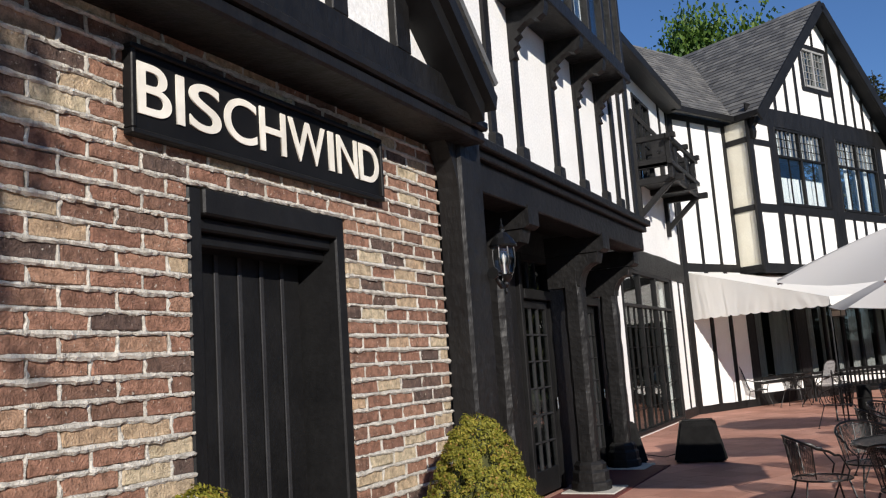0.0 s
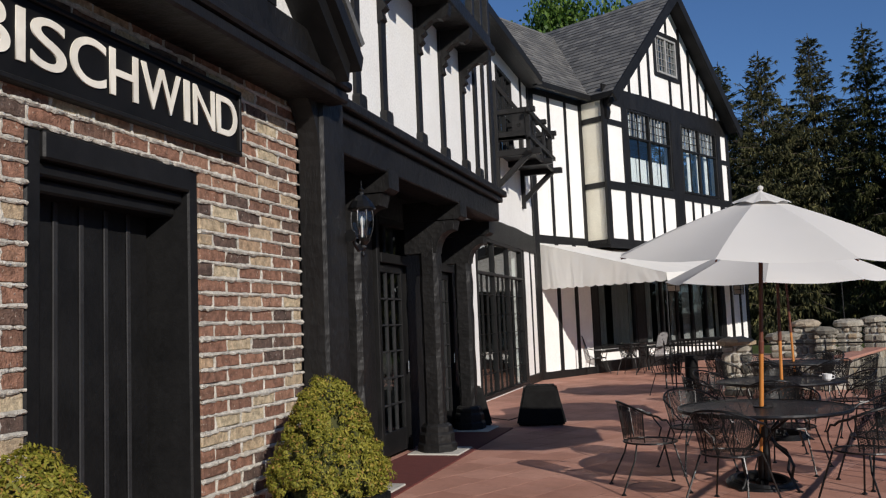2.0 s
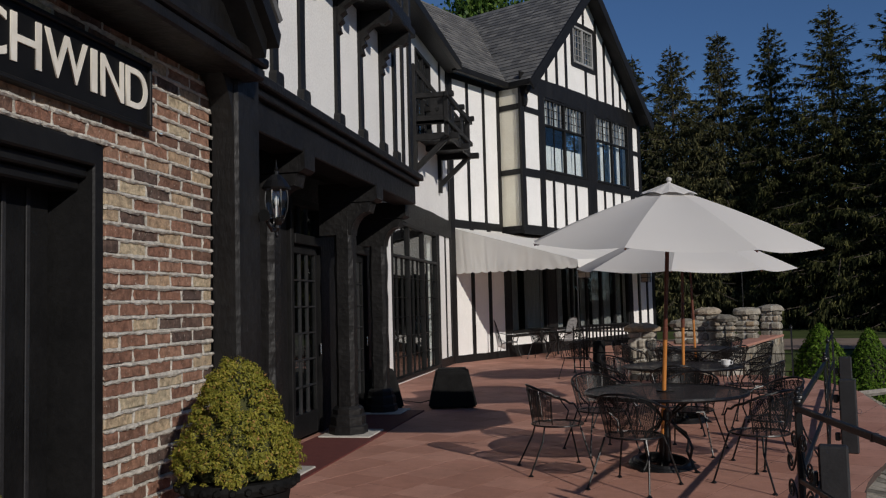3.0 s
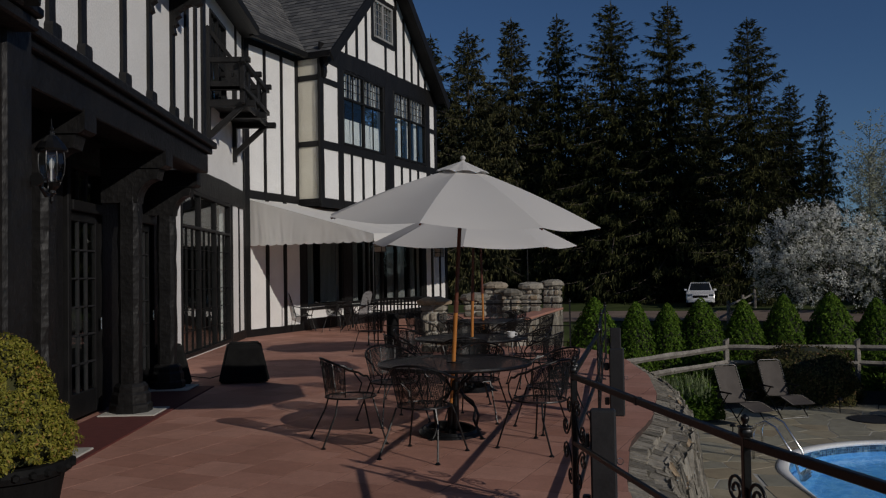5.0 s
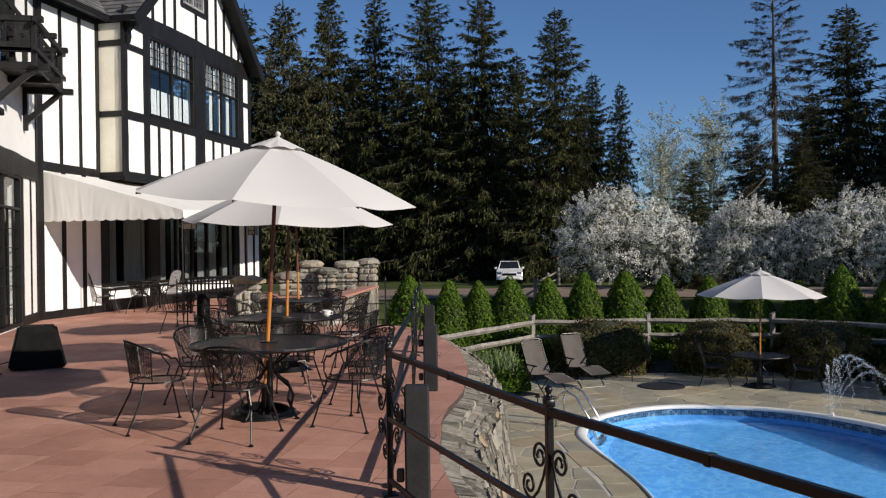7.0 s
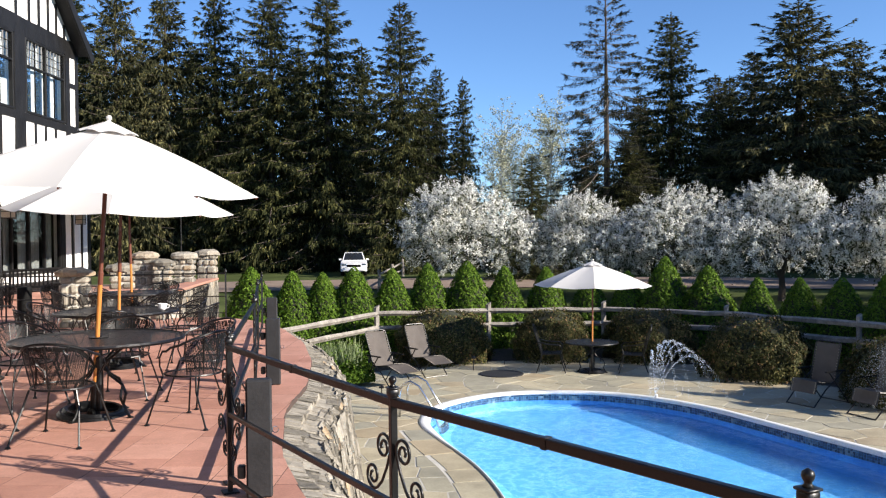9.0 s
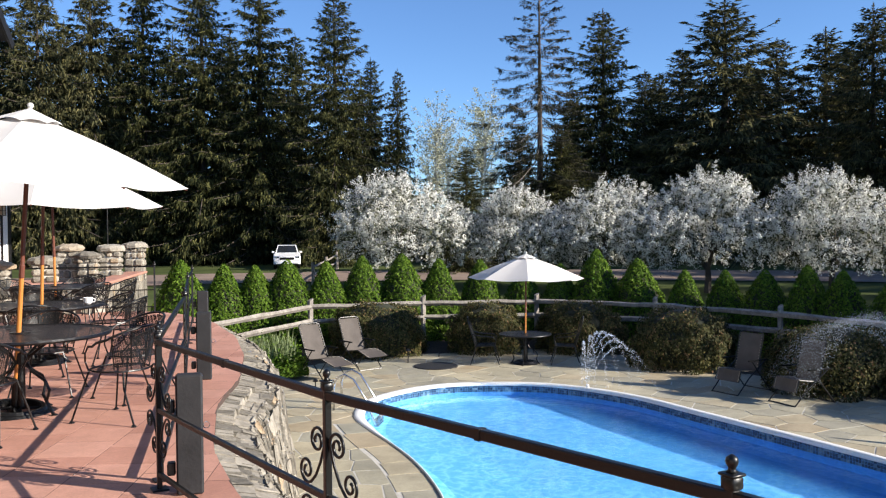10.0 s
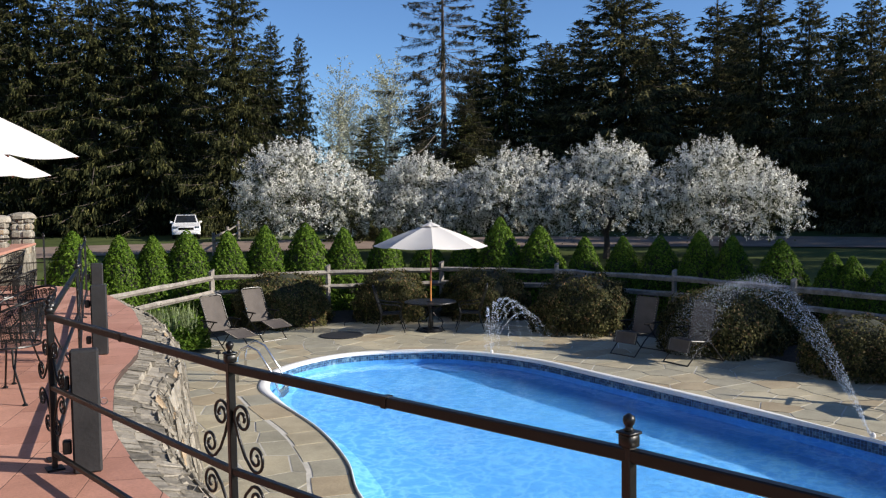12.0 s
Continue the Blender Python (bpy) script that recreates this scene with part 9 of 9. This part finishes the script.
TERRACE = OUTLINE
rest_v, rest_f = [], []
made = 0
for i in range(-10, 66):
    for j in range(-26, 14):
        s = (i + 0.5) * TS + (TS * 0.45 if j % 2 else 0.0)
        n = -3.96 + (j + 0.5) * TS
        c = WE * s + WN * n
        hs = TS / 2
        corners = [c + WE * a * hs + WN * b * hs for a, b in ((-1, -1), (1, -1), (1, 1), (-1, 1))]
        ins = [inside(TERRACE, p.x, p.y) for p in corners]
        if not any(ins) or c.x < XM - 0.3 or c.y < -3.2 or (c.y < -1.0 and not all(ins)):
            continue
        if all(ins) and made < 300 and 3.0 < c.y < 12.5 and c.x > -3.2:
            ob = new("tile", tile_data[(i * 3 + j) % 4])
            ob.parent = part_slab
            ob.location = (c.x, c.y, 0.0)
            ob.rotation_euler = (0, 0, math.atan2(WE.y, WE.x))
            made += 1
        else:
            g = hs - 0.0026
            poly = [tuple((c + WE * a * g + WN * b * g).xy) for a, b in ((-1, -1), (1, -1), (1, 1), (-1, 1))]
            if not all(ins):
                if c.x < 0:
                    continue
                k = min(range(len(RIMLINE)), key=lambda q: (RIMLINE[q][0] - c.xy).length_squared)
                p, nn = RIMLINE[k]
                poly = clip_convex(poly, p.x, p.y, nn.x, nn.y)
                if len(poly) < 3:
                    continue
            b0 = len(rest_v)
            rest_v += [(x, y, 0.0) for x, y in poly]
            rest_f.append(tuple(range(b0, b0 + len(poly))))
flip = [f if (Vector(rest_v[f[1]]) - Vector(rest_v[f[0]])).cross(Vector(rest_v[f[2]]) - Vector(rest_v[f[1]])).z > 0 else tuple(reversed(f)) for f in rest_f]
tagged(from_arrays("further_tiles", rest_v, flip, TILE_FAR, part_slab), kind="stuff")

# ---------------------------------------------------------------- flagstones round the pool
# long slabs that follow the near edge of the pool
BORDER = [i for i in range(NP) if POOL[i].x < 6.3 and 3.0 < POOL[i].y < 13.0]
BORDER.sort(key=lambda i: -POOL[i].y)
rnd = random.Random(71)
at_i = 0
while at_i < len(BORDER) - 2:
    n = rnd.choice((3, 4, 4, 5))
    run = BORDER[at_i:at_i + n + 1]
    wide = rnd.uniform(0.42, 0.52)
    rim = [POOL[i] + POOL_N[i] * 0.035 for i in run]
    back = [POOL[i] + POOL_N[i] * wide for i in run]
    trim_a, trim_b = (rim[1] - rim[0]).normalized() * 0.012, (rim[-2] - rim[-1]).normalized() * 0.012
    for row in (rim, back):
        row[0], row[-1] = row[0] + trim_a, row[-1] + trim_b
    c = sum((*rim, *back), Vector((0, 0))) / (2 * len(rim))
    lift = DECK_Z + rnd.uniform(0.0, 0.004)
    loop = [p - c for p in rim + back[::-1]]
    if sum(loop[q].x * loop[(q + 1) % len(loop)].y - loop[(q + 1) % len(loop)].x * loop[q].y for q in range(len(loop))) < 0:
        loop.reverse()
    bm = bmesh.new()
    top = [bm.verts.new((p.x, p.y, lift)) for p in loop]
    low = [bm.verts.new((p.x, p.y, lift - 0.03)) for p in loop]
    bm.faces.new(top)
    for q in range(len(top)):
        bm.faces.new((low[q], low[(q + 1) % len(top)], top[(q + 1) % len(top)], top[q]))
    part("border_slab", bm, FLAG, deck).location = (c.x, c.y, 0)
    at_i += n
rnd = random.Random(33)
sites = []
tries = 0
while tries < 9000 and len(sites) < 620:
    tries += 1
    x, y = rnd.uniform(1.8, 14.6), rnd.uniform(-1, 19)
    if not inside(DECK, x, y) or inside(POOL, x, y):
        continue
    if inside(OUTLINE, x, y):
        continue
    if all((x - a) ** 2 + (y - b) ** 2 > 0.44 ** 2 for a, b in sites):
        sites.append((x, y))
order = sorted(range(len(sites)), key=lambda k: (sites[k][0] - 5) ** 2 + (sites[k][1] - 11) ** 2)
stone_rest = bmesh.new()
for rank, k in enumerate(order):
    x, y = sites[k]
    poly = [(x - 0.7, y - 0.7), (x + 0.7, y - 0.7), (x + 0.7, y + 0.7), (x - 0.7, y + 0.7)]
    for a, b in sites:
        d = math.hypot(a - x, b - y)
        if 0 < d < 1.5:
            mx, my = (a + x) / 2, (b + y) / 2
            poly = clip_convex(poly, mx - (a - x) / d * 0.012, my - (b - y) / d * 0.012, (a - x) / d, (b - y) / d)
            if len(poly) < 3:
                break
    i = min(range(NP), key=lambda q: (POOL[q] - Vector((x, y))).length_squared)
    edge = POOL[i] + POOL_N[i] * (0.535 if i in BORDER else 0.03)
    poly = clip_convex(poly, edge.x, edge.y, -POOL_N[i].x, -POOL_N[i].y) if len(poly) > 2 else poly
    if len(poly) < 3:
        continue
    area = sum(poly[q][0] * poly[(q + 1) % len(poly)][1] - poly[(q + 1) % len(poly)][0] * poly[q][1] for q in range(len(poly)))
    if area < 0:
        poly.reverse()
    lift = DECK_Z + rnd.uniform(-0.002, 0.003)
    bm = bmesh.new() if rank < 300 else stone_rest
    top = [bm.verts.new((px - x if rank < 300 else px, py - y if rank < 300 else py, lift)) for px, py in poly]
    low = [bm.verts.new((v.co.x, v.co.y, lift - 0.03)) for v in top]
    bm.faces.new(top)
    for q in range(len(top)):
        bm.faces.new((low[q], low[(q + 1) % len(top)], top[(q + 1) % len(top)], top[q]))
    if rank < 300:
        ob = part("flagstone", bm, FLAG, deck)
        ob.location = (x, y, 0)
tagged(part("further_flagstones", stone_rest, FLAG_FAR, deck), kind="stuff")
